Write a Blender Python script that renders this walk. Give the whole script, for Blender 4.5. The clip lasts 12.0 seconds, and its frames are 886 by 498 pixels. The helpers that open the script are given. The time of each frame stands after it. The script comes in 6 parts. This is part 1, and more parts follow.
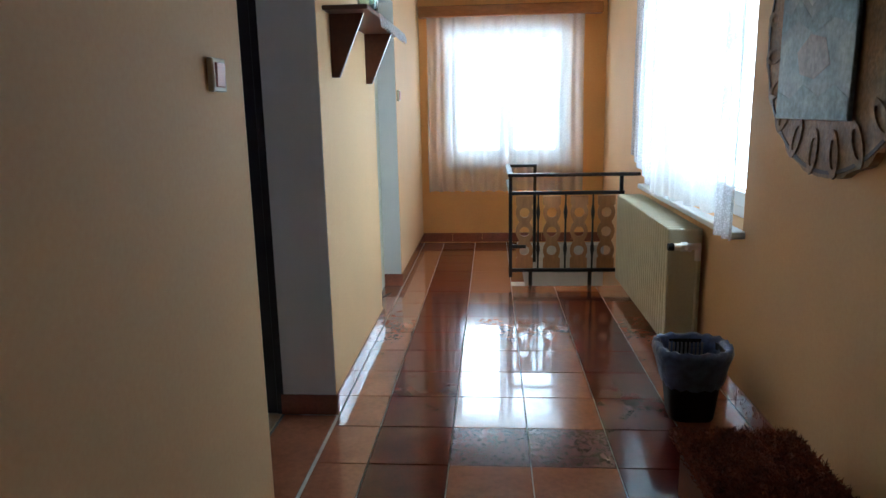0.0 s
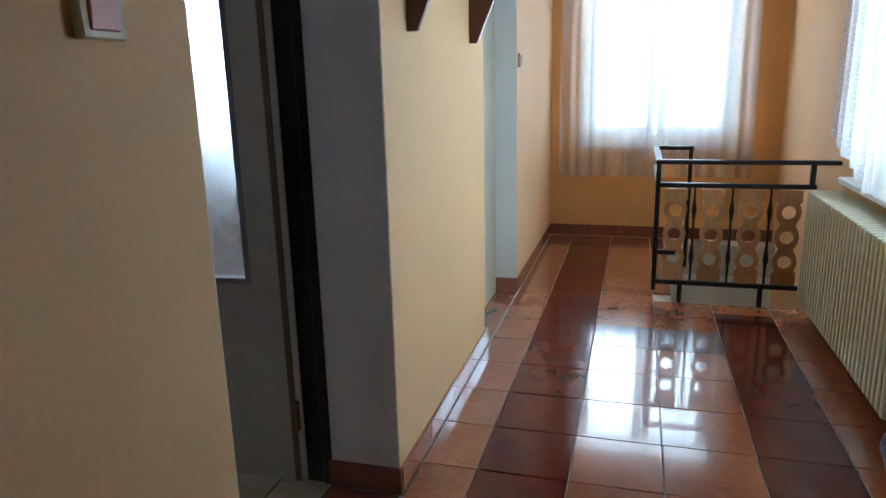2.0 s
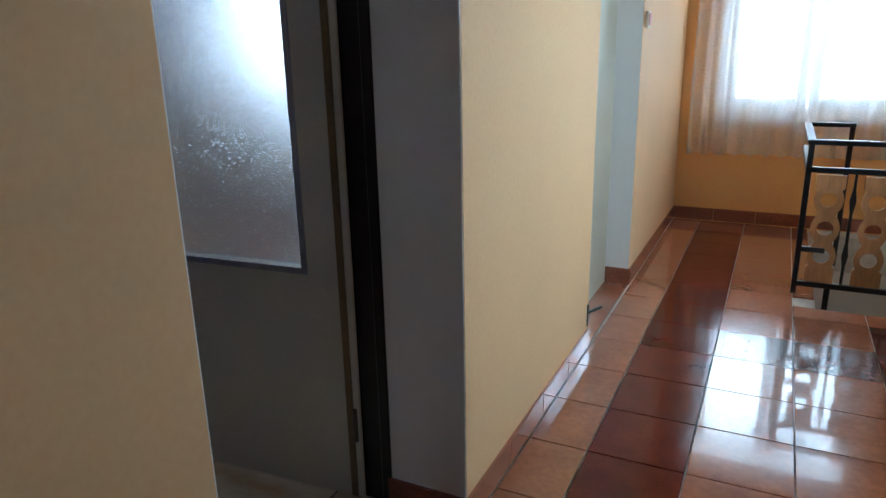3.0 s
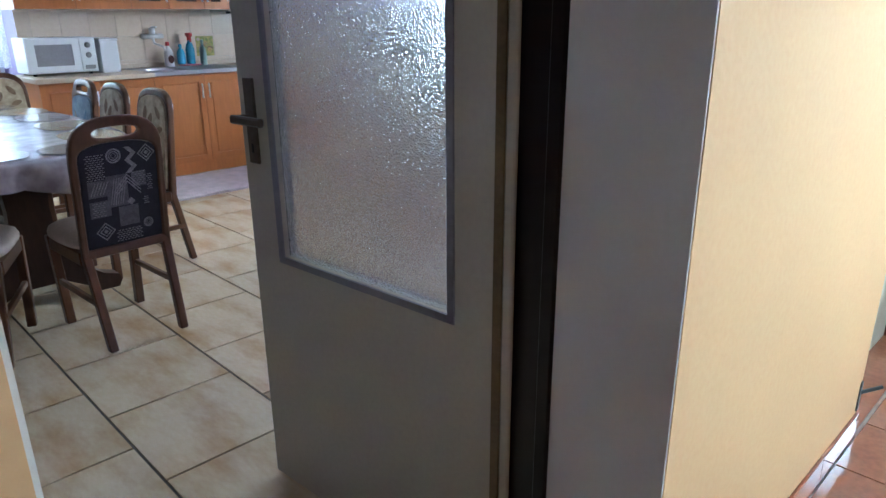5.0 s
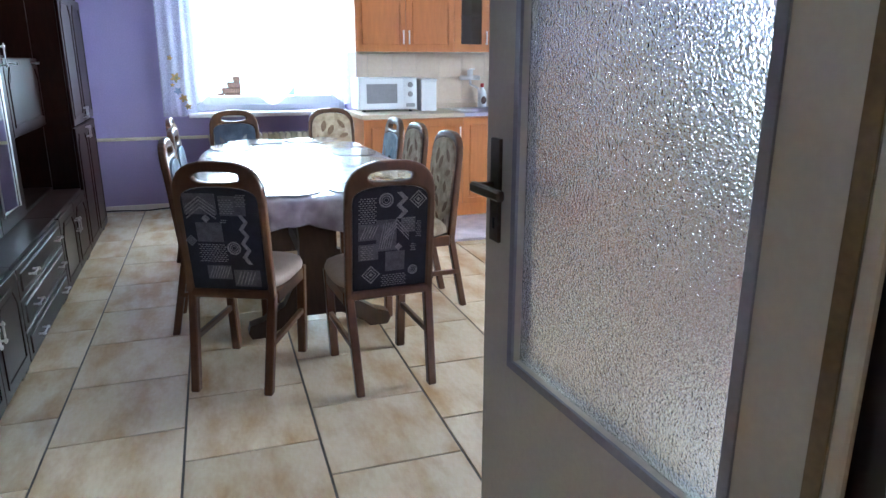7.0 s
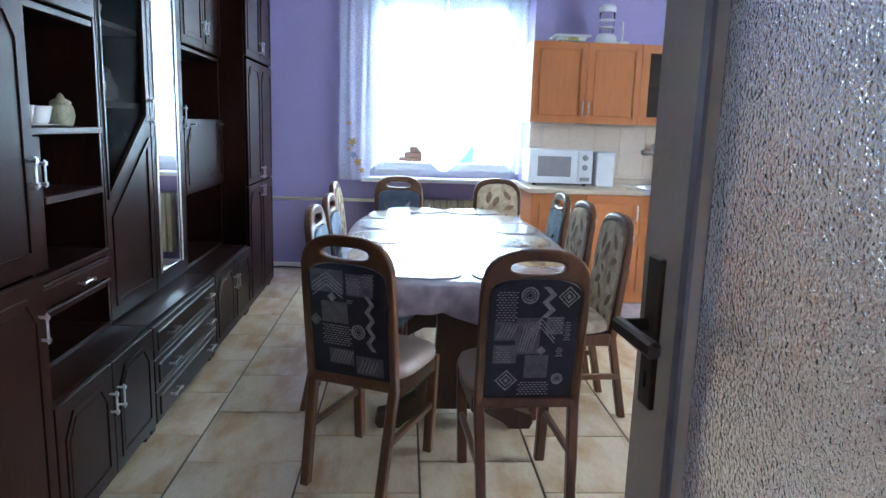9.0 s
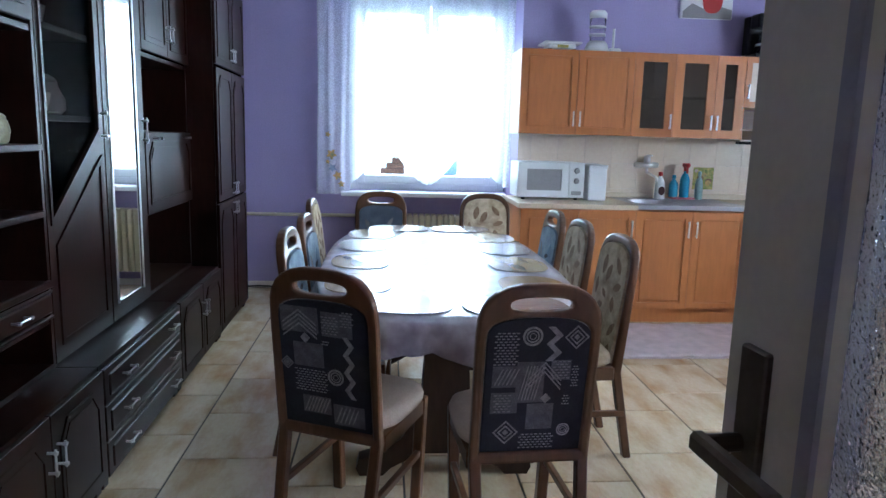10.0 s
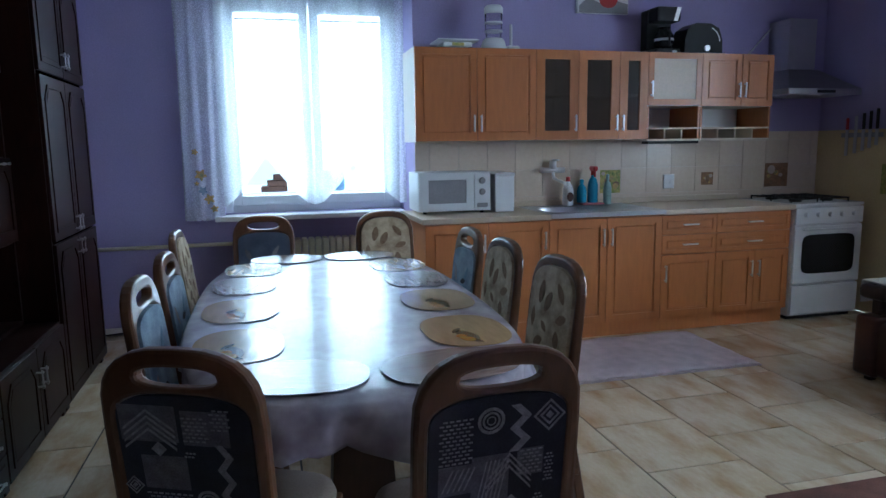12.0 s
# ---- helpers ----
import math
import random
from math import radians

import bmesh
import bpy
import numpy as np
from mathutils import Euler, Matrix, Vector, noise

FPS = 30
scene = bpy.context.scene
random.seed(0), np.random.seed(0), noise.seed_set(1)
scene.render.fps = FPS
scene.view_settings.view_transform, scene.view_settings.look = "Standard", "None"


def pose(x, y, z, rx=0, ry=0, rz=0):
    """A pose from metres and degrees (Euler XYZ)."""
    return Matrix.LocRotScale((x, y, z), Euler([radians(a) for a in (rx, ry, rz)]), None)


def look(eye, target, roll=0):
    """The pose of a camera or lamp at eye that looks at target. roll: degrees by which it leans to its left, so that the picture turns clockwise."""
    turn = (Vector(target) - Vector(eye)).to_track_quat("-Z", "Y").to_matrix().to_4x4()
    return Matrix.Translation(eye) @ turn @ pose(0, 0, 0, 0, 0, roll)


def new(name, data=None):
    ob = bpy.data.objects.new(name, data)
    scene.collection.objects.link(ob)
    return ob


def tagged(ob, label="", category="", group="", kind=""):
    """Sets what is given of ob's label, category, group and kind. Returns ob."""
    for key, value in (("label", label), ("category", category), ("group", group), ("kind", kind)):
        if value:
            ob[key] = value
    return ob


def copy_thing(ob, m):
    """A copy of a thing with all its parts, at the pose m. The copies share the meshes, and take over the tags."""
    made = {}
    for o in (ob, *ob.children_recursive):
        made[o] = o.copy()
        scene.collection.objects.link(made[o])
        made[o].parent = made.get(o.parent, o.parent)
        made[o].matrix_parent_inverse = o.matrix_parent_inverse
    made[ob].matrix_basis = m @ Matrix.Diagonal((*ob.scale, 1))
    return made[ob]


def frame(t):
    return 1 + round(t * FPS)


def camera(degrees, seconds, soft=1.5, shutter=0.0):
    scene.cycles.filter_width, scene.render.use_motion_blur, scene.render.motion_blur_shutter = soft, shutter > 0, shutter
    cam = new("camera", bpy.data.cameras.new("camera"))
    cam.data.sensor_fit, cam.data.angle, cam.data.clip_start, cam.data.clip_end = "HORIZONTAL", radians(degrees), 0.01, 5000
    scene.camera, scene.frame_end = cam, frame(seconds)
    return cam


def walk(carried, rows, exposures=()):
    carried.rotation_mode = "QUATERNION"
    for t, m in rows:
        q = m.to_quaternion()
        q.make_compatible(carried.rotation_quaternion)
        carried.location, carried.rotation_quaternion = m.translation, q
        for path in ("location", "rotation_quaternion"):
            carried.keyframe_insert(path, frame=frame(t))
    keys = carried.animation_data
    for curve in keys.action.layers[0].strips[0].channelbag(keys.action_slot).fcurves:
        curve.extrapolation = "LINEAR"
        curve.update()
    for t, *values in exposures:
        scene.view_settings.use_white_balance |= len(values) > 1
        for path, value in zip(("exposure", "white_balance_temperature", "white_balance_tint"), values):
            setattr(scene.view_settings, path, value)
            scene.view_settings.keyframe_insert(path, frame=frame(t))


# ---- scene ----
cam = camera(66.31, 12.0)
PATH = [
    (0, pose(0.003, -0.005, 1.293, 78.29, 1.11, 4.01)),
    (0.5, pose(-0.002, 0.220, 1.280, 77.18, 1.25, 4.51)),
    (1, pose(0.014, 0.463, 1.283, 76.85, 1.84, 7.31)),
    (1.5, pose(0.035, 0.654, 1.274, 76.79, 1.73, 11.58)),
    (2, pose(0.010, 0.889, 1.280, 76.14, 1.40, 15.71)),
    (2.5, pose(-0.006, 1.072, 1.271, 75.20, 0.93, 19.60)),
    (3, pose(-0.016, 1.259, 1.263, 73.65, 1.18, 25.96)),
    (3.5, pose(-0.045, 1.416, 1.266, 72.00, 0.99, 32.49)),
    (3.7, pose(-0.069, 1.482, 1.248, 71.93, 1.22, 34.59)),
    (5.3, pose(-0.301, 1.847, 1.266, 71.78, 0.75, 49.23)),
    (5.5, pose(-0.325, 1.886, 1.264, 72.52, 1.13, 52.31)),
    (6, pose(-0.366, 1.963, 1.265, 73.57, 1.17, 59.43)),
    (6.5, pose(-0.442, 2.024, 1.265, 74.12, 0.58, 65.20)),
    (7, pose(-0.546, 2.100, 1.276, 74.50, -0.02, 71.52)),
    (7.5, pose(-0.632, 2.141, 1.288, 74.70, -0.96, 76.40)),
    (9.5, pose(-1.043, 2.301, 1.294, 80.56, -1.74, 87.88)),
    (10, pose(-1.195, 2.279, 1.314, 80.52, -1.58, 85.35)),
    (10.5, pose(-1.321, 2.256, 1.311, 80.43, -1.06, 83.92)),
    (11, pose(-1.491, 2.268, 1.309, 80.69, -0.05, 82.08)),
    (11.5, pose(-1.620, 2.282, 1.312, 81.01, 0.56, 79.19)),
    (12, pose(-1.766, 2.286, 1.309, 81.47, 0.80, 75.55)),
]
walk(cam, PATH, exposures=((0, -0.58, 5450, 7), (3.5, -0.62, 5350, 7), (5.5, 0.68, 5400, 8), (6.5, 0.98, 5500, 8), (7.5, 0.90, 5350, 7), (9.5, 0.55, 5400, 8), (10.5, 0.0, 5350, 7), (12, -0.66, 5150, 6)))

# ---- world and light ----
SUN_ELEV, SUN_AZ = 50.0, 75.0
world = bpy.data.worlds.new("sky_world")
scene.world = world
world.use_nodes = True
wn = world.node_tree.nodes
wn.clear()
w_out = wn.new("ShaderNodeOutputWorld")
w_bg = wn.new("ShaderNodeBackground")
w_sky = wn.new("ShaderNodeTexSky")
w_sky.sky_type = "NISHITA"
w_sky.sun_disc = False
w_sky.sun_elevation = radians(SUN_ELEV)
w_sky.sun_rotation = radians(SUN_AZ)
w_bg.inputs["Strength"].default_value = 0.12
world.node_tree.links.new(w_sky.outputs["Color"], w_bg.inputs["Color"])
world.node_tree.links.new(w_bg.outputs["Background"], w_out.inputs["Surface"])


def window_light(name, eye, target, width, height, watts, color, spread=180.0):
    """Area lamp in or outside a window's opening, standing in for the sky's daylight."""
    data = bpy.data.lights.new(name, "AREA")
    data.shape, data.size, data.size_y, data.energy, data.color = "RECTANGLE", width, height, watts, color
    data.spread = radians(spread)
    ob = new(name, data)
    ob.matrix_world = look(eye, target)
    return ob


window_light("daylight_north", (0.13, 6.80, 1.40), (0.13, 5.0, 0.75), 1.15, 1.25, 30, (0.86, 0.95, 1.0))
window_light("daylight_east", (1.34, 3.80, 1.40), (0.0, 3.80, 0.85), 1.65, 1.25, 22, (0.74, 0.95, 1.0), 112.0)
# Added lamp, hung outside and above the kitchen window, out of view.
window_light("daylight_west", (-8.1, 2.62, 3.45), (-5.6, 2.62, 0.75), 2.2, 1.5, 200, (0.95, 0.95, 0.93))
# Added fill lamp for the kitchen, behind an invented north opening.
window_light("fill_kitchen_north", (-3.5, 6.98, 1.62), (-3.4, 5.0, 1.1), 1.75, 1.4, 66, (0.95, 0.95, 0.93))

# ---- materials ----


def mat(name, color, rough=0.6, metal=0.0, var=0.08, scale=6.0, fine=90.0, bump=0.15, bump_dist=0.002,
        coat=0.0, coat_rough=0.08, spec=0.5, second=None, rand=0.0, stretch=None, transmission=0.0, ior=1.45, mottle=0.5):
    """A Principled material with coarse and fine colour variation and a fine relief."""
    m = bpy.data.materials.new(name)
    m.use_nodes = True
    nt = m.node_tree
    b = nt.nodes["Principled BSDF"]
    tc = nt.nodes.new("ShaderNodeTexCoord")
    mp = nt.nodes.new("ShaderNodeMapping")
    nt.links.new(tc.outputs["Object"], mp.inputs["Vector"])
    if stretch:
        mp.inputs["Scale"].default_value = stretch
    vec = mp.outputs["Vector"]
    if rand:
        info = nt.nodes.new("ShaderNodeObjectInfo")
        add = nt.nodes.new("ShaderNodeVectorMath")
        add.operation = "ADD"
        mul = nt.nodes.new("ShaderNodeVectorMath")
        mul.operation = "SCALE"
        mul.inputs[0].default_value = (37.0, 19.0, 7.0)
        nt.links.new(info.outputs["Random"], mul.inputs["Scale"])
        nt.links.new(vec, add.inputs[0])
        nt.links.new(mul.outputs["Vector"], add.inputs[1])
        vec = add.outputs["Vector"]
    n1 = nt.nodes.new("ShaderNodeTexNoise")
    n1.inputs["Scale"].default_value, n1.inputs["Detail"].default_value = scale, 5.0
    n2 = nt.nodes.new("ShaderNodeTexNoise")
    n2.inputs["Scale"].default_value, n2.inputs["Detail"].default_value = fine, 3.0
    nt.links.new(vec, n1.inputs["Vector"])
    nt.links.new(vec, n2.inputs["Vector"])
    ramp = nt.nodes.new("ShaderNodeValToRGB")
    lo, hi = mottle - 0.18, mottle + 0.18
    ramp.color_ramp.elements[0].position, ramp.color_ramp.elements[1].position = lo, hi
    other = second or [c * (1 - 2 * var) for c in color]
    ramp.color_ramp.elements[0].color = (*other, 1)
    ramp.color_ramp.elements[1].color = (*color, 1)
    nt.links.new(n1.outputs["Fac"], ramp.inputs["Fac"])
    mix = nt.nodes.new("ShaderNodeMix")
    mix.data_type, mix.blend_type = "RGBA", "OVERLAY"
    mix.inputs["Factor"].default_value = min(1.0, var * 3)
    nt.links.new(ramp.outputs["Color"], mix.inputs["A"])
    nt.links.new(n2.outputs["Fac"], mix.inputs["B"])
    out = mix.outputs["Result"]
    if rand:
        hsv = nt.nodes.new("ShaderNodeHueSaturation")
        mr = nt.nodes.new("ShaderNodeMapRange")
        mr.inputs["To Min"].default_value, mr.inputs["To Max"].default_value = 1 - rand, 1 + rand
        nt.links.new(info.outputs["Random"], mr.inputs["Value"])
        nt.links.new(mr.outputs["Result"], hsv.inputs["Value"])
        nt.links.new(out, hsv.inputs["Color"])
        out = hsv.outputs["Color"]
    nt.links.new(out, b.inputs["Base Color"])
    rr = nt.nodes.new("ShaderNodeMapRange")
    rr.inputs["To Min"].default_value, rr.inputs["To Max"].default_value = max(0.02, rough * 0.85), min(1, rough * 1.15)
    nt.links.new(n1.outputs["Fac"], rr.inputs["Value"])
    nt.links.new(rr.outputs["Result"], b.inputs["Roughness"])
    b.inputs["Metallic"].default_value = metal
    b.inputs["Coat Weight"].default_value = coat
    b.inputs["Coat Roughness"].default_value = coat_rough
    b.inputs["Specular IOR Level"].default_value = spec
    b.inputs["Transmission Weight"].default_value = transmission
    b.inputs["IOR"].default_value = ior
    if bump:
        bp = nt.nodes.new("ShaderNodeBump")
        bp.inputs["Strength"].default_value, bp.inputs["Distance"].default_value = bump, bump_dist
        nt.links.new(n2.outputs["Fac"], bp.inputs["Height"])
        nt.links.new(bp.outputs["Normal"], b.inputs["Normal"])
        if coat:
            nt.links.new(bp.outputs["Normal"], b.inputs["Coat Normal"])
    return m


def sheer(name, color, open_share, lace=0.0, reflect=0.25):
    """Thin curtain cloth: part of the light passes straight, part is scattered through."""
    m = bpy.data.materials.new(name)
    m.use_nodes = True
    nt = m.node_tree
    nt.nodes.clear()
    out = nt.nodes.new("ShaderNodeOutputMaterial")
    tr = nt.nodes.new("ShaderNodeBsdfTransparent")
    tl = nt.nodes.new("ShaderNodeBsdfTranslucent")
    df = nt.nodes.new("ShaderNodeBsdfDiffuse")
    for n in (tl, df):
        n.inputs["Color"].default_value = (*color, 1)
    m1 = nt.nodes.new("ShaderNodeMixShader")
    m1.inputs["Fac"].default_value = reflect
    nt.links.new(tl.outputs["BSDF"], m1.inputs[1])
    nt.links.new(df.outputs["BSDF"], m1.inputs[2])
    m2 = nt.nodes.new("ShaderNodeMixShader")
    tc = nt.nodes.new("ShaderNodeTexCoord")
    vo = nt.nodes.new("ShaderNodeTexVoronoi")
    vo.inputs["Scale"].default_value = 26.0 if lace > 0.2 else 110.0
    nt.links.new(tc.outputs["Object"], vo.inputs["Vector"])
    mr = nt.nodes.new("ShaderNodeMapRange")
    mr.inputs["From Min"].default_value, mr.inputs["From Max"].default_value = 0.1, 0.6
    mr.inputs["To Min"].default_value, mr.inputs["To Max"].default_value = open_share - lace, open_share + lace
    nt.links.new(vo.outputs["Distance"], mr.inputs["Value"])
    nt.links.new(mr.outputs["Result"], m2.inputs["Fac"])
    nt.links.new(m1.outputs["Shader"], m2.inputs[1])
    nt.links.new(tr.outputs["BSDF"], m2.inputs[2])
    nt.links.new(m2.outputs["Shader"], out.inputs["Surface"])
    return m


def textured_glass():
    m = mat("patterned_glass", (0.86, 0.90, 0.95), 0.23, transmission=1.0, ior=1.45, var=0.0, bump=0)
    nt = m.node_tree
    b = nt.nodes["Principled BSDF"]
    for l in list(b.inputs["Base Color"].links):
        nt.links.remove(l)
    b.inputs["Base Color"].default_value = (0.86, 0.90, 0.95, 1)
    tc = nt.nodes.new("ShaderNodeTexCoord")
    vo = nt.nodes.new("ShaderNodeTexVoronoi")
    vo.feature = "SMOOTH_F1"
    vo.inputs["Scale"].default_value = 290.0
    nz = nt.nodes.new("ShaderNodeTexNoise")
    nz.inputs["Scale"].default_value = 170.0
    mixv = nt.nodes.new("ShaderNodeMath")
    mixv.operation = "ADD"
    nt.links.new(tc.outputs["Object"], vo.inputs["Vector"])
    nt.links.new(tc.outputs["Object"], nz.inputs["Vector"])
    nt.links.new(vo.outputs["Distance"], mixv.inputs[0])
    nt.links.new(nz.outputs["Fac"], mixv.inputs[1])
    bp = nt.nodes.new("ShaderNodeBump")
    bp.inputs["Strength"].default_value, bp.inputs["Distance"].default_value = 0.52, 0.0022
    nt.links.new(mixv.outputs["Value"], bp.inputs["Height"])
    nt.links.new(bp.outputs["Normal"], b.inputs["Normal"])
    return m


def clear_glass(name, color=(0.95, 0.98, 1.0), rough=0.0):
    m = bpy.data.materials.new(name)
    m.use_nodes = True
    b = m.node_tree.nodes["Principled BSDF"]
    b.inputs["Base Color"].default_value = (*color, 1)
    b.inputs["Transmission Weight"].default_value = 1.0
    b.inputs["Roughness"].default_value = rough
    b.inputs["IOR"].default_value = 1.45
    return m


def glow(name, color, strength):
    m = bpy.data.materials.new(name)
    m.use_nodes = True
    b = m.node_tree.nodes["Principled BSDF"]
    b.inputs["Base Color"].default_value = (0, 0, 0, 1)
    b.inputs["Emission Color"].default_value = (*color, 1)
    b.inputs["Emission Strength"].default_value = strength
    return m


CREAM = mat("cream_wall_paint", (0.77, 0.475, 0.235), 0.75, var=0.035, scale=2.2, fine=70, bump=0.16, bump_dist=0.004)
ORANGE = mat("orange_wall_paint", (0.88, 0.46, 0.15), 0.72, var=0.05, scale=2.0, fine=110, bump=0.3, bump_dist=0.003)
REVEAL = mat("grey_white_reveal_paint", (0.83, 0.79, 0.74), 0.7, var=0.03, scale=3, fine=130, bump=0.3, bump_dist=0.003)
LILAC = mat("lilac_wall_paint", (0.37, 0.32, 0.55), 0.75, var=0.05, scale=1.6, fine=100, bump=0.3, bump_dist=0.003)
WHITE = mat("white_ceiling_paint", (0.80, 0.79, 0.76), 0.8, var=0.03, scale=2)
OUTSIDE = mat("render_outside", (0.55, 0.53, 0.5), 0.9, var=0.08, scale=3)
SKIRT = mat("brown_skirting_tile", (0.30, 0.10, 0.055), 0.16, var=0.12, scale=9, fine=60, bump=0.05, coat=0.9, coat_rough=0.04, rand=0.08)
TERRA = mat("terracotta_floor_tile", (0.36, 0.128, 0.060), 0.16, var=0.1, scale=7, fine=45, bump=0.05, bump_dist=0.001,
            coat=0.9, coat_rough=0.03, second=(0.29, 0.095, 0.045), rand=0.07)
MAROON = mat("maroon_floor_tile", (0.115, 0.018, 0.011), 0.12, var=0.08, scale=9, fine=110, bump=0.03, bump_dist=0.001,
             coat=0.1, coat_rough=0.04, spec=0.32, second=(0.085, 0.014, 0.009), rand=0.08)
MAROON_SPECK = mat("speckled_maroon_tile", (0.14, 0.055, 0.043), 0.2, var=0.2, scale=48, fine=160, bump=0.05, bump_dist=0.001,
                   coat=0.5, coat_rough=0.05, second=(0.085, 0.022, 0.016), rand=0.08)
GROUT = mat("grey_grout", (0.68, 0.61, 0.54), 0.9, var=0.1, scale=20)
GROUT_DARK = mat("dark_grout", (0.13, 0.11, 0.095), 0.9, var=0.1, scale=20)
MARBLE = mat("beige_marbled_tile", (0.72, 0.595, 0.42), 0.22, var=0.06, scale=3.2, fine=30, bump=0.03, bump_dist=0.001,
             coat=0.25, second=(0.48, 0.285, 0.13), rand=0.10, stretch=(1.0, 2.4, 1.0), mottle=0.40)
DARKWOOD = mat("dark_brown_frame_paint", (0.018, 0.009, 0.0065), 0.35, var=0.15, scale=8, fine=70, bump=0.1, stretch=(1, 1, 0.15))
DOORPAINT = mat("beige_grey_door_paint", (0.56, 0.51, 0.39), 0.45, var=0.03, scale=3, fine=80, bump=0.12)
TRIMGREY = mat("grey_glazing_bead", (0.30, 0.29, 0.30), 0.4, var=0.05, scale=10)
BRASS = mat("aged_bronze_metal", (0.15, 0.115, 0.085), 0.33, metal=0.8, var=0.1, scale=30, bump=0.05)
BLACKMETAL = mat("black_painted_metal", (0.012, 0.011, 0.012), 0.35, var=0.1, scale=20, bump=0.08)
SLATWOOD = mat("light_brown_carved_board", (0.44, 0.20, 0.075), 0.45, var=0.12, scale=5, fine=60, stretch=(1, 1, 0.2))
PELMET = mat("orange_brown_wood", (0.42, 0.17, 0.055), 0.4, var=0.12, scale=4, fine=60, stretch=(0.2, 1, 1))
REDWOOD = mat("red_brown_shelf_wood", (0.13, 0.035, 0.016), 0.3, var=0.12, scale=6, fine=60)
PVC = mat("white_window_plastic", (0.80, 0.82, 0.84), 0.3, var=0.015, scale=5, bump=0.02)
RADIATOR = mat("cream_radiator_enamel", (0.66, 0.62, 0.44), 0.32, var=0.05, scale=6, bump=0.05)
CHROME = mat("chrome", (0.82, 0.82, 0.83), 0.30, metal=1.0, var=0.02, bump=0)
STEEL = mat("brushed_steel", (0.50, 0.49, 0.52), 0.30, metal=1.0, var=0.02, scale=8, bump=0.04)
CURTAIN = sheer("white_sheer_curtain", (0.93, 0.96, 0.98), 0.50, lace=0.05, reflect=0.36)
CURTAIN_FINE = sheer("fine_white_voile", (0.90, 0.96, 0.97), 0.44, lace=0.10, reflect=0.12)
LACE = sheer("white_lace_curtain", (0.80, 0.81, 0.87), 0.30, lace=0.16)
GLASS = clear_glass("window_glass")
DOORGLASS = textured_glass()
BIRCH = mat("alder_cabinet_front", (0.47, 0.17, 0.050), 0.36, var=0.06, scale=3, fine=45, bump=0.06, coat=0.15, stretch=(1, 1, 0.16), rand=0.06)
BIRCH_IN = mat("pale_cabinet_side", (0.68, 0.60, 0.47), 0.5, var=0.04, scale=5)
COUNTER = mat("beige_laminate_worktop", (0.58, 0.47, 0.35), 0.35, var=0.04, scale=60, fine=200, bump=0.03)
ESPRESSO = mat("dark_mahogany_veneer", (0.018, 0.0047, 0.003), 0.34, var=0.2, scale=4, fine=50, bump=0.05, coat=0.0, spec=0.17, stretch=(1, 1, 0.2), rand=0.08)
MIRROR = mat("mirror_silver", (0.86, 0.88, 0.88), 0.02, metal=1.0, var=0.0, bump=0)
SMOKEGLASS = clear_glass("smoked_cabinet_glass", (0.55, 0.52, 0.50))
SMOKEGLASS.node_tree.nodes["Principled BSDF"].inputs["IOR"].default_value = 1.01
JUGPLASTIC = clear_glass("cloudy_clear_plastic", (0.93, 0.93, 0.94), 0.15)
JUGPLASTIC.node_tree.nodes["Principled BSDF"].inputs["IOR"].default_value = 1.08
KITCHENGLASS = mat("smoked_kitchen_glass", (0.42, 0.34, 0.29), 0.04, transmission=0.92, ior=1.2, var=0.03, scale=6, bump=0.05)
CHAIRWOOD = mat("brown_stained_beech", (0.135, 0.058, 0.025), 0.3, var=0.13, scale=5, fine=60, bump=0.06, coat=0.25, stretch=(1, 1, 0.25), rand=0.08)
PEDESTAL = mat("dark_brown_stained_wood", (0.045, 0.020, 0.011), 0.32, var=0.15, scale=5, fine=60, bump=0.06, stretch=(1, 1, 0.25))
REBATE = mat("ochre_brown", (0.20, 0.13, 0.055), 0.5, var=0.1, scale=8)
NAVY = mat("dark_navy_upholstery", (0.034, 0.034, 0.045), 0.9, var=0.18, scale=25, fine=300, bump=0.4)
GREYPATCH = mat("grey_upholstery_print", (0.15, 0.14, 0.15), 0.9, var=0.2, scale=40, fine=320, bump=0.4)
PALEPATCH = mat("pale_upholstery_print", (0.34, 0.31, 0.31), 0.9, var=0.2, scale=60, fine=320, bump=0.4)
FLORAL = mat("beige_floral_upholstery", (0.60, 0.50, 0.34), 0.85, var=0.1, scale=15, fine=200, bump=0.3, second=(0.24, 0.155, 0.09), mottle=0.45)
BLUECLOTH = mat("blue_grey_upholstery", (0.30, 0.38, 0.46), 0.85, var=0.15, scale=12, fine=200, bump=0.3, second=(0.10, 0.14, 0.22), mottle=0.42)
SEATCLOTH = mat("pale_pink_beige_seat_cloth", (0.50, 0.40, 0.33), 0.85, var=0.08, scale=8, fine=200, bump=0.3)
TABLECLOTH = mat("grey_printed_tablecloth", (0.54, 0.51, 0.56), 0.45, var=0.12, scale=11, fine=11, bump=0.35, bump_dist=0.005,
                 second=(0.34, 0.29, 0.34), coat=0.9, coat_rough=0.13, spec=0.3)
PLACEMAT = mat("beige_placemat", (0.46, 0.33, 0.17), 0.15, var=0.08, scale=12, fine=24, bump=0.3, bump_dist=0.003, second=(0.40, 0.28, 0.145), stretch=(0.35, 1.6, 1), coat=0.4, coat_rough=0.13)
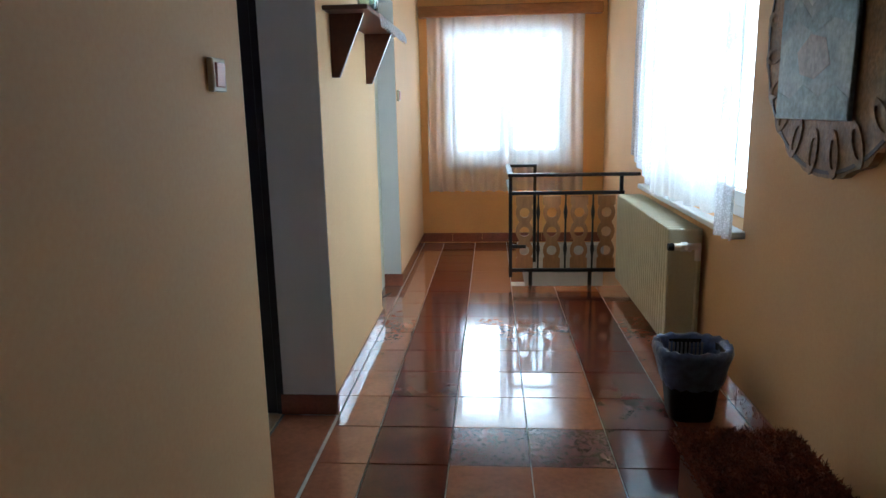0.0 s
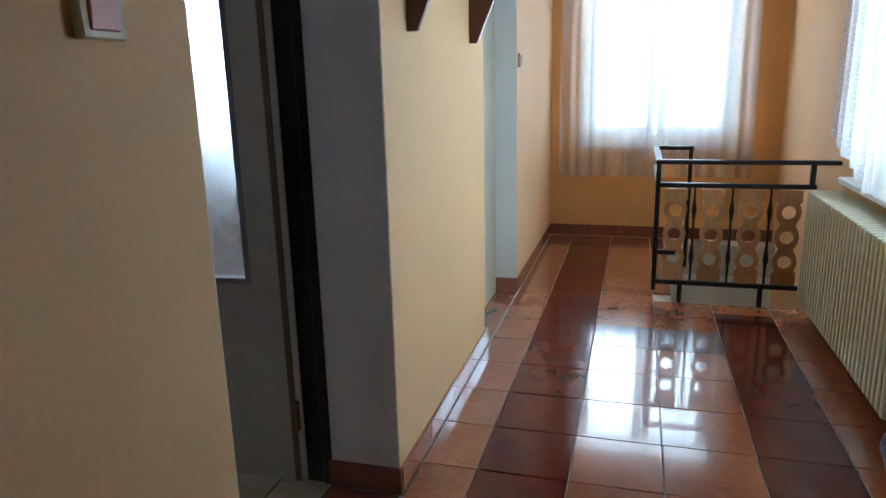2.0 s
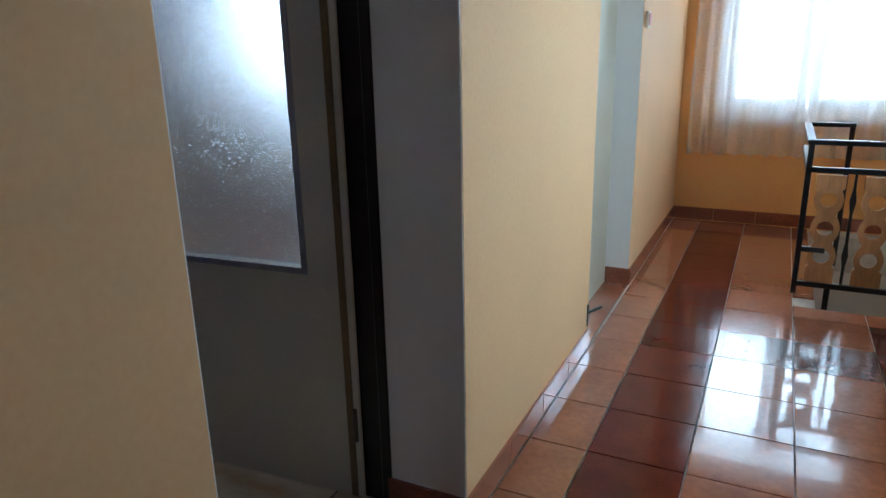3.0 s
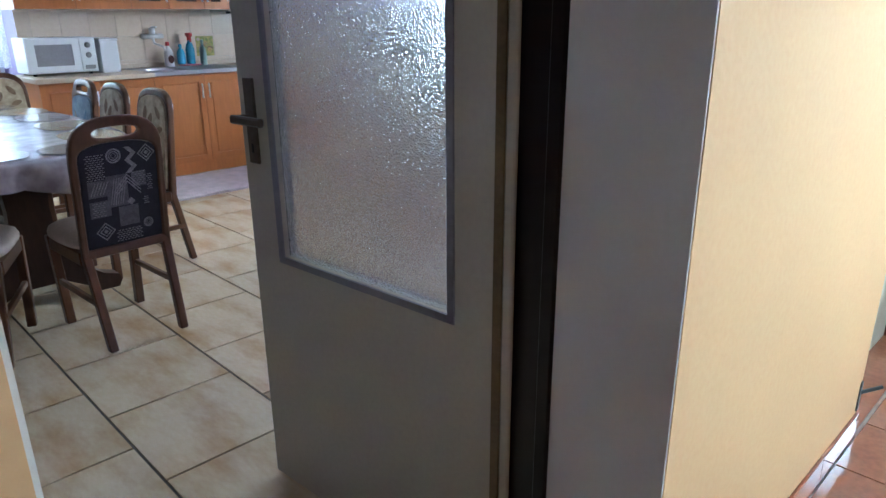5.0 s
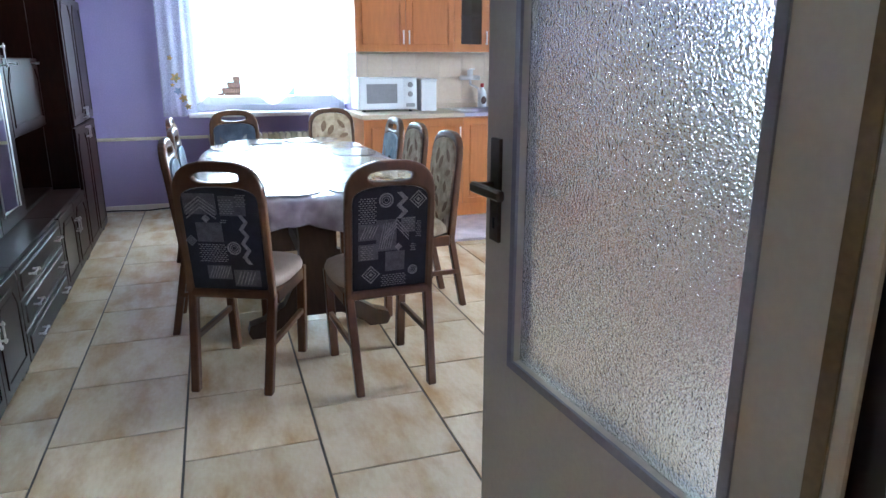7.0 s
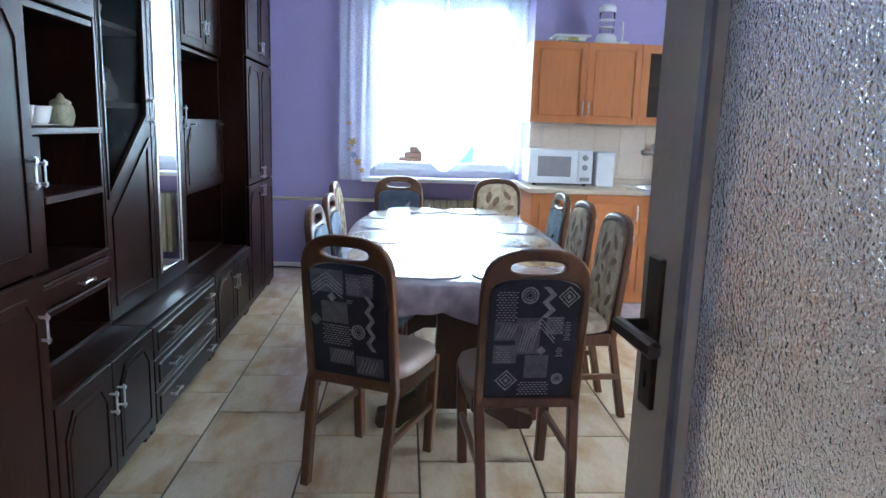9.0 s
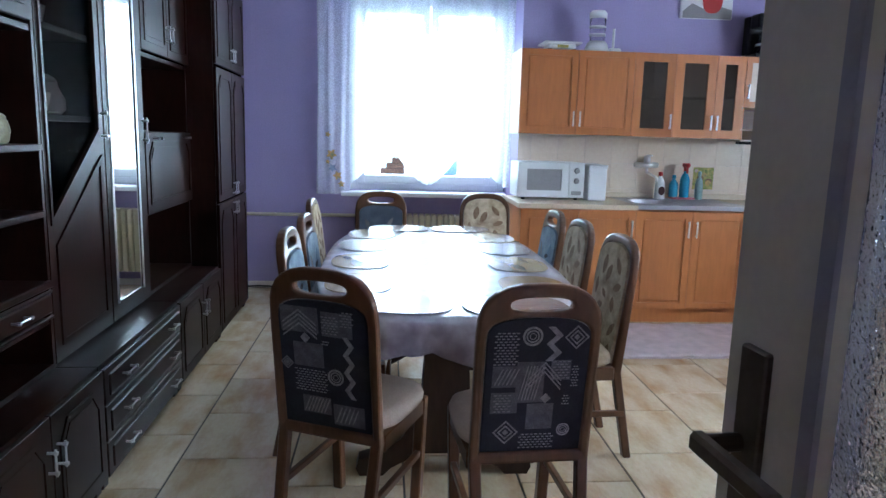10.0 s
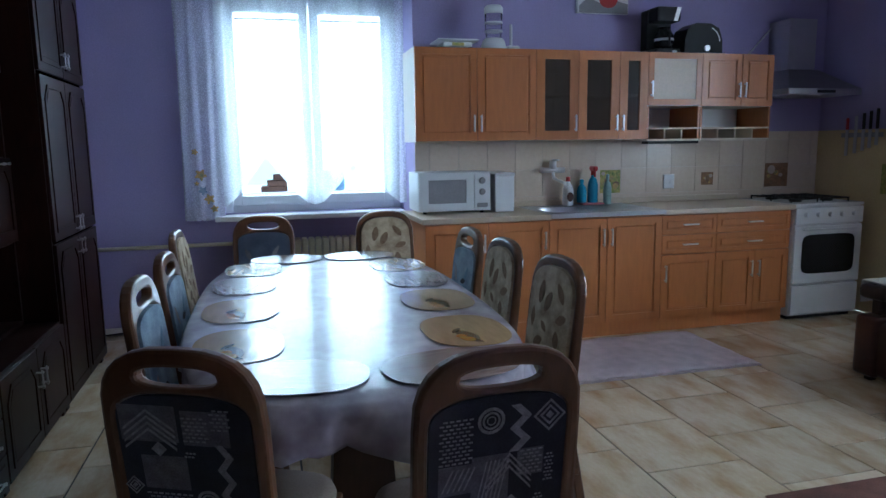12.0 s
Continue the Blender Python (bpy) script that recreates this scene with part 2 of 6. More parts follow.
SLATEMAT = mat("dark_printed_placemat", (0.20, 0.15, 0.14), 0.15, var=0.2, scale=25, fine=24, bump=0.35, bump_dist=0.003, stretch=(0.35, 1.6, 1), second=(0.36, 0.30, 0.28), coat=0.4, coat_rough=0.13)
ENAMEL = mat("white_enamel", (0.78, 0.78, 0.77), 0.22, var=0.02, scale=6, bump=0.02)
WHITEPLASTIC = mat("white_plastic", (0.75, 0.76, 0.77), 0.35, var=0.02, scale=6, bump=0.02)
BLACKGLASS = mat("black_oven_glass", (0.012, 0.012, 0.014), 0.08, var=0.05, scale=6, bump=0)
BLACKPLASTIC = mat("black_plastic", (0.011, 0.011, 0.012), 0.42, var=0.08, scale=8, bump=0.04, spec=0.3)
BACKTILE = mat("cream_wall_tile", (0.70, 0.58, 0.46), 0.2, var=0.04, scale=4, fine=40, bump=0.03, rand=0.04, coat=0.2)
YELLOWTILE = mat("yellow_beige_wall_panel", (0.62, 0.48, 0.26), 0.4, var=0.05, scale=3)
RUG = mat("lilac_cotton_rug", (0.72, 0.62, 0.65), 0.95, var=0.1, scale=12, fine=250, bump=0.6, bump_dist=0.004)
BROWNRUG = mat("red_brown_carpet", (0.20, 0.085, 0.06), 0.95, var=0.15, scale=15, fine=250, bump=0.6, bump_dist=0.004)
PORCELAIN = mat("white_porcelain", (0.76, 0.74, 0.70), 0.18, var=0.03, scale=10, bump=0.0)
JARCERAMIC = mat("beige_green_ceramic", (0.45, 0.43, 0.29), 0.3, var=0.15, scale=18, bump=0.05)
BLUEPLASTIC = mat("blue_plastic_bag", (0.10, 0.15, 0.30), 0.3, var=0.2, scale=14, fine=40, bump=0.5, bump_dist=0.01)
FUR = mat("brown_shaggy_fur", (0.31, 0.092, 0.042), 0.9, var=0.25, scale=30, fine=120, bump=0.6, bump_dist=0.01)
PLAQUEWOOD = mat("carved_brown_plaque", (0.29, 0.155, 0.072), 0.5, var=0.2, scale=14, fine=60, bump=0.5, bump_dist=0.006)
PAINTING = mat("grey_teal_picture", (0.22, 0.27, 0.27), 0.4, var=0.2, scale=9, fine=60, bump=0.05, second=(0.10, 0.15, 0.16))
PICSKY = mat("pale_grey_picture_sky", (0.34, 0.37, 0.36), 0.45, var=0.15, scale=12, fine=50, second=(0.22, 0.27, 0.28))
PICRIDGE = mat("dark_teal_picture_hills", (0.10, 0.16, 0.17), 0.45, var=0.25, scale=16, fine=60, second=(0.17, 0.25, 0.26))
PICWARM = mat("faded_rose_picture_meadow", (0.27, 0.23, 0.21), 0.45, var=0.2, scale=14, fine=60)
LEATHER = mat("dark_red_brown_leather", (0.055, 0.016, 0.011), 0.3, var=0.15, scale=10, fine=120, bump=0.2)
SWITCHRED = mat("salmon_plastic", (0.56, 0.17, 0.11), 0.35, var=0.03, bump=0.02)
SWITCHCREAM = mat("cream_plastic", (0.62, 0.48, 0.30), 0.4, var=0.03, bump=0.02)
RED = mat("red_plastic", (0.45, 0.03, 0.03), 0.35, var=0.05)
CYAN = mat("blue_detergent", (0.05, 0.30, 0.48), 0.25, var=0.08)
GREEN = mat("green_print", (0.16, 0.22, 0.05), 0.4, var=0.3, scale=30, second=(0.45, 0.36, 0.10))
PINKTRAY = mat("pink_plastic", (0.50, 0.16, 0.18), 0.35, var=0.05)
TEALPLASTIC = mat("pale_teal_plastic", (0.30, 0.44, 0.42), 0.35, var=0.08)
LEAFPRINT = mat("brown_leaf_upholstery_print", (0.17, 0.105, 0.06), 0.9, var=0.2, scale=40, fine=320, bump=0.4, second=(0.26, 0.17, 0.10))
NAVYFRONT = mat("dark_blue_grey_upholstery", (0.10, 0.12, 0.16), 0.85, var=0.15, scale=14, fine=200, bump=0.3, second=(0.05, 0.06, 0.09))
GABLE = mat("brown_gable_boards", (0.10, 0.05, 0.03), 0.8, var=0.15, scale=12)
GABLEBLUE = mat("blue_grey_render", (0.16, 0.26, 0.36), 0.8, var=0.1, scale=6)
ORANGEPRINT = mat("orange_fruit_print", (0.55, 0.17, 0.03), 0.15, var=0.15, scale=40, second=(0.42, 0.28, 0.05), coat=0.7, coat_rough=0.04)
DARKPRINT = mat("dark_leaf_print", (0.07, 0.06, 0.045), 0.15, var=0.2, scale=60, second=(0.12, 0.14, 0.06), coat=0.7, coat_rough=0.04)
FLOWERS = mat("flower_print", (0.60, 0.34, 0.10), 0.9, var=0.2, scale=40, second=(0.25, 0.25, 0.12))


def garden():
    """Bright hazy sky with pale clumps of far foliage."""
    m = glow("far_garden", (0.80, 0.95, 1.0), 20.0)
    nt = m.node_tree
    b = nt.nodes["Principled BSDF"]
    tc = nt.nodes.new("ShaderNodeTexCoord")
    n = nt.nodes.new("ShaderNodeTexNoise")
    n.inputs["Scale"].default_value, n.inputs["Detail"].default_value = 0.46, 6.0
    r = nt.nodes.new("ShaderNodeValToRGB")
    r.color_ramp.elements[0].position, r.color_ramp.elements[1].position = 0.42, 0.53
    r.color_ramp.elements[0].color, r.color_ramp.elements[1].color = (0.085, 0.125, 0.125, 1), (0.84, 0.96, 1.0, 1)
    nt.links.new(tc.outputs["Object"], n.inputs["Vector"])
    nt.links.new(n.outputs["Fac"], r.inputs["Fac"])
    nt.links.new(r.outputs["Color"], b.inputs["Emission Color"])
    return m


GARDEN = garden()

# ---- mesh helpers ----


def add_box(bm, x0, x1, y0, y1, z0, z1, bevel=0.0, seg=1, mi=0):
    g = bmesh.ops.create_cube(bm, size=1.0)
    vs = g["verts"]
    bmesh.ops.scale(bm, verts=vs, vec=(abs(x1 - x0), abs(y1 - y0), abs(z1 - z0)))
    bmesh.ops.translate(bm, verts=vs, vec=((x0 + x1) / 2, (y0 + y1) / 2, (z0 + z1) / 2))
    fs = {f for v in vs for f in v.link_faces}
    for f in fs:
        f.material_index = mi
    if bevel:
        es = list({e for v in vs for e in v.link_edges})
        bmesh.ops.bevel(bm, geom=es, offset=bevel, segments=seg, affect="EDGES", profile=0.6)
    return bm


def box(x0, x1, y0, y1, z0, z1, bevel=0.0, seg=1):
    return add_box(bmesh.new(), x0, x1, y0, y1, z0, z1, bevel, seg)


def add_cyl(bm, p, q, r, r2=None, seg=14):
    p, q = Vector(p), Vector(q)
    d = q - p
    m = Matrix.Translation((p + q) / 2) @ d.to_track_quat("Z", "Y").to_matrix().to_4x4()
    bmesh.ops.create_cone(bm, cap_ends=True, segments=seg, radius1=r, radius2=r if r2 is None else r2, depth=d.length, matrix=m)
    return bm


def cyl(p, q, r, r2=None, seg=14):
    return add_cyl(bmesh.new(), p, q, r, r2, seg)


def lathe(profile, seg=24, center=(0, 0, 0)):
    """A turned body from (radius, height) pairs."""
    bm = bmesh.new()
    rings = []
    for r, z in profile:
        rings.append([bm.verts.new((center[0] + r * math.cos(2 * math.pi * i / seg), center[1] + r * math.sin(2 * math.pi * i / seg), center[2] + z)) for i in range(seg)])
    for a, b in zip(rings, rings[1:]):
        for i in range(seg):
            bm.faces.new((a[i], a[(i + 1) % seg], b[(i + 1) % seg], b[i]))
    bm.faces.new(reversed(rings[0]))
    bm.faces.new(rings[-1])
    return bm


def plate(outer, holes, thick, plane="xz", at=0.0):
    """A board with holes, cut from 2D outlines and given a thickness. plane xz: thickness along y."""
    bm = bmesh.new()
    edges = []
    for loop in [outer, *holes]:
        vs = [bm.verts.new((u, 0, v)) for u, v in loop]
        edges += [bm.edges.new((vs[i], vs[(i + 1) % len(vs)])) for i in range(len(vs))]
    bmesh.ops.triangle_fill(bm, use_beauty=True, use_dissolve=False, edges=edges, normal=(0, -1, 0))
    faces = list(bm.faces)
    ext = bmesh.ops.extrude_face_region(bm, geom=faces)
    bmesh.ops.translate(bm, verts=[e for e in ext["geom"] if isinstance(e, bmesh.types.BMVert)], vec=(0, thick, 0))
    bmesh.ops.recalc_face_normals(bm, faces=list(bm.faces))
    if plane == "yz":
        for v in bm.verts:
            v.co = Vector((v.co.y, v.co.x, v.co.z))
        bmesh.ops.recalc_face_normals(bm, faces=list(bm.faces))
    bmesh.ops.translate(bm, verts=list(bm.verts), vec=(at, 0, 0) if plane == "yz" else (0, at, 0))
    return bm


def ellipse(cx, cz, rx, rz, n=20, power=2.0):
    pts = []
    for i in range(n):
        a = 2 * math.pi * i / n
        c, s = math.cos(a), math.sin(a)
        pts.append((cx + rx * math.copysign(abs(c) ** (2 / power), c), cz + rz * math.copysign(abs(s) ** (2 / power), s)))
    return pts


def rect(x0, x1, z0, z1):
    return [(x0, z0), (x1, z0), (x1, z1), (x0, z1)]


def part(name, bm, material, parent=None, label="", smooth=False):
    """Links a bmesh as one mesh object, under a thing or a part."""
    me = bpy.data.meshes.new(name)
    if smooth:
        for f in bm.faces:
            f.smooth = True
    bm.to_mesh(me)
    bm.free()
    for m in (material if isinstance(material, (list, tuple)) else (material,)):
        me.materials.append(m)
    ob = new(name, me)
    if parent is not None:
        ob.parent = parent
    if label:
        tagged(ob, label)
    return ob


def thing(name, label, category, group="", m=None):
    ob = new(name)
    ob.empty_display_size = 0.1
    tagged(ob, label, category, group)
    if m is not None:
        ob.matrix_basis = m
    return ob


def structure(name, bm, material, label, category):
    return tagged(part(name, bm, material), label, category, kind="structure")


# ---- large structure ----
XW, XE, YN, YS, HC = -0.672, 1.06, 6.56, -1.6, 2.60      # hallway
KX, KE, KS, KN, HK = -6.95, -1.01, 0.72, 6.72, 2.75      # kitchen
KB = -6.50                                                # wall behind the worktop
D0, D1, DH = 1.85, 2.701, 2.02                            # doorway along the hallway


def wall_with_holes(u0, u1, z0, z1, holes):
    """Boxes (u0, u1, z0, z1) of a wall around rectangular openings."""
    us = sorted({u0, u1, *[h[0] for h in holes], *[h[1] for h in holes]})
    out = []
    for a, b in zip(us, us[1:]):
        cuts = sorted((h[2], h[3]) for h in holes if h[0] <= a and h[1] >= b)
        z = z0
        for c0, c1 in cuts:
            if c0 > z:
                out.append((a, b, z, c0))
            z = c1
        if z < z1:
            out.append((a, b, z, z1))
    return out


# Wall between hallway and kitchen: hallway skin, kitchen skin, core
bm = bmesh.new()
for a, b, z0, z1 in wall_with_holes(YS, YN, 0, HC, [(D0, D1, 0, DH), (3.99, 4.883, 0, DH)]):
    add_box(bm, XW - 0.15, XW, a, b, z0, z1)
structure("wall_west", bm, CREAM, "cream painted hallway wall with two door openings", "wall")
bm = bmesh.new()
for a, b, z0, z1 in wall_with_holes(KS, KN, 0, HK, [(D0, D1, 0, DH)]):
    add_box(bm, KE, XW - 0.15, a, b, z0, z1)
structure("wall_kitchen_east", bm, LILAC, "lilac painted kitchen wall with the doorway", "wall")
# reveals of the doorways, painted grey white
bm = bmesh.new()
add_box(bm, -0.915, XW - 0.002, D1 - 0.004, D1 + 0.01, 0.0, DH)
add_box(bm, -0.915, XW - 0.002, D0 - 0.01, D0 + 0.004, 0.0, DH)
add_box(bm, -0.915, XW - 0.002, D0, D1, DH - 0.004, DH + 0.01)
structure("door_reveal_kitchen", bm, REVEAL, "grey white painted reveal of the kitchen doorway", "door reveal")
bm = bmesh.new()
add_box(bm, -0.80, XW - 0.002, 4.879, 4.893, 0.0, DH)
add_box(bm, -0.80, XW - 0.002, 3.98, 3.994, 0.0, DH)
add_box(bm, -0.80, XW - 0.002, 3.99, 4.883, DH - 0.004, DH + 0.01)
structure("door_reveal_far", bm, REVEAL, "pale blue grey painted reveal of the second doorway", "door reveal")
bm = bmesh.new()
add_box(bm, -1.00, -0.80, 3.90, 4.97, 0.0, DH + 0.1)
structure("floor_far_doorway", box(-0.80, XW + 0.002, 3.994, 4.879, -0.05, 0.002), TERRA, "terracotta threshold of the second doorway", "threshold")
structure("door_2", bm, DOORPAINT, "closed beige door set back in the second doorway", "door")

# East wall with its window
EW0, EW1, EZ0, EZ1 = 2.90, 4.70, 0.765, 2.10
bm = bmesh.new()
for a, b, z0, z1 in wall_with_holes(YS, YN + 0.3, -2.6, HC, [(EW0, EW1, EZ0, EZ1)]):
    add_box(bm, XE, XE + 0.34, a, b, z0, z1)
structure("wall_east", bm, CREAM, "cream painted outer hallway wall with a window", "wall")
# North wall with its window
NW0, NW1, NZ0, NZ1 = -0.44, 0.735, 0.765, 2.05
bm = bmesh.new()
for a, b, z0, z1 in wall_with_holes(XW - 0.15, XE, -2.6, HC, [(NW0, NW1, NZ0, NZ1)]):
    add_box(bm, a, b, YN, YN + 0.30, z0, z1)
structure("wall_north", bm, ORANGE, "orange painted end wall of the hallway with a window", "wall")
# Unseen end wall, made white so that it bounces light towards the doorway.
structure("wall_south", box(XW - 0.15, XE, YS - 0.2, YS, 0, HC), WHITE, "unseen plain wall closing the hallway, white to bounce light", "wall")
structure("ceiling_hallway", box(XW - 0.15, XE + 0.3, YS - 0.2, YN + 0.3, HC, HC + 0.2), WHITE, "white painted hallway ceiling", "ceiling")
# hallway slab with the stairwell opening
ST0, ST1, SY0, SY1 = 0.245, XE, 4.87, 6.40
bm = bmesh.new()
add_box(bm, XW - 0.16, ST0, YS - 0.2, YN, -0.25, -0.008)
add_box(bm, ST0, XE, YS - 0.2, SY0, -0.25, -0.008)
add_box(bm, ST0, XE, SY1, YN, -0.25, -0.008)
floor_hall = structure("floor_hallway", bm, GROUT, "hallway floor laid with terracotta and maroon tiles", "floor")
bm = bmesh.new()
add_box(bm, ST0 - 0.02, ST0, SY0, SY1, -2.4, -0.25)
add_box(bm, ST0, XE, SY1, SY1 + 0.02, -2.4, -0.25)
add_box(bm, ST0, XE, SY0 - 0.02, SY0, -2.4, -0.25)
structure("stairwell_wall", bm, REVEAL, "pale painted stairwell walls below the floor", "wall")
structure("stairwell_floor", box(ST0, XE, SY0, SY1, -2.45, -2.40), TERRA, "terracotta floor at the foot of the stairs", "floor")

# Kitchen shell
KW0, KW1, KZ0, KZ1 = 1.97, 3.29, 0.845, 2.42
bm = bmesh.new()
for a, b, z0, z1 in wall_with_holes(KS, KN, 0, HK, [(KW0, KW1, KZ0, KZ1)]):
    add_box(bm, KX - 0.34, KX, a, b, z0, z1)
structure("wall_kitchen_west", bm, LILAC, "lilac painted kitchen wall with a bright window", "wall")
structure("wall_kitchen_back", box(KX, KB, 3.30, KN, 0, HK), LILAC, "lilac painted wall behind the kitchen units", "wall")
structure("wall_kitchen_south", box(KX - 0.3, KE, KS - 0.15, KS, 0, HK), LILAC, "lilac painted wall behind the dark wall unit", "wall")
# Unseen opening, added to let the north fill lamp in.
GW0, GW1, GZ0, GZ1 = -4.45, -2.55, 0.90, 2.35
bm = bmesh.new()
for a, b, z0, z1 in wall_with_holes(KX - 0.3, KE, 1.40, HK, [(GW0, GW1, 1.40, GZ1)]):
    add_box(bm, a, b, KN, KN + 0.30, z0, z1)
structure("wall_kitchen_north", bm, LILAC, "lilac painted upper wall beside the stove", "wall")
bm = bmesh.new()
for a, b, z0, z1 in wall_with_holes(KX - 0.3, KE, 0, 1.40, [(GW0, GW1, GZ0, 1.40)]):
    add_box(bm, a, b, KN - 0.012, KN + 0.30, z0, z1)
structure("wall_kitchen_north_lower", bm, YELLOWTILE, "yellow beige lower wall beside the stove", "wall")
structure("ceiling_kitchen", box(KX - 0.3, KE, KS - 0.15, KN + 0.15, HK, HK + 0.2), WHITE, "white painted kitchen ceiling", "ceiling")
floor_kit = structure("floor_kitchen", box(KX, XW - 0.16, KS, KN, -0.25, -0.006), GROUT_DARK, "kitchen floor laid with beige marbled tiles", "floor")
structure("ground", box(-80, 80, -80, 80, -3.2, -3.0), OUTSIDE, "grey ground outside the house", "ground")


def backdrop(name, x0, x1, y0, y1, z0, z1):
    ob = structure(name, box(x0, x1, y0, y1, z0, z1), GARDEN, "overexposed bright garden and sky outside the window", "backdrop")
    ob.visible_shadow = False
    return ob


backdrop("backdrop_north", -14, 9, 16.0, 16.1, -3, 9)
backdrop("backdrop_east", 10.0, 10.1, -6, 14, -3, 9)
backdrop("backdrop_west", -17.1, -17.0, -22, 27, -3, 18)


def neighbour_house():
    """Low house across the yard, of which only the stepped gable and a dormer rise above the sill."""
    h = thing("neighbour_house", "white neighbour house with a brown stepped gable and a dormer", "house")
    part("wall", box(-14.0, -12.0, -1.0, 6.5, -3.0, 0.66), PVC, h)
    part("flat_roof", box(-14.05, -11.95, -1.05, 6.55, 0.66, 0.70, 0.01), PVC, h)
    for i in range(5):
        part("gable_step", box(-12.4, -12.0, 2.18 + 0.09 * i, 2.56, 0.70 + 0.085 * i, 0.78 + 0.085 * i, 0.01), GABLE, h)
    d = part("dormer", box(-12.6, -12.0, 3.08, 3.40, 0.70, 0.98, 0.02), GABLEBLUE, h, "blue grey dormer")
    part("dormer_roof", box(-12.65, -11.95, 3.05, 3.43, 0.98, 1.01, 0.01), TRIMGREY, d)
    return h


neighbour_house()


def pvc_window(name, label, axis, at, u0, u1, z0, z1, inward):
    """Two-sash white plastic window in the plane axis=at; inward is +1 or -1 towards the room."""
    w = thing(name, label, "window")
    w["kind"] = "structure"

    def bx(a, b, c, d, depth, off=0.0):
        p, q = at - depth / 2 * 1 + off, at + depth / 2 + off
        return box(a, b, p, q, c, d, 0.004) if axis == "y" else box(p, q, a, b, c, d, 0.004)
    f = 0.055
    for nm, a, b, c, d in (("frame_jamb", u0, u0 + f, z0, z1), ("frame_jamb", u1 - f, u1, z0, z1),
                           ("frame_head", u0 + f, u1 - f, z1 - f, z1), ("frame_sill", u0 + f, u1 - f, z0, z0 + f)):
        part(nm, bx(a, b, c, d, 0.07), PVC, w)
    mid = (u0 + u1) / 2
    for a, b in ((u0 + f, mid), (mid, u1 - f)):
        s = part("sash", bx(a + 0.004, a + 0.07, z0 + f, z1 - f, 0.06, inward * 0.02), PVC, w)
        part("sash_stile", bx(b - 0.07, b - 0.004, z0 + f, z1 - f, 0.06, inward * 0.02), PVC, s)
        part("sash_rail", bx(a + 0.07, b - 0.07, z1 - f - 0.07, z1 - f, 0.06, inward * 0.02), PVC, s)
        part("sash_rail", bx(a + 0.07, b - 0.07, z0 + f, z0 + f + 0.07, 0.06, inward * 0.02), PVC, s)
        part("blind_slat", bx(a + 0.08, b - 0.08, z1 - f - 0.13, z1 - f - 0.115, 0.012, inward * 0.055), TRIMGREY, s)
        p = part("pane", bx(a + 0.07, b - 0.07, z0 + f + 0.07, z1 - f - 0.07, 0.006, inward * 0.02), GLASS, s)
        p.visible_shadow = False
    hb = bx(mid - 0.012, mid + 0.012, (z0 + z1) / 2 - 0.06, (z0 + z1) / 2 + 0.06, 0.03, inward * 0.06)
    part("window_handle", hb, WHITEPLASTIC, w)
    return w


pvc_window("window_1", "white plastic two-sash window at the hallway end", "y", YN + 0.12, NW0, NW1, NZ0, NZ1, -1)
pvc_window("window_2", "white plastic window above the hallway radiator", "x", XE + 0.14, EW0, EW1, EZ0, EZ1, -1)
pvc_window("window_3", "white plastic two-sash kitchen window", "x", KX - 0.12, KW0, KW1, KZ0, KZ1, 1)
# This last one is added and unseen; it frames the fill lamp.
pvc_window("added_window", "added unseen side window of the kitchen for the fill lamp", "y", KN + 0.12, GW0, GW1, GZ0, GZ1, -1)
structure("window_sill_hallway", box(XE - 0.06, XE + 0.10, EW0 - 0.03, EW1 + 0.03, EZ0 - 0.035, EZ0 - 0.002, 0.006), PVC, "white window sill above the radiator", "window sill")
structure("window_sill_kitchen", box(KX - 0.08, KX + 0.16, KW0 - 0.06, KW1 - 0.005, KZ0 - 0.04, KZ0 - 0.002, 0.006), PVC, "white kitchen window sill", "window sill")
structure("window_sill_north", box(NW0, NW1, YN - 0.03, YN + 0.08, NZ0 - 0.03, NZ0 - 0.002, 0.006), PVC, "white window sill of the end window", "window sill")

# ---- kitchen door and its frame ----


def door_frame():
    d = thing("door_frame", "dark brown painted door frame of the kitchen doorway", "door frame")
    d["kind"] = "structure"
    part("jamb", box(-1.012, -0.903, D1 - 0.006, D1 + 0.005, 0.0, DH, 0.004), DARKWOOD, d)
    part("jamb", box(-1.012, -0.903, D0 - 0.005, D0 + 0.006, 0.0, DH, 0.004), DARKWOOD, d)
    part("head", box(-1.012, -0.915, D0, D1, DH - 0.04, DH + 0.005, 0.004), DARKWOOD, d)
    part("door_stop_strip", box(-0.935, -0.905, D1 - 0.012, D1 - 0.006, 0.0, DH - 0.04, 0.003), DARKWOOD, d)
    return d


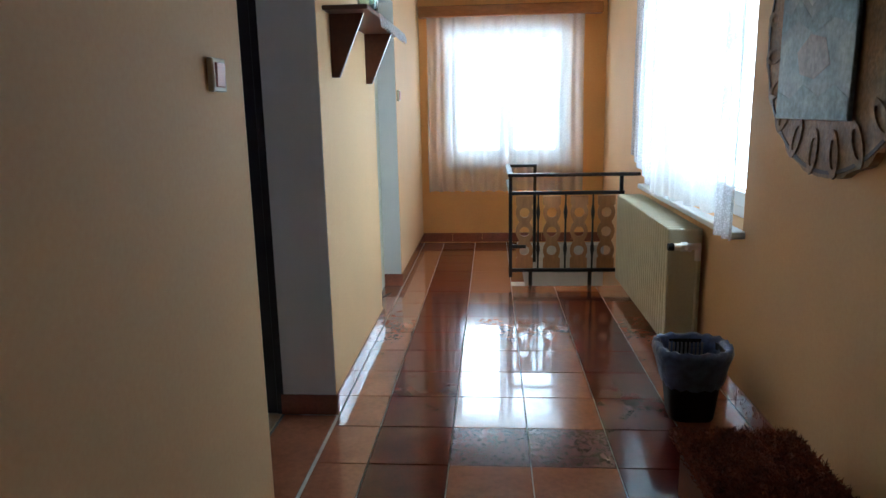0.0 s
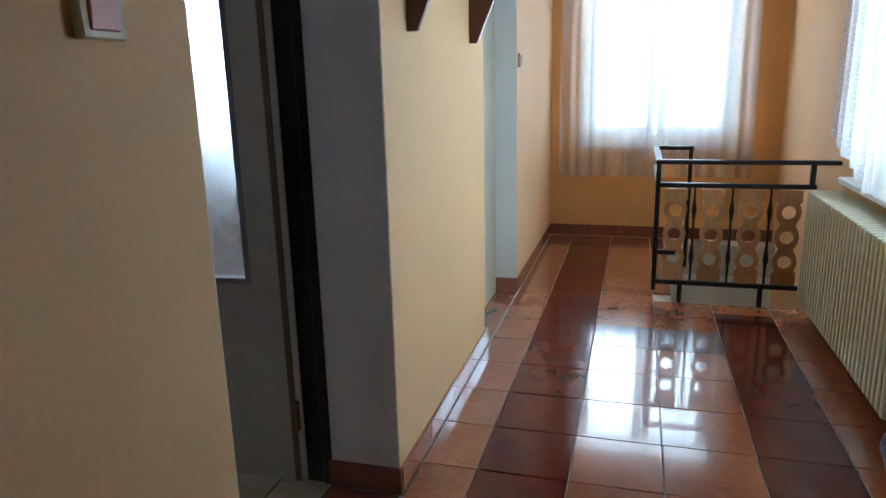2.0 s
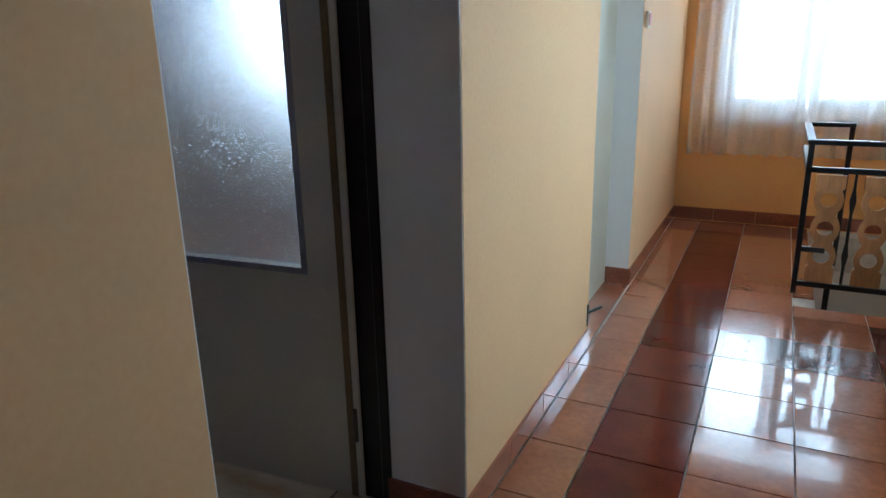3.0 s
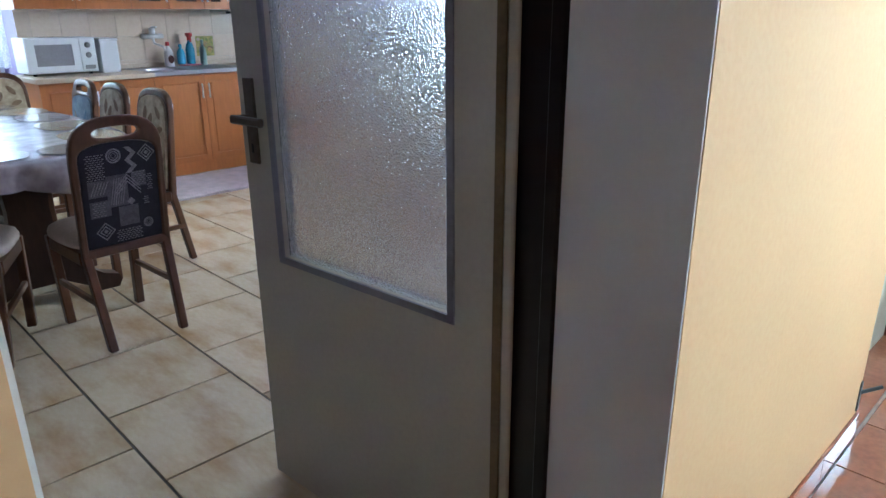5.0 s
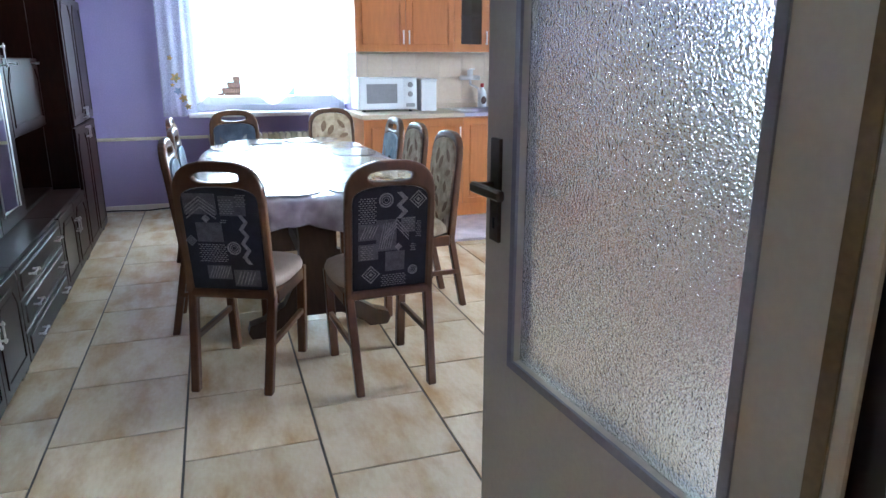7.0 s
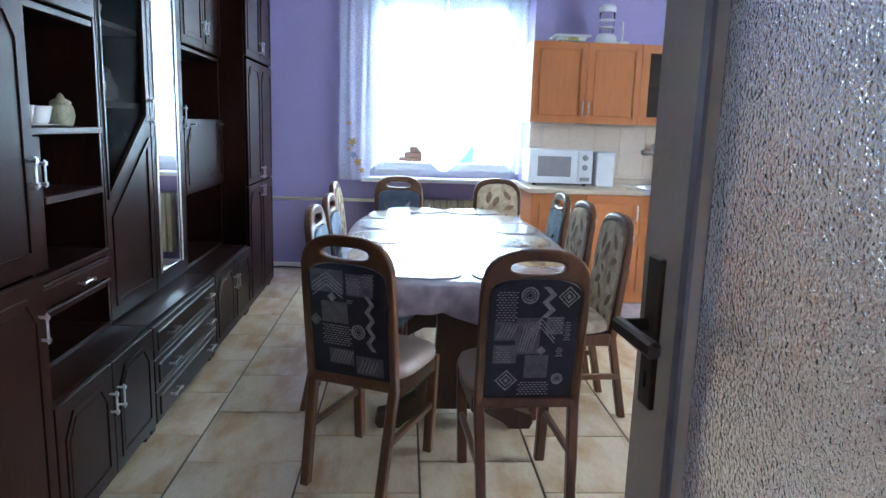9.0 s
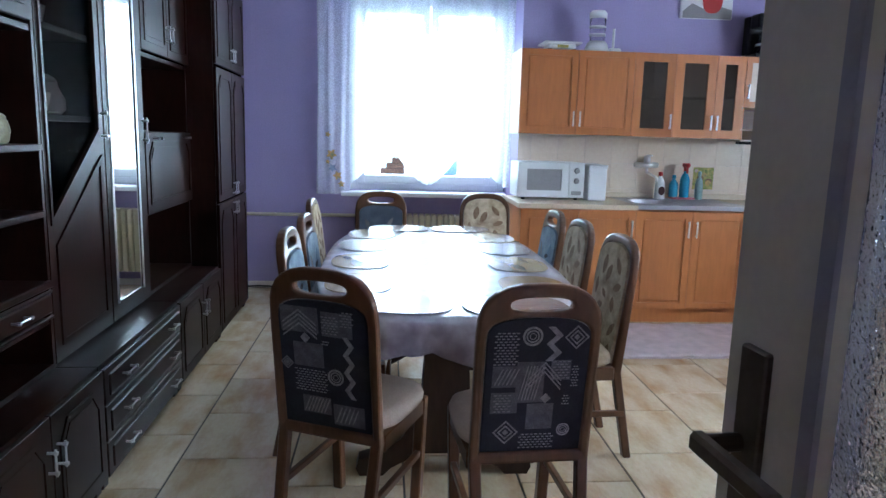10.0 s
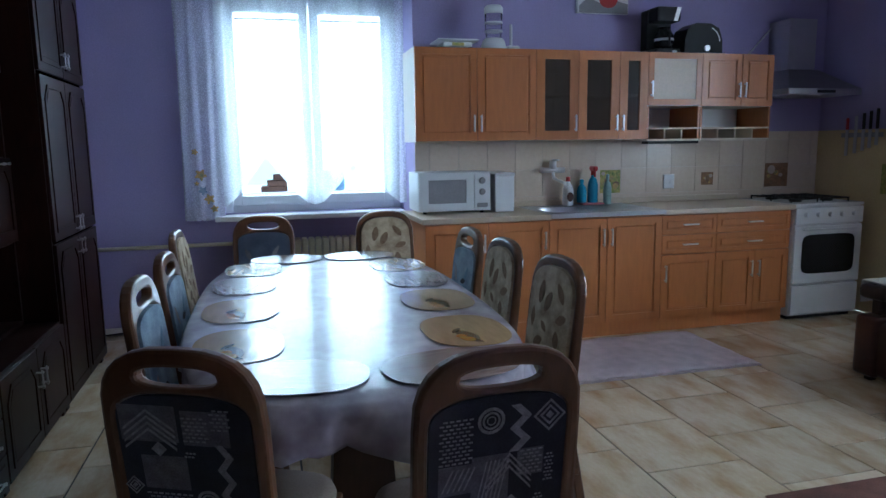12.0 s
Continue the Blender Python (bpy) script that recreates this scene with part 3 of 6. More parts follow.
def kitchen_door():
    """Leaf in local coordinates: hinge at the origin, leaf along +x, seen face towards -y."""
    ang = 180 + 4.2
    d = thing("kitchen_door", "beige grey kitchen door with patterned glass, standing open", "door", m=pose(-1.007, 2.672, 0.0, 0, 0, 0) @ pose(0, 0, 0, 0, 0, ang))
    # in this pose the seen face lies towards +y of the leaf
    w, t = 0.798, 0.04
    g0, g1, gz0, gz1 = 0.128, 0.673, 0.700, 1.86
    outer, hole = rect(0, w, 0.012, 1.985), rect(g0, g1, gz0, gz1)
    part("leaf", plate(outer, [hole], -t, at=0.0), DOORPAINT, d)
    bead = part("glazing_bead", plate(rect(g0 - 0.014, g1 + 0.014, gz0 - 0.014, gz1 + 0.014), [rect(g0 + 0.003, g1 - 0.003, gz0 + 0.003, gz1 - 0.003)], 0.006, at=-0.002), TRIMGREY, d, "grey glazing bead round the glass")
    part("glazing_bead_back", plate(rect(g0 - 0.012, g1 + 0.012, gz0 - 0.012, gz1 + 0.012), [rect(g0 + 0.001, g1 - 0.001, gz0 + 0.001, gz1 - 0.001)], -0.006, at=-t + 0.002), TRIMGREY, bead)
    p = part("glass_pane", box(g0, g1, -t / 2 - 0.003, -t / 2 + 0.003, gz0, gz1), DOORGLASS, d, "pebbled obscure glass")
    part("hinge_edge", box(-0.019, 0.001, -0.014, -0.001, 0.012, 1.985, 0.003), DOORPAINT, d)
    # Narrow strip along the hinge edge, darker and browner than the leaf.
    part("rebate_strip", box(0.0, 0.021, -0.004, 0.0022, 0.012, 1.985, 0.001), REBATE, d, "ochre brown edge strip")
    for side in (1, -1):
        y = 0.0 if side > 0 else -t
        hp = part("handle_plate", box(0.733, 0.771, y - 0.003, y + 0.006 * side + 0.001, 0.929, 1.133, 0.002), BRASS, d, "dark bronze handle plate")
        bm = cyl((0.760, y, 1.04), (0.760, y + side * 0.05, 1.04), 0.009)
        add_box(bm, 0.648, 0.770, y + side * 0.045 - 0.008, y + side * 0.045 + 0.008, 1.030, 1.050, 0.004)
        part("door_handle", bm, BRASS, hp, "dark bronze lever handle")
        part("keyhole", box(0.748, 0.756, y - 0.003, y + 0.0072 * side + 0.001, 0.955, 0.978, 0.001), BLACKPLASTIC, hp)
    part("lock_face", box(w - 0.001, w + 0.002, -0.032, -0.008, 0.86, 1.08), STEEL, d)
    for z in (0.25, 1.75):
        part("hinge", cyl((-0.006, 0.004, z - 0.05), (-0.006, 0.004, z + 0.05), 0.007), BRASS, d)
    return d


door_frame()
kitchen_door()

# ---- dining table ----
TX, TY = -4.305, 2.52


def dining_table():
    t = thing("dining_table", "long oval pedestal dining table of dark brown wood", "table", m=pose(TX, TY, 0))
    top = ellipse(0, 0, 1.075, 0.50, 64, 3.0)
    b = plate(top, [], 0.03)
    for v in b.verts:
        v.co = Vector((v.co.x, v.co.z, 0.712 + v.co.y))
    bmesh.ops.recalc_face_normals(b, faces=list(b.faces))
    part("tabletop", b, CHAIRWOOD, t)
    for x in (-0.60, 0.60):
        half = [(0.10, 0.682), (0.085, 0.46), (0.095, 0.30), (0.17, 0.15), (0.27, 0.085), (0.335, 0.065), (0.345, 0.03), (0.33, 0.0), (0.24, 0.0), (0.21, 0.03), (0.10, 0.09)]
        part("pedestal", plate(half + [(-y, z) for y, z in reversed(half)], [], 0.075, plane="yz", at=x - 0.0375), PEDESTAL, t)
        part("top_bearer", box(x - 0.04, x + 0.04, -0.34, 0.34, 0.682, 0.712, 0.004), ESPRESSO, t)
    part("stretcher", box(-0.57, 0.57, -0.02, 0.02, 0.20, 0.30, 0.006), ESPRESSO, t)
    return t


def tablecloth():
    """Oval cloth with a softly waving skirt."""
    bm = bmesh.new()
    n, rings = 160, []
    for k, (grow, z) in enumerate(((0.0, 0.0), (0.35, 0.0), (0.7, 0.0), (0.93, 0.0), (0.995, -0.003), (1.012, -0.012), (1.016, -0.035), (1.02, -0.065), (1.025, -0.095), (1.03, -0.125))):
        ring = []
        for i, (u, v) in enumerate(ellipse(0, 0, 1.09, 0.515, n, 3.0)):
            a = i / n * 2 * math.pi
            wave = max(0, -z - 0.01) * (0.30 * math.sin(13 * a + 2.3 * math.sin(3 * a)) + 0.20 * max(0.0, math.sin(29 * a + 1.7 * math.sin(5 * a))) + 0.10 * math.sin(47 * a + 2))
            drop = z - (0.018 * math.sin(6 * a) + 0.012 * math.sin(11 * a)) * (1 if k == 9 else 0)
            bump_z = 0.0012 * math.sin(14 * u * grow) * math.sin(11 * v * grow + 1) if k < 4 else 0
            ring.append(bm.verts.new((u * (grow + wave), v * (grow + wave * 1.6), 0.749 + drop + bump_z)) if k else None)
        rings.append(ring)
    c = bm.verts.new((0, 0, 0.749))
    for i in range(n):
        bm.faces.new((c, rings[1][i], rings[1][(i + 1) % n]))
    for a, b in zip(rings[1:], rings[2:]):
        for i in range(n):
            bm.faces.new((a[i], b[i], b[(i + 1) % n], a[(i + 1) % n]))
    for f in bm.faces:
        f.smooth = True
    ob = part("tablecloth", bm, TABLECLOTH)
    ob.matrix_basis = pose(TX, TY, 0)
    sol = ob.modifiers.new("thickness", "SOLIDIFY")
    sol.thickness, sol.offset = 0.003, -1
    return tagged(ob, "grey printed tablecloth under shiny clear plastic on the dining table", "tablecloth")


dining_table()
tablecloth()


def placemat(x, y, turn, material, label, rx=0.18, ry=0.13, up=0.0):
    b = plate(ellipse(0, 0, rx, ry, 40, 2.6), [], 0.0015)
    for v in b.verts:
        v.co = Vector((v.co.x, v.co.z, v.co.y))
    bmesh.ops.recalc_face_normals(b, faces=list(b.faces))
    ob = part("placemat", b, material)
    ob.matrix_basis = pose(x, y, 0.7515 + up, 0, 0, turn)
    if material is PLACEMAT:
        for nm, u, v, a, c, mt, tilt in (("leaf_print", 0.07, -0.01, 0.062, 0.026, DARKPRINT, 15), ("fruit_print", 0.105, -0.018, 0.028, 0.018, ORANGEPRINT, 30),
                                         ("fruit_print", 0.07, -0.03, 0.020, 0.016, ORANGEPRINT, 0), ("leaf_print", 0.01, -0.03, 0.030, 0.010, DARKPRINT, -35),
                                         ("leaf_print", 0.13, 0.0, 0.022, 0.008, DARKPRINT, 50)):
            b = plate(ellipse(0, 0, a, c, 16, 1.7), [], 0.0006 if mt is DARKPRINT else 0.0010)
            co, si = math.cos(radians(tilt)), math.sin(radians(tilt))
            for w in b.verts:
                w.co = Vector((u + w.co.x * co - w.co.z * si, v + w.co.x * si + w.co.z * co, w.co.y + 0.0015))
            bmesh.ops.recalc_face_normals(b, faces=list(b.faces))
            part(nm, b, mt, ob, "printed orange fruit" if mt is ORANGEPRINT else "")
    return tagged(ob, label, "placemat", "placemats on the dining table")


for x, y, turn, dark in ((-3.42, 2.33, 78, 1), (-3.40, 2.72, 100, 1), (-3.72, 2.85, 0, 0), (-4.16, 2.87, 0, 0), (-4.58, 2.88, 0, 1), (-4.96, 2.87, 0, 0),
                         (-3.75, 2.18, 0, 0), (-4.20, 2.17, 0, 0), (-4.65, 2.17, 0, 1), (-5.04, 2.20, 0, 0), (-5.29, 2.36, 85, 1), (-5.29, 2.73, 95, 1)):
    placemat(x, y, turn, SLATEMAT if dark else PLACEMAT,
             "oval dark printed placemat under clear plastic" if dark else "oval beige fruit-print placemat under clear plastic", up=0.0022 if turn > 50 else 0.0)

# ---- dining chairs ----


def lean(bm, k=0.13, z0=0.42):
    """Tilts a chair back away from the sitter, who looks towards +y."""
    for v in bm.verts:
        if v.co.z > z0:
            v.co.y -= k * (v.co.z - z0)
        else:
            v.co.y -= 0.20 * max(0, 0.40 - v.co.z)
    return bm


def arch(w, z0, z1, spring, n=14):
    """Outline with straight sides from z0 to spring and a flattened arch to z1."""
    pts = [(-w, z0), (w, z0)]
    for i in range(n + 1):
        a = math.pi * i / n
        c, s = math.cos(a), math.sin(a)
        pts.append((w * math.copysign(abs(c) ** 0.72, c), spring + (z1 - spring) * abs(s) ** 0.72))
    return pts


def dining_chair(kind, m, design="two"):
    cloth, front, label = {
        "dark": (NAVY, SEATCLOTH, "brown wooden dining chair with dark geometric patterned back"),
        "floral": (NAVY, FLORAL, "brown wooden dining chair with beige floral upholstery"),
        "navy": (NAVY, NAVYFRONT, "brown wooden dining chair with dark blue patterned upholstery"),
        "blue": (NAVY, BLUECLOTH, "brown wooden dining chair with blue grey upholstery"),
    }[kind]
    c = thing("dining_chair", label, "chair", "chairs round the dining table", m)
    YB = -0.20                      # back plane
    W = 0.179
    # arched back frame, with the handle slot and the opening for the pad
    frame_out = arch(W, 0.375, 0.926, 0.766)
    rim, top = (0.026, 0.889) if kind == "floral" else (0.030, 0.827)      # the floral ones have no handle slot
    pad_hole = arch(W - rim, 0.412, top, 0.766)
    slot = ellipse(0, 0.864, 0.088, 0.021, 22, 2.6)
    b = plate(frame_out, [pad_hole] if kind == "floral" else [pad_hole, slot], 0.034, at=YB - 0.017)
    lean(b)
    bf = part("back_frame", b, CHAIRWOOD, c)
    bev = bf.modifiers.new("rounded_edges", "BEVEL")
    bev.width, bev.segments, bev.limit_method, bev.angle_limit = 0.009, 2, "ANGLE", radians(50)
    back = part("back_pad", lean(plate(arch(W - rim - 0.001, 0.414, top - 0.002, 0.765), [], 0.016, at=YB - 0.014)), cloth, c, "dark geometric print cloth")
    fp = plate(arch(W - rim - 0.001, 0.414, top - 0.002, 0.765), [], 0.020, at=YB + 0.004)
    lean(fp)
    pad = part("front_pad", fp, front, c)
    if kind != "dark":                     # leaves and blossoms printed on the front
        rnd = random.Random(3 if kind == "floral" else 8)
        for i in range(13):
            x, z = (-0.085, 0.0, 0.085)[i % 3] + rnd.uniform(-0.03, 0.03), 0.45 + 0.03 * i + rnd.uniform(-0.012, 0.012)
            if z > top - 0.07:
                continue
            r1, r2, tilt = rnd.uniform(0.024, 0.046), rnd.uniform(0.011, 0.022), rnd.uniform(0, 3.1)
            co, si = math.cos(tilt), math.sin(tilt)
            leaf = [(x + u * co - v * si, z + u * si + v * co) for u, v in ellipse(0, 0, r1, r2, 14, 1.6)]
            part("leaf_print", lean(plate(leaf, [], 0.0010, at=YB + 0.0240)), LEAFPRINT if kind == "floral" else (GABLEBLUE, NAVY, PALEPATCH)[i % 3] if kind == "blue" else (GREYPATCH, PALEPATCH)[i % 2], pad)
    # printed motifs on the rear of the pad
    yb = YB - 0.0165

    def motif(shapes, mt, off):
        bm = bmesh.new()
        for outer, holes in shapes:
            s = plate(outer, holes, 0.0012, at=yb - off)
            me = bpy.data.meshes.new("tmp")
            s.to_mesh(me)
            s.free()
            bm.from_mesh(me)
            bpy.data.meshes.remove(me)
        lean(bm)
        return bm
    # print laid out in hundredths of the pad's width and height, from its lower left corner
    hw, zl, zh = W - rim - 0.004, 0.416, top - 0.004
    px_, pz_ = (lambda u: (u / 50 - 1) * hw), (lambda v: zl + (zh - zl) * v / 100)
    dia = lambda x, z, r: [(x - r, z), (x, z - r), (x + r, z), (x, z + r)]
    g, p = [], []

    def block(u0, u1, v0, v1):
        g.append((rect(px_(u0), px_(u1), pz_(v0), pz_(v1)), []))

    def hatch(u0, u1, v0, v1, dx=0.0135, dz=0.0085):
        x0, x1, z = px_(u0), px_(u1), pz_(v0)
        row = 0
        while z + 0.004 < pz_(v1):
            x = x0 + (dx / 2 if row % 2 else 0)
            while x + dx * 0.65 < x1:
                p.append((rect(x, x + dx * 0.65, z, z + 0.0034), []))
                x += dx
            z, row = z + dz, row + 1

    def slants(u0, u1, v0, v1, n):
        for k in range(n):
            a, e = px_(u0 + (u1 - u0) * k / n), (px_(u1) - px_(u0)) / n * 0.32
            p.append(([(a, pz_(v0)), (a + e, pz_(v0)), (a + e + 0.022, pz_(v1)), (a + 0.022, pz_(v1))], []))

    def rings(u, v, r):
        for k in (1.0, 0.66, 0.34):
            p.append((ellipse(px_(u), pz_(v), r * k, r * k, 18), [ellipse(px_(u), pz_(v), r * k * 0.78, r * k * 0.78, 18)]))

    def diamond(u, v, r):
        x, z = px_(u), pz_(v)
        if r > 0.02:
            p.append((dia(x, z, r), [dia(x, z, r * 0.84)]))
            p.append((dia(x, z, r * 0.62), [dia(x, z, r * 0.46)]))
            r *= 0.25
        p.append((dia(x, z, r), []))

    def zigzag(u, v, n, step, swing, wide):
        left = [(px_(u) + (swing if k % 2 else 0.0), pz_(v) - k * step) for k in range(n)]
        p.append((left + [(x + wide, z) for x, z in reversed(left)], []))

    def chevron(u, v, half, drop, n):
        for k in range(n):
            x, z, t = px_(u), pz_(v) - 0.014 * k, 0.006
            p.append(([(x - half, z - drop), (x, z - t), (x + half, z - drop), (x + half, z - drop + t), (x, z), (x - half, z - drop + t)], []))
    if design == "one":
        block(2, 46, 75, 95), block(15, 50, 48, 67), block(22, 55, 10, 24), block(58, 94, 3, 20), block(50, 85, 74, 93)
        chevron(24, 93, 0.058, 0.05, 4), hatch(50, 70, 76, 91), hatch(72, 87, 83, 95)
        diamond(30, 71, 0.017), hatch(49, 58, 67, 72, 0.008)
        zigzag(73, 75, 8, 0.0285, 0.021, 0.017)
        hatch(15, 54, 28, 47), rings(63, 42, 0.027), slants(23, 50, 11, 23, 7), slants(60, 84, 5, 18, 5), diamond(6, 49, 0.022)
    else:
        block(6, 30, 50, 66), block(30, 58, 38, 69), block(43, 70, 17, 37), block(64, 84, 55, 70), block(6, 33, 30, 46)
        hatch(6, 31, 67, 91), rings(43, 88, 0.029), zigzag(57, 95, 5, 0.026, 0.026, 0.021), diamond(87, 87, 0.036)
        slants(33, 52, 40, 66, 6), chevron(58, 69, 0.050, 0.062, 3), hatch(66, 84, 56, 71), hatch(85, 93, 50, 66, 0.008)
        hatch(9, 26, 31, 45), diamond(61, 41, 0.016), hatch(78, 86, 36, 44, 0.008), slants(8, 28, 52, 64, 5)
        diamond(23, 15, 0.038), hatch(37, 74, 2, 14), rings(82, 16, 0.020)
    tagged(part("grey_print", motif(g, GREYPATCH, 0.0006), GREYPATCH, back), kind="stuff")
    tagged(part("pale_print", motif(p, PALEPATCH, 0.0014), PALEPATCH, back), kind="stuff")
    # legs
    for sx in (-1, 1):
        b = bmesh.new()
        add_box(b, sx * (W - 0.034), sx * W, YB - 0.017, YB + 0.017, 0.0, 0.392, 0.004)
        for v in b.verts:
            v.co.y -= 0.20 * max(0, 0.40 - v.co.z)
            v.co.x -= sx * 0.03 * max(0, 0.40 - v.co.z)
        part("back_leg", b, CHAIRWOOD, c)
        b = bmesh.new()
        add_box(b, sx * 0.150, sx * 0.187, 0.125, 0.162, 0.0, 0.41, 0.004)
        for v in b.verts:
            v.co.x -= sx * 0.035 * max(0, 0.40 - v.co.z)
        part("front_leg", b, CHAIRWOOD, c)
        b = bmesh.new()
        add_box(b, sx * 0.155, sx * 0.175, YB - 0.05, 0.13, 0.19, 0.215, 0.003)
        part("side_stretcher", b, CHAIRWOOD, c)
        part("seat_rail", box(sx * 0.155, sx * 0.182, YB + 0.01, 0.13, 0.35, 0.405, 0.004), CHAIRWOOD, c)
    part("front_rail", box(-0.15, 0.15, 0.133, 0.157, 0.35, 0.405, 0.004), CHAIRWOOD, c)
    # rounded seat cushion
    b = bmesh.new()
    n = 36
    rings = []
    for s, z in ((0.90, 0.405), (1.0, 0.418), (1.01, 0.435), (0.97, 0.455), (0.85, 0.468), (0.5, 0.476)):
        rings.append([b.verts.new((x * s, -0.012 + y * s, z)) for x, y in ellipse(0, 0, 0.195, 0.19, n, 4.0)])
    for a, d in zip(rings, rings[1:]):
        for i in range(n):
            b.faces.new((a[i], a[(i + 1) % n], d[(i + 1) % n], d[i]))
    b.faces.new(rings[-1])
    b.faces.new(list(reversed(rings[0])))
    part("seat", b, SEATCLOTH if kind == "dark" else front, c, smooth=True)
    return c


def chair_at(x, y, face):
    """Pose from the middle of the back at the floor and the way the sitter looks (degrees from +x)."""
    a = radians(face)
    return pose(x + 0.275 * math.cos(a), y + 0.275 * math.sin(a), 0, 0, 0, face - 90)


dining_chair("dark", chair_at(-3.145, 2.086, 155.5), "one")
dining_chair("dark", chair_at(-2.965, 2.710, 183.5))
fl = dining_chair("floral", chair_at(-3.95, 3.285, 274))
copy_thing(fl, chair_at(-4.46, 3.262, 273))
copy_thing(fl, chair_at(-5.93, 2.97, 2))
copy_thing(fl, chair_at(-5.29, 1.822, 88))
bl = dining_chair("blue", chair_at(-4.88, 3.235, 272))
copy_thing(bl, chair_at(-4.00, 1.862, 86))
copy_thing(bl, chair_at(-4.52, 1.872, 87))
dining_chair("navy", chair_at(-5.93, 2.245, 0))

# ---- fitted kitchen ----


def bar_handle(u, z0, z1, x, along="z"):
    b = bmesh.new()
    if along == "z":
        for z in (z0 + 0.012, z1 - 0.012):
            add_cyl(b, (x, u, z), (x + 0.022, u, z), 0.004, seg=8)
        add_box(b, x + 0.018, x + 0.027, u - 0.006, u + 0.006, z0, z1, 0.003)
    else:
        for y in (z0 + 0.012, z1 - 0.012):
            add_cyl(b, (x, y, u), (x + 0.022, y, u), 0.004, seg=8)
        add_box(b, x + 0.018, x + 0.027, z0, z1, u - 0.006, u + 0.006, 0.003)
    return b


def panel_front(y0, y1, z0, z1, x, border=0.045, glass=False):
    """A framed cabinet front: proud frame and sunk field, thickness towards -x."""
    g = 0.002
    b = plate(rect(y0 + g, y1 - g, z0 + g, z1 - g), [rect(y0 + border, y1 - border, z0 + border, z1 - border)], 0.020, plane="yz", at=x - 0.020)
    if not glass:
        add_box(b, x - 0.018, x - 0.0075, y0 + border, y1 - border, z0 + border, z1 - border)
        add_box(b, x - 0.010, x - 0.0015, y0 + border + 0.012, y1 - border - 0.012, z0 + border + 0.012, z1 - border - 0.012, 0.005)
    return b


UF, LF = -6.12, -5.87


def wall_cabinet(y0, y1, z0, z1, fronts, label, inner=None):
    c = thing("wall_cabinet", label, "cabinet", "wall cabinets")
    x0, x1 = KB + 0.005, UF - 0.021
    for nm, *bx in (("side_panel", x0, x1, y0 + 0.002, y0 + 0.018, z0, z1), ("side_panel", x0, x1, y1 - 0.018, y1 - 0.002, z0, z1), ("bottom_panel", x0, x1, y0 + 0.018, y1 - 0.018, z0, z0 + 0.016),
               ("top_panel", x0, x1, y0 + 0.018, y1 - 0.018, z1 - 0.016, z1), ("back_panel", x0, x0 + 0.008, y0 + 0.018, y1 - 0.018, z0 + 0.016, z1 - 0.016), ("inner_shelf", x0 + 0.01, x1 - 0.02, y0 + 0.018, y1 - 0.018, (z0 + z1) / 2, (z0 + z1) / 2 + 0.014)):
        part(nm, box(*bx), BIRCH_IN if inner is None else inner, c)
    for a, d, kind, hside in fronts:
        dr = part("door", panel_front(a, d, z0, z1, UF, 0.064 if kind == "glass" else 0.045, kind != "wood"), BIRCH, c)
        if kind == "glass":
            part("glass", box(UF - 0.013, UF - 0.009, a + 0.063, d - 0.063, z0 + 0.063, z1 - 0.063), KITCHENGLASS, dr, "smoked glass pane")
        if kind == "cane":
            part("cane_panel", box(UF - 0.014, UF - 0.006, a + 0.044, d - 0.044, z0 + 0.044, z1 - 0.044), COUNTER, dr, "pale woven panel")
        hy = d - 0.024 if hside > 0 else a + 0.024
        hz = z0 + 0.06
        part("handle", bar_handle(hy, hz, hz + 0.11, UF), CHROME, dr, "curved chrome handle")
    return c


Z0, Z1 = 1.346, 1.948
wall_cabinet(3.225, 4.06, Z0, Z1, [(3.225, 3.645, "wood", 1), (3.645, 4.06, "wood", -1)], "orange brown two-door wall cabinet", BIRCH_IN)
wall_cabinet(4.06, 4.37, Z0, Z1, [(4.06, 4.37, "glass", 1)], "orange brown wall cabinet with a smoked glass door")
wall_cabinet(4.37, 4.90, Z0, Z1, [(4.37, 4.68, "glass", 1), (4.68, 4.90, "glass", -1)], "orange brown wall cabinet with two smoked glass doors")
wall_cabinet(4.90, 5.33, 1.58, Z1, [(4.90, 5.33, "cane", -1)], "small orange brown wall cabinet with a pale panel")
wall_cabinet(5.33, 5.93, 1.575, Z1, [(5.33, 5.66, "wood", 1), (5.66, 5.93, "wood", -1)], "small orange brown two-door wall cabinet")


def cubby_shelf(y0, y1, n):
    c = thing("open_shelf", "open shelf with a row of small spice compartments", "shelf", "open shelves under the wall cabinets")
    x0, x1 = KB + 0.005, UF - 0.01
    part("shelf_board", box(x0, x1, y0, y1, 1.415, 1.427, 0.001), BIRCH_IN, c)
    part("shelf_board", box(x0, x1, y0, y1, 1.334, 1.346, 0.001), BIRCH_IN, c)
    part("side_board", box(x0, x1, y0, y0 + 0.014, 1.346, 1.574, 0.001), BIRCH, c)
    part("side_board", box(x0, x1, y1 - 0.014, y1, 1.346, 1.574, 0.001), BIRCH, c)
    part("back_board", box(x0, x0 + 0.008, y0 + 0.014, y1 - 0.014, 1.346, 1.574), ENAMEL, c)
    for i in range(1, n):
        y = y0 + (y1 - y0) * i / n
        part("divider", box(x0 + 0.008, x1, y - 0.005, y + 0.005, 1.346, 1.415), BIRCH_IN, c)
    return c


cubby_shelf(4.905, 5.325, 3)
cubby_shelf(5.335, 5.925, 4)


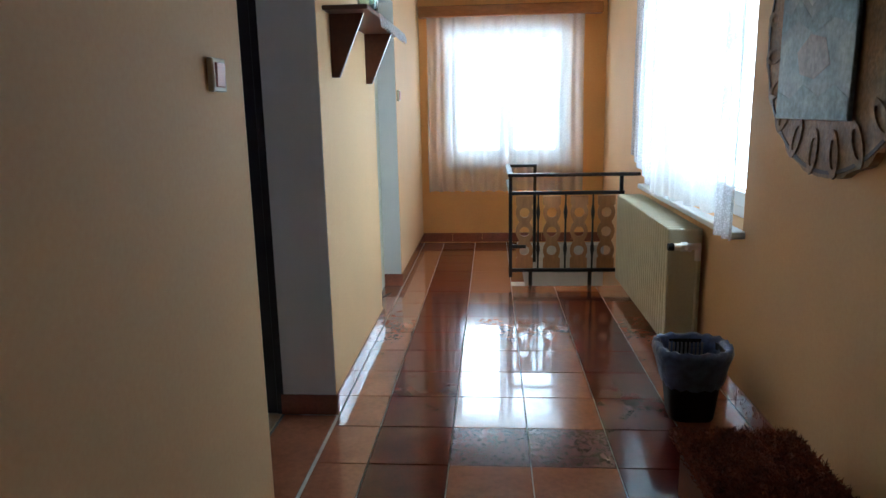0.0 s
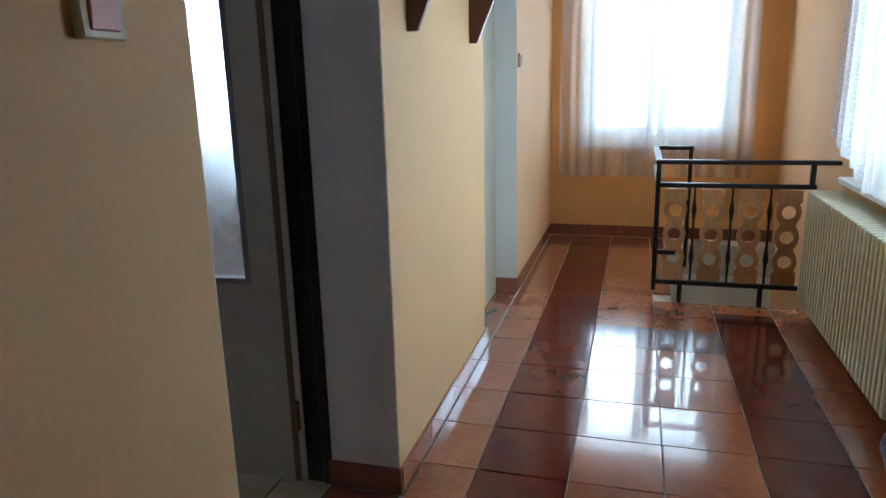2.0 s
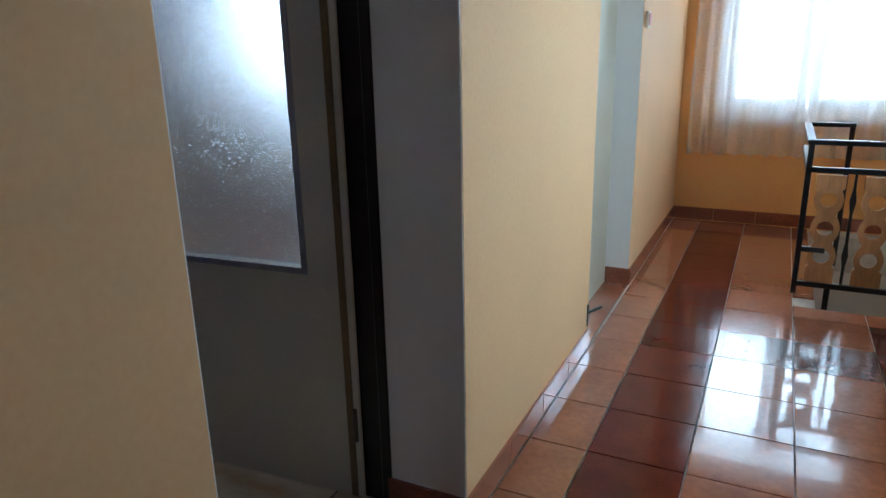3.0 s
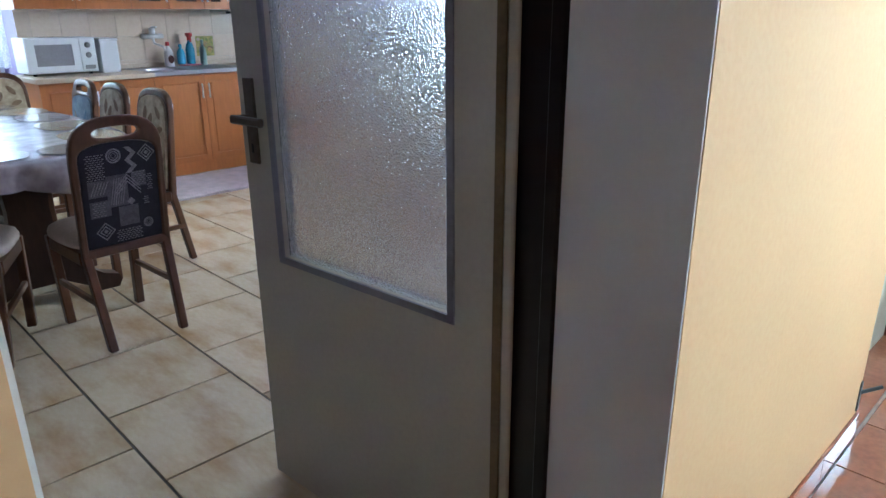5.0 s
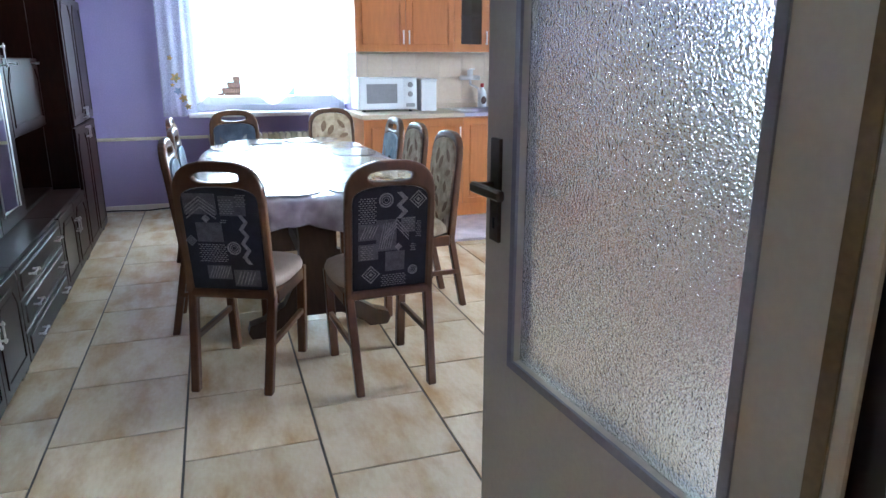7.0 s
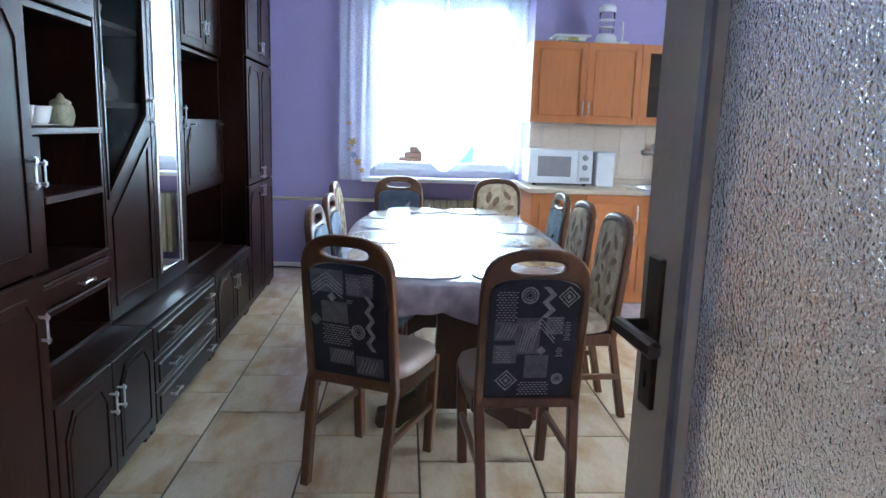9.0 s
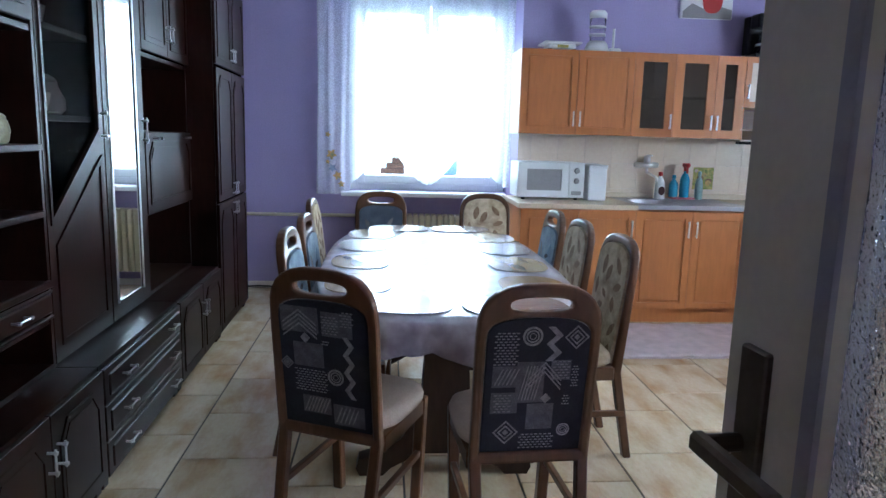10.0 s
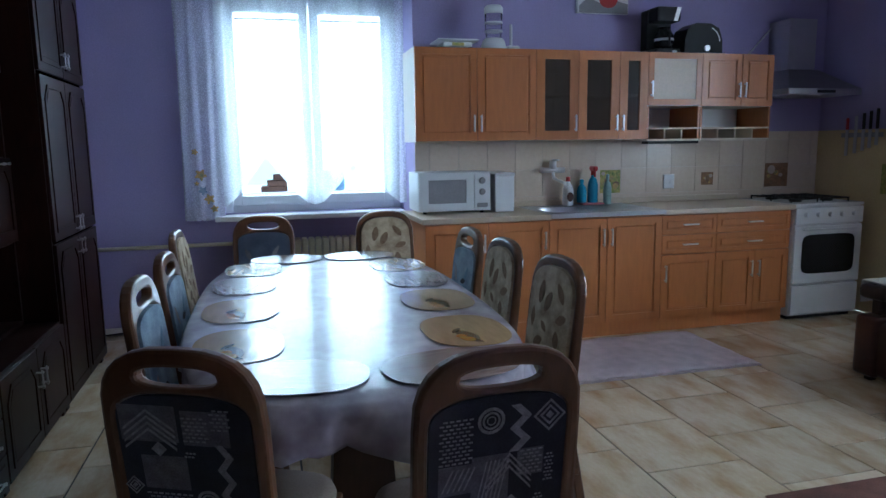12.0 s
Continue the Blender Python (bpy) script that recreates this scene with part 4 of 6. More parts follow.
def base_cabinet(y0, y1, fronts, label):
    c = thing("base_cabinet", label, "cabinet", "base cabinets under the worktop")
    part("body", box(KB + 0.03, LF - 0.021, y0 + 0.002, y1 - 0.002, 0.10, 0.83), BIRCH, c)
    for kind, a, d, z0, z1, hs in fronts:
        f = part("drawer" if kind == "drawer" else "door", panel_front(a, d, z0, z1, LF, border=0.03 if kind == "drawer" else 0.05), BIRCH, c)
        if kind == "drawer":
            m = (a + d) / 2
            part("handle", bar_handle((z0 + z1) / 2, m - 0.06, m + 0.06, LF, "y"), CHROME, f, "curved chrome handle")
        else:
            hy = d - 0.03 if hs > 0 else a + 0.03
            part("handle", bar_handle(hy, z1 - 0.19, z1 - 0.07, LF), CHROME, f, "curved chrome handle")
    return c


base_cabinet(3.22, 4.055, [("door", 3.22, 3.638, 0.105, 0.826, 1), ("door", 3.638, 4.055, 0.105, 0.826, 1)], "orange brown two-door base cabinet")
base_cabinet(4.055, 4.89, [("door", 4.055, 4.475, 0.105, 0.826, 1), ("door", 4.475, 4.89, 0.105, 0.826, -1)], "orange brown two-door sink base cabinet")
base_cabinet(4.89, 5.32, [("drawer", 4.89, 5.32, 0.69, 0.826, 0), ("drawer", 4.89, 5.32, 0.552, 0.688, 0), ("door", 4.89, 5.32, 0.105, 0.55, -1)], "orange brown base cabinet with two drawers and a door")
base_cabinet(5.32, 5.935, [("drawer", 5.32, 5.935, 0.69, 0.826, 0), ("drawer", 5.32, 5.935, 0.552, 0.688, 0), ("door", 5.32, 5.645, 0.105, 0.55, 1), ("door", 5.645, 5.935, 0.105, 0.55, -1)], "wide orange brown base cabinet with two drawers")
tagged(part("plinth", box(KB + 0.05, LF - 0.04, 3.23, 5.93, 0.0, 0.099), BIRCH), "orange brown plinth under the base cabinets", "plinth")
wt = thing("worktop", "beige speckled laminate worktop", "worktop")
part("worktop_board", box(KB, -5.845, 3.20, 4.06, 0.831, 0.866, 0.005, 2), COUNTER, wt)
part("worktop_board", box(KB, -5.845, 4.90, 5.955, 0.831, 0.866, 0.005, 2), COUNTER, wt)
part("upstand", box(KB, KB + 0.022, 3.30, 5.955, 0.8665, 0.91, 0.006), COUNTER, wt)

# ---- sink, stove, hood and kitchen small things ----


def sink():
    s = thing("sink", "stainless steel inset sink with drainer in the worktop", "sink")
    top = plate(rect(4.06, 4.90, -6.46, -5.842), [ellipse(4.27, -6.12, 0.16, 0.19, 28, 4.0)], 0.030)
    for v in top.verts:
        v.co = Vector((v.co.z, v.co.x, 0.838 + v.co.y))
    bmesh.ops.recalc_face_normals(top, faces=list(top.faces))
    part("drainer_plate", top, STEEL, s)
    b = bmesh.new()
    n = 28
    rings = []
    for k, z in ((1.0, 0.866), (0.97, 0.80), (0.88, 0.745), (0.3, 0.738)):
        rings.append([b.verts.new((-6.12 + v * k, 4.27 + u * k, z)) for u, v in ellipse(0, 0, 0.16, 0.19, n, 4.0)])
    for p, q in zip(rings, rings[1:]):
        for i in range(n):
            b.faces.new((p[i], p[(i + 1) % n], q[(i + 1) % n], q[i]))
    b.faces.new(rings[-1])
    part("bowl", b, STEEL, s, smooth=True)
    for i in range(7):
        y = 4.52 + i * 0.05
        part("drainer_rib", box(-6.36, -5.95, y, y + 0.012, 0.867, 0.871, 0.002), STEEL, s)
    return s


def tap():
    t = thing("tap", "chrome wall-mounted mixer tap above the sink", "tap")
    b = cyl((KB + 0.008, 4.26, 1.13), (KB + 0.05, 4.26, 1.13), 0.022)
    add_cyl(b, (KB + 0.008, 4.40, 1.13), (KB + 0.05, 4.40, 1.13), 0.022)
    add_cyl(b, (KB + 0.05, 4.24, 1.13), (KB + 0.05, 4.42, 1.13), 0.020)
    part("tap_body", b, CHROME, t, smooth=True)
    b = cyl((KB + 0.05, 4.33, 1.14), (KB + 0.05, 4.33, 1.20), 0.026)
    part("tap_cartridge", b, CHROME, t, smooth=True)
    part("tap_lever", box(KB + 0.05, KB + 0.15, 4.32, 4.34, 1.20, 1.212, 0.004), CHROME, t)
    b = cyl((KB + 0.05, 4.33, 1.12), (KB + 0.07, 4.33, 1.07), 0.011)
    add_cyl(b, (KB + 0.07, 4.33, 1.072), (KB + 0.26, 4.33, 1.045), 0.010)
    add_cyl(b, (KB + 0.26, 4.33, 1.05), (KB + 0.27, 4.33, 1.01), 0.010)
    part("tap_spout", b, CHROME, t, smooth=True)
    return t


def microwave():
    m = thing("microwave", "white microwave oven on the worktop", "microwave")
    x0, x1, y0, y1, z0, z1 = KB + 0.03, -6.15, 3.245, 3.745, 0.882, 1.143
    part("body", box(x0, x1, y0, y1, z0, z1, 0.008, 2), WHITEPLASTIC, m)
    dr = part("door", plate(rect(y0 + 0.006, y1 - 0.125, z0 + 0.008, z1 - 0.008), [rect(y0 + 0.065, y1 - 0.175, z0 + 0.055, z1 - 0.05)], 0.014, plane="yz", at=x1), WHITEPLASTIC, m)
    part("door_window", box(x1 + 0.002, x1 + 0.009, y0 + 0.065, y1 - 0.175, z0 + 0.055, z1 - 0.05), TRIMGREY, dr, "grey meshed window")
    part("control_panel", box(x1, x1 + 0.010, y1 - 0.118, y1 - 0.006, z0 + 0.008, z1 - 0.008, 0.003), WHITEPLASTIC, m)
    for z in (1.01, 1.085):
        part("knob", cyl((x1 + 0.010, y1 - 0.062, z), (x1 + 0.026, y1 - 0.062, z), 0.022, 0.018, 18), TRIMGREY, m)
    part("door_button", box(x1 + 0.010, x1 + 0.016, y1 - 0.10, y1 - 0.024, 0.905, 0.935, 0.004), TRIMGREY, m)
    for y in (y0 + 0.05, y1 - 0.05):
        for x in (x0 + 0.03, x1 - 0.04):
            part("foot", cyl((x, y, 0.8665), (x, y, 0.883), 0.014), BLACKPLASTIC, m)
    return m


def white_bin():
    b = box(KB + 0.05, -6.14, 3.775, 3.915, 0.8665, 1.125, 0.012, 2)
    ob = tagged(part("bread_box", b, WHITEPLASTIC), "tall white plastic storage box beside the microwave", "box")
    part("lid", box(KB + 0.045, -6.135, 3.772, 3.918, 1.108, 1.132, 0.006), WHITEPLASTIC, ob)
    return ob


def stove():
    s = thing("stove", "white free-standing gas stove with a black oven window", "stove")
    x0, x1, y0, y1 = KB + 0.03, -5.885, 5.965, 6.57
    part("body", box(x0, x1, y0, y1, 0.03, 0.845, 0.006), ENAMEL, s)
    part("hob_plate", box(x0, x1 + 0.02, y0 - 0.004, y1 + 0.004, 0.845, 0.868, 0.006, 2), ENAMEL, s)
    part("control_panel", box(x1, x1 + 0.028, y0 + 0.004, y1 - 0.004, 0.715, 0.838, 0.005), ENAMEL, s)
    for i in range(5):
        y = y0 + 0.09 + i * 0.105
        part("knob", cyl((x1 + 0.028, y, 0.785), (x1 + 0.050, y, 0.785), 0.018, 0.015, 16), WHITEPLASTIC, s)
    dr = part("oven_door", box(x1, x1 + 0.026, y0 + 0.004, y1 - 0.004, 0.275, 0.705, 0.006), ENAMEL, s)
    part("oven_window", plate(ellipse((y0 + y1) / 2, 0.495, 0.232, 0.145, 40, 7.0), [], 0.004, plane="yz", at=x1 + 0.0262), BLACKGLASS, dr, "black glass oven window")
    part("oven_handle", box(x1 + 0.026, x1 + 0.052, y0 + 0.06, y1 - 0.06, 0.672, 0.69, 0.006), ENAMEL, dr)
    part("bottom_drawer", box(x1, x1 + 0.022, y0 + 0.004, y1 - 0.004, 0.045, 0.262, 0.006), ENAMEL, s)
    for sx in (0.17, 0.42):
        for sy in (0.16, 0.44):
            part("burner", lathe([(0.045, 0), (0.045, 0.012), (0.03, 0.02), (0.0, 0.02)][:3], 18, (x0 + sx, y0 + sy, 0.868)), BLACKMETAL, s)
    for sy in (0.16, 0.44):
        b = bmesh.new()
        for o in (-0.10, 0.0, 0.10):
            add_box(b, x0 + 0.06, x0 + 0.53, y0 + sy + o - 0.004, y0 + sy + o + 0.004, 0.890, 0.900)
        for o in (0.08, 0.30, 0.51):
            add_box(b, x0 + o - 0.004, x0 + o + 0.004, y0 + sy - 0.12, y0 + sy + 0.12, 0.888, 0.897)
            for e in (-0.115, 0.115):
                add_box(b, x0 + o - 0.004, x0 + o + 0.004, y0 + sy + e - 0.004, y0 + sy + e + 0.004, 0.867, 0.89)
        part("pan_support", b, BLACKMETAL, s)
    part("base", box(x0 + 0.02, x1 - 0.03, y0 + 0.02, y1 - 0.02, 0.0, 0.03), BLACKPLASTIC, s)
    return s


def cooker_hood():
    h = thing("cooker_hood", "steel chimney cooker hood with a flared canopy above the stove", "cooker hood")
    x0, x1, y0, y1 = KB + 0.004, -6.03, 5.97, 6.66
    b = bmesh.new()
    lo = [b.verts.new(v) for v in ((x0, y0, 1.66), (x1, y0 + 0.02, 1.66), (x1, y1 - 0.02, 1.66), (x0, y1, 1.66))]
    mi = [b.verts.new(v) for v in ((x0, y0, 1.70), (x1, y0 + 0.02, 1.70), (x1, y1 - 0.02, 1.70), (x0, y1, 1.70))]
    hi = [b.verts.new(v) for v in ((x0, 6.17, 1.86), (x0 + 0.24, 6.17, 1.86), (x0 + 0.24, 6.44, 1.86), (x0, 6.44, 1.86))]
    for p, q in ((lo, mi), (mi, hi)):
        for i in range(4):
            b.faces.new((p[i], p[(i + 1) % 4], q[(i + 1) % 4], q[i]))
    b.faces.new(list(reversed(lo)))
    b.faces.new(hi)
    part("canopy", b, STEEL, h)
    part("chimney", box(x0, x0 + 0.22, 6.18, 6.43, 1.86, 2.24, 0.003), STEEL, h)
    part("light_strip", box(x1 - 0.09, x1 - 0.05, y0 + 0.15, y0 + 0.35, 1.654, 1.660), ENAMEL, h)
    part("control_strip", box(x1 - 0.001, x1 + 0.004, 6.24, 6.40, 1.668, 1.690), BLACKPLASTIC, h)
    return h


sink()
tap()
microwave()
white_bin()
stove()
cooker_hood()


def bottle(name, x, y, z, r, h, material, cap, label):
    b = lathe([(r * 0.9, 0), (r, 0.01), (r, h * 0.55), (r * 0.75, h * 0.70), (r * 0.35, h * 0.80), (r * 0.35, h * 0.86)], 20, (x, y, z))
    ob = tagged(part(name, b, material, smooth=True), label, "bottle", "bottles by the sink")
    part("cap", lathe([(r * 0.42, h * 0.85), (r * 0.42, h), (r * 0.2, h + 0.004)], 16, (x, y, z)), cap, ob)
    return ob


tray = part("soap_tray", box(-6.45, -6.36, 4.53, 4.71, 0.8705, 0.885, 0.005), PINKTRAY)
tagged(tray, "pink plastic tray behind the sink", "tray")
d1 = bottle("detergent_bottle", -6.40, 4.43, 0.8692, 0.040, 0.21, WHITEPLASTIC, RED, "white detergent bottle with a red cap")
part("bottle_label", plate(ellipse(4.43, 0.935, 0.026, 0.035, 18), [], 0.003, plane="yz", at=-6.361), LEATHER, d1)
bottle("soap_bottle", -6.42, 4.55, 0.8855, 0.036, 0.17, CYAN, CYAN, "blue soap bottle on the pink tray")
sp = bottle("spray_bottle", -6.40, 4.63, 0.8855, 0.038, 0.24, CYAN, RED, "blue spray cleaner with a red trigger head")
part("trigger_head", box(-6.435, -6.35, 4.612, 4.648, 1.12, 1.155, 0.008), RED, sp)
part("trigger", box(-6.375, -6.362, 4.622, 4.638, 1.075, 1.12, 0.003), RED, sp)
bottle("cream_bottle", -6.39, 4.745, 0.8692, 0.030, 0.22, TEALPLASTIC, TEALPLASTIC, "slim pale teal cleaner bottle")


def kitchen_scale():
    k = thing("kitchen_scale", "flat white kitchen scale on top of the wall cabinet", "scale")
    part("body", box(-6.40, -6.20, 3.44, 3.64, 1.962, 1.995, 0.012, 2), WHITEPLASTIC, k)
    part("platform", box(-6.42, -6.18, 3.40, 3.68, 1.997, 2.012, 0.006), WHITEPLASTIC, k)
    part("display", box(-6.199, -6.194, 3.50, 3.58, 1.968, 1.988), GREEN, k)
    for y in (3.45, 3.63):
        part("foot", box(-6.38, -6.22, y - 0.012, y + 0.012, 1.9485, 1.966), BLACKPLASTIC, k)
    return k


def blender_jug():
    k = thing("food_blender", "white food blender with a clear jug on the wall cabinet", "blender")
    part("base", lathe([(0.085, 0), (0.09, 0.02), (0.075, 0.07), (0.06, 0.085)], 24, (-6.30, 3.82, 1.9485)), WHITEPLASTIC, k, smooth=True)
    part("jug", lathe([(0.05, 0.0), (0.056, 0.05), (0.06, 0.16), (0.055, 0.16), (0.05, 0.05), (0.045, 0.005)], 20, (-6.30, 3.82, 2.035)), JUGPLASTIC, k, smooth=True)
    for z in (2.075, 2.13):
        part("jug_band", lathe([(0.0585, 0), (0.0615, 0.002), (0.0615, 0.010), (0.0585, 0.012)], 20, (-6.30, 3.82, z)), WHITEPLASTIC, k, smooth=True)
    part("lid", lathe([(0.064, 0), (0.064, 0.04), (0.05, 0.055)], 24, (-6.30, 3.82, 2.195)), WHITEPLASTIC, k, smooth=True)
    part("side_base", box(-6.36, -6.24, 3.90, 3.99, 1.9485, 1.985, 0.01), WHITEPLASTIC, k)
    part("stick", cyl((-6.30, 3.945, 1.985), (-6.30, 3.945, 2.13), 0.010), WHITEPLASTIC, k)
    return k


def coffee_maker():
    k = thing("coffee_maker", "black drip coffee maker on the wall cabinet", "coffee maker")
    part("base", box(-6.42, -6.20, 5.00, 5.20, 1.9485, 1.985, 0.01, 2), BLACKPLASTIC, k)
    part("tower", box(-6.42, -6.33, 5.00, 5.20, 1.985, 2.27, 0.012, 2), BLACKPLASTIC, k)
    part("filter_head", box(-6.335, -6.20, 5.005, 5.195, 2.17, 2.275, 0.02, 2), BLACKPLASTIC, k)
    jug = part("jug", lathe([(0.05, 0), (0.068, 0.03), (0.066, 0.09), (0.045, 0.13), (0.045, 0.15)], 22, (-6.262, 5.10, 1.986)), BLACKGLASS, k, smooth=True)
    part("jug_handle", box(-6.20, -6.185, 5.092, 5.108, 2.0, 2.11, 0.005), BLACKPLASTIC, jug)
    part("steel_band", plate([(5.135, 2.175), (5.165, 2.175), (5.195, 2.27), (5.160, 2.27)], [], 0.003, plane="yz", at=-6.2005), CHROME, k)
    part("jug_band", lathe([(0.0675, 0.055), (0.069, 0.058), (0.069, 0.070), (0.0675, 0.073)], 22, (-6.262, 5.10, 1.986)), CHROME, jug)
    part("switch", box(-6.2005, -6.195, 5.13, 5.165, 1.957, 1.972, 0.002), WHITEPLASTIC, k)
    return k


def toaster():
    k = thing("toaster", "black rounded toaster on the wall cabinet", "toaster")
    b = plate([(5.25, 1.965), (5.565, 1.965), (5.56, 2.06), (5.53, 2.14), (5.46, 2.172), (5.34, 2.172), (5.275, 2.13), (5.252, 2.05)], [], 0.17, plane="yz", at=-6.40)
    part("body", b, BLACKPLASTIC, k)
    part("plinth_rim", box(-6.41, -6.22, 5.245, 5.59, 1.9485, 1.968, 0.006), BLACKPLASTIC, k)
    part("dial", cyl((-6.232, 5.43, 1.995), (-6.215, 5.43, 1.995), 0.022), CHROME, k)
    arc = [(5.43 + 0.115 * math.cos(q), 2.03 + 0.12 * math.sin(q)) for q in [0.15 + 0.12 * i for i in range(10)]]
    part("steel_trim", plate(arc + [(5.43 + (y - 5.43) * 0.93, 2.03 + (z - 2.03) * 0.95) for y, z in reversed(arc)], [], 0.003, plane="yz", at=-6.2305), CHROME, k)
    return k


kitchen_scale()
blender_jug()
coffee_maker()
toaster()
tagged(part("hood_cable", cyl((KB + 0.02, 5.99, 2.0), (KB + 0.02, 6.185, 2.20), 0.006), WHITEPLASTIC), "white cable running up to the cooker hood", "cable")
tagged(part("under_cabinet_lamp", box(KB + 0.26, KB + 0.34, 4.93, 5.35, 1.312, 1.333, 0.004), BLACKPLASTIC), "slim black lamp under the open shelf", "lamp")


def socket():
    s = thing("power_socket", "white double power socket on the tiled wall", "socket")
    part("plate", box(KB + 0.008, KB + 0.020, 5.275, 5.37, 0.965, 1.075, 0.004), WHITEPLASTIC, s)
    for y in (5.30, 5.345):
        part("socket_ring", cyl((KB + 0.019, y, 1.02), (KB + 0.024, y, 1.02), 0.018, 0.018, 18), ENAMEL, s)
    return s


socket()
canvas = thing("canvas_picture", "canvas with a red flower on grey above the cabinets", "picture")
part("canvas", box(KB + 0.002, KB + 0.03, 4.515, 4.925, 2.26, 2.62, 0.003), WHITEPLASTIC, canvas)
part("dark_field", plate([(4.53, 2.262), (4.92, 2.262), (4.92, 2.33), (4.80, 2.36), (4.70, 2.33), (4.60, 2.37), (4.53, 2.31)], [], 0.002, plane="yz", at=KB + 0.030), TRIMGREY, canvas)
part("red_flower", plate(ellipse(4.76, 2.40, 0.08, 0.10, 20, 2.4), [], 0.002, plane="yz", at=KB + 0.0325), RED, canvas)

knives = thing("knife_rack", "magnetic knife strip with five knives on the wall", "knife rack")
part("magnet_bar", box(-6.24, -5.87, KN - 0.034, KN - 0.0125, 1.34, 1.375, 0.003), TRIMGREY, knives)
for i, (x, hcol) in enumerate(((-6.18, RED), (-6.10, STEEL), (-6.03, BLACKPLASTIC), (-5.97, BLACKPLASTIC), (-5.91, BLACKPLASTIC))):
    k = part("knife_blade", box(x - 0.014, x + 0.014, KN - 0.038, KN - 0.0345, 1.20 + 0.02 * i, 1.40), STEEL, knives)
    part("knife_handle", box(x - 0.012, x + 0.012, KN - 0.044, KN - 0.030, 1.40, 1.49 + 0.015 * i, 0.004), hcol, k)
rack = part("pot_holder", box(-5.86, -5.72, KN - 0.022, KN - 0.0125, 0.92, 1.14, 0.004), GREEN)
tagged(rack, "small dark green pot holder hanging on the wall", "pot holder")

rug = thing("kitchen_rug", "flat lilac cotton rug with fringes before the units", "rug")
b = bmesh.new()
nx, ny = 14, 40
vs = [[b.verts.new((-5.83 + 0.74 * i / nx, 3.55 + 1.53 * j / ny, 0.010 + 0.002 * math.sin(i * 1.7 + j * 0.6) + 0.002 * math.sin(j * 0.9))) for j in range(ny + 1)] for i in range(nx + 1)]
for i in range(nx):
    for j in range(ny):
        b.faces.new((vs[i][j], vs[i + 1][j], vs[i + 1][j + 1], vs[i][j + 1]))
r = part("rug_cloth", b, RUG, rug, smooth=True)
sol = r.modifiers.new("thickness", "SOLIDIFY")
sol.thickness, sol.offset = 0.007, -1
b = bmesh.new()
rnd = random.Random(4)
for j in range(120):
    y = 3.55 + 1.53 * (j + 0.5) / 120
    add_box(b, -5.09, -5.09 + 0.022 + 0.012 * rnd.random(), y - 0.003, y + 0.003, 0.001, 0.006)
tagged(part("fringe", b, RUG, rug), kind="stuff")
carpet = part("carpet", box(-3.76, -2.2, 4.02, 6.2, 0.001, 0.010, 0.003), BROWNRUG)
tagged(carpet, "red brown woven carpet on the kitchen floor", "carpet")


def armchair():
    a = thing("armchair", "dark red brown leather armchair with dark wooden arms", "armchair")
    x0, x1, y0, y1 = -4.76, -3.96, 5.405, 6.17
    part("seat_base", box(x0 + 0.02, x1 - 0.02, y0 + 0.02, y1, 0.04, 0.34, 0.04, 3), LEATHER, a, smooth=True)
    for x in (x0, x1 - 0.15):
        part("side_panel", box(x, x + 0.15, y0, y1, 0.03, 0.37, 0.035, 3), LEATHER, a, smooth=True)
        part("arm_post", box(x + 0.04, x + 0.10, y0 + 0.07, y0 + 0.13, 0.365, 0.46, 0.008), DARKWOOD, a)
        part("arm_post", box(x + 0.04, x + 0.10, y1 - 0.30, y1 - 0.24, 0.365, 0.46, 0.008), DARKWOOD, a)
        part("armrest", box(x - 0.01, x + 0.16, y0 + 0.02, y1 - 0.18, 0.455, 0.535, 0.035, 3), DARKWOOD, a, "dark wooden padded armrest", smooth=True)
    part("backrest", box(x0 + 0.10, x1 - 0.10, y1 - 0.22, y1, 0.30, 0.86, 0.07, 3), LEATHER, a, smooth=True)
    part("seat_cushion", box(x0 + 0.17, x1 - 0.17, y0 + 0.03, y1 - 0.20, 0.34, 0.45, 0.04, 3), LEATHER, a, smooth=True)
    for x in (x0 + 0.05, x1 - 0.09):
        for y in (y0 + 0.05, y1 - 0.09):
            part("foot", box(x, x + 0.04, y, y + 0.04, 0.0, 0.035), DARKWOOD, a)
    return a


armchair()
b = box(-4.79, -4.57, 5.47, 5.86, 0.537, 0.549, 0.005)
add_box(b, -4.792, -4.782, 5.47, 5.86, 0.42, 0.543, 0.003)
tagged(part("crochet_cover", b, PORCELAIN), "white crochet cover lying on the armrest", "cover")

# ---- kitchen window dressing, radiator and pipe ----


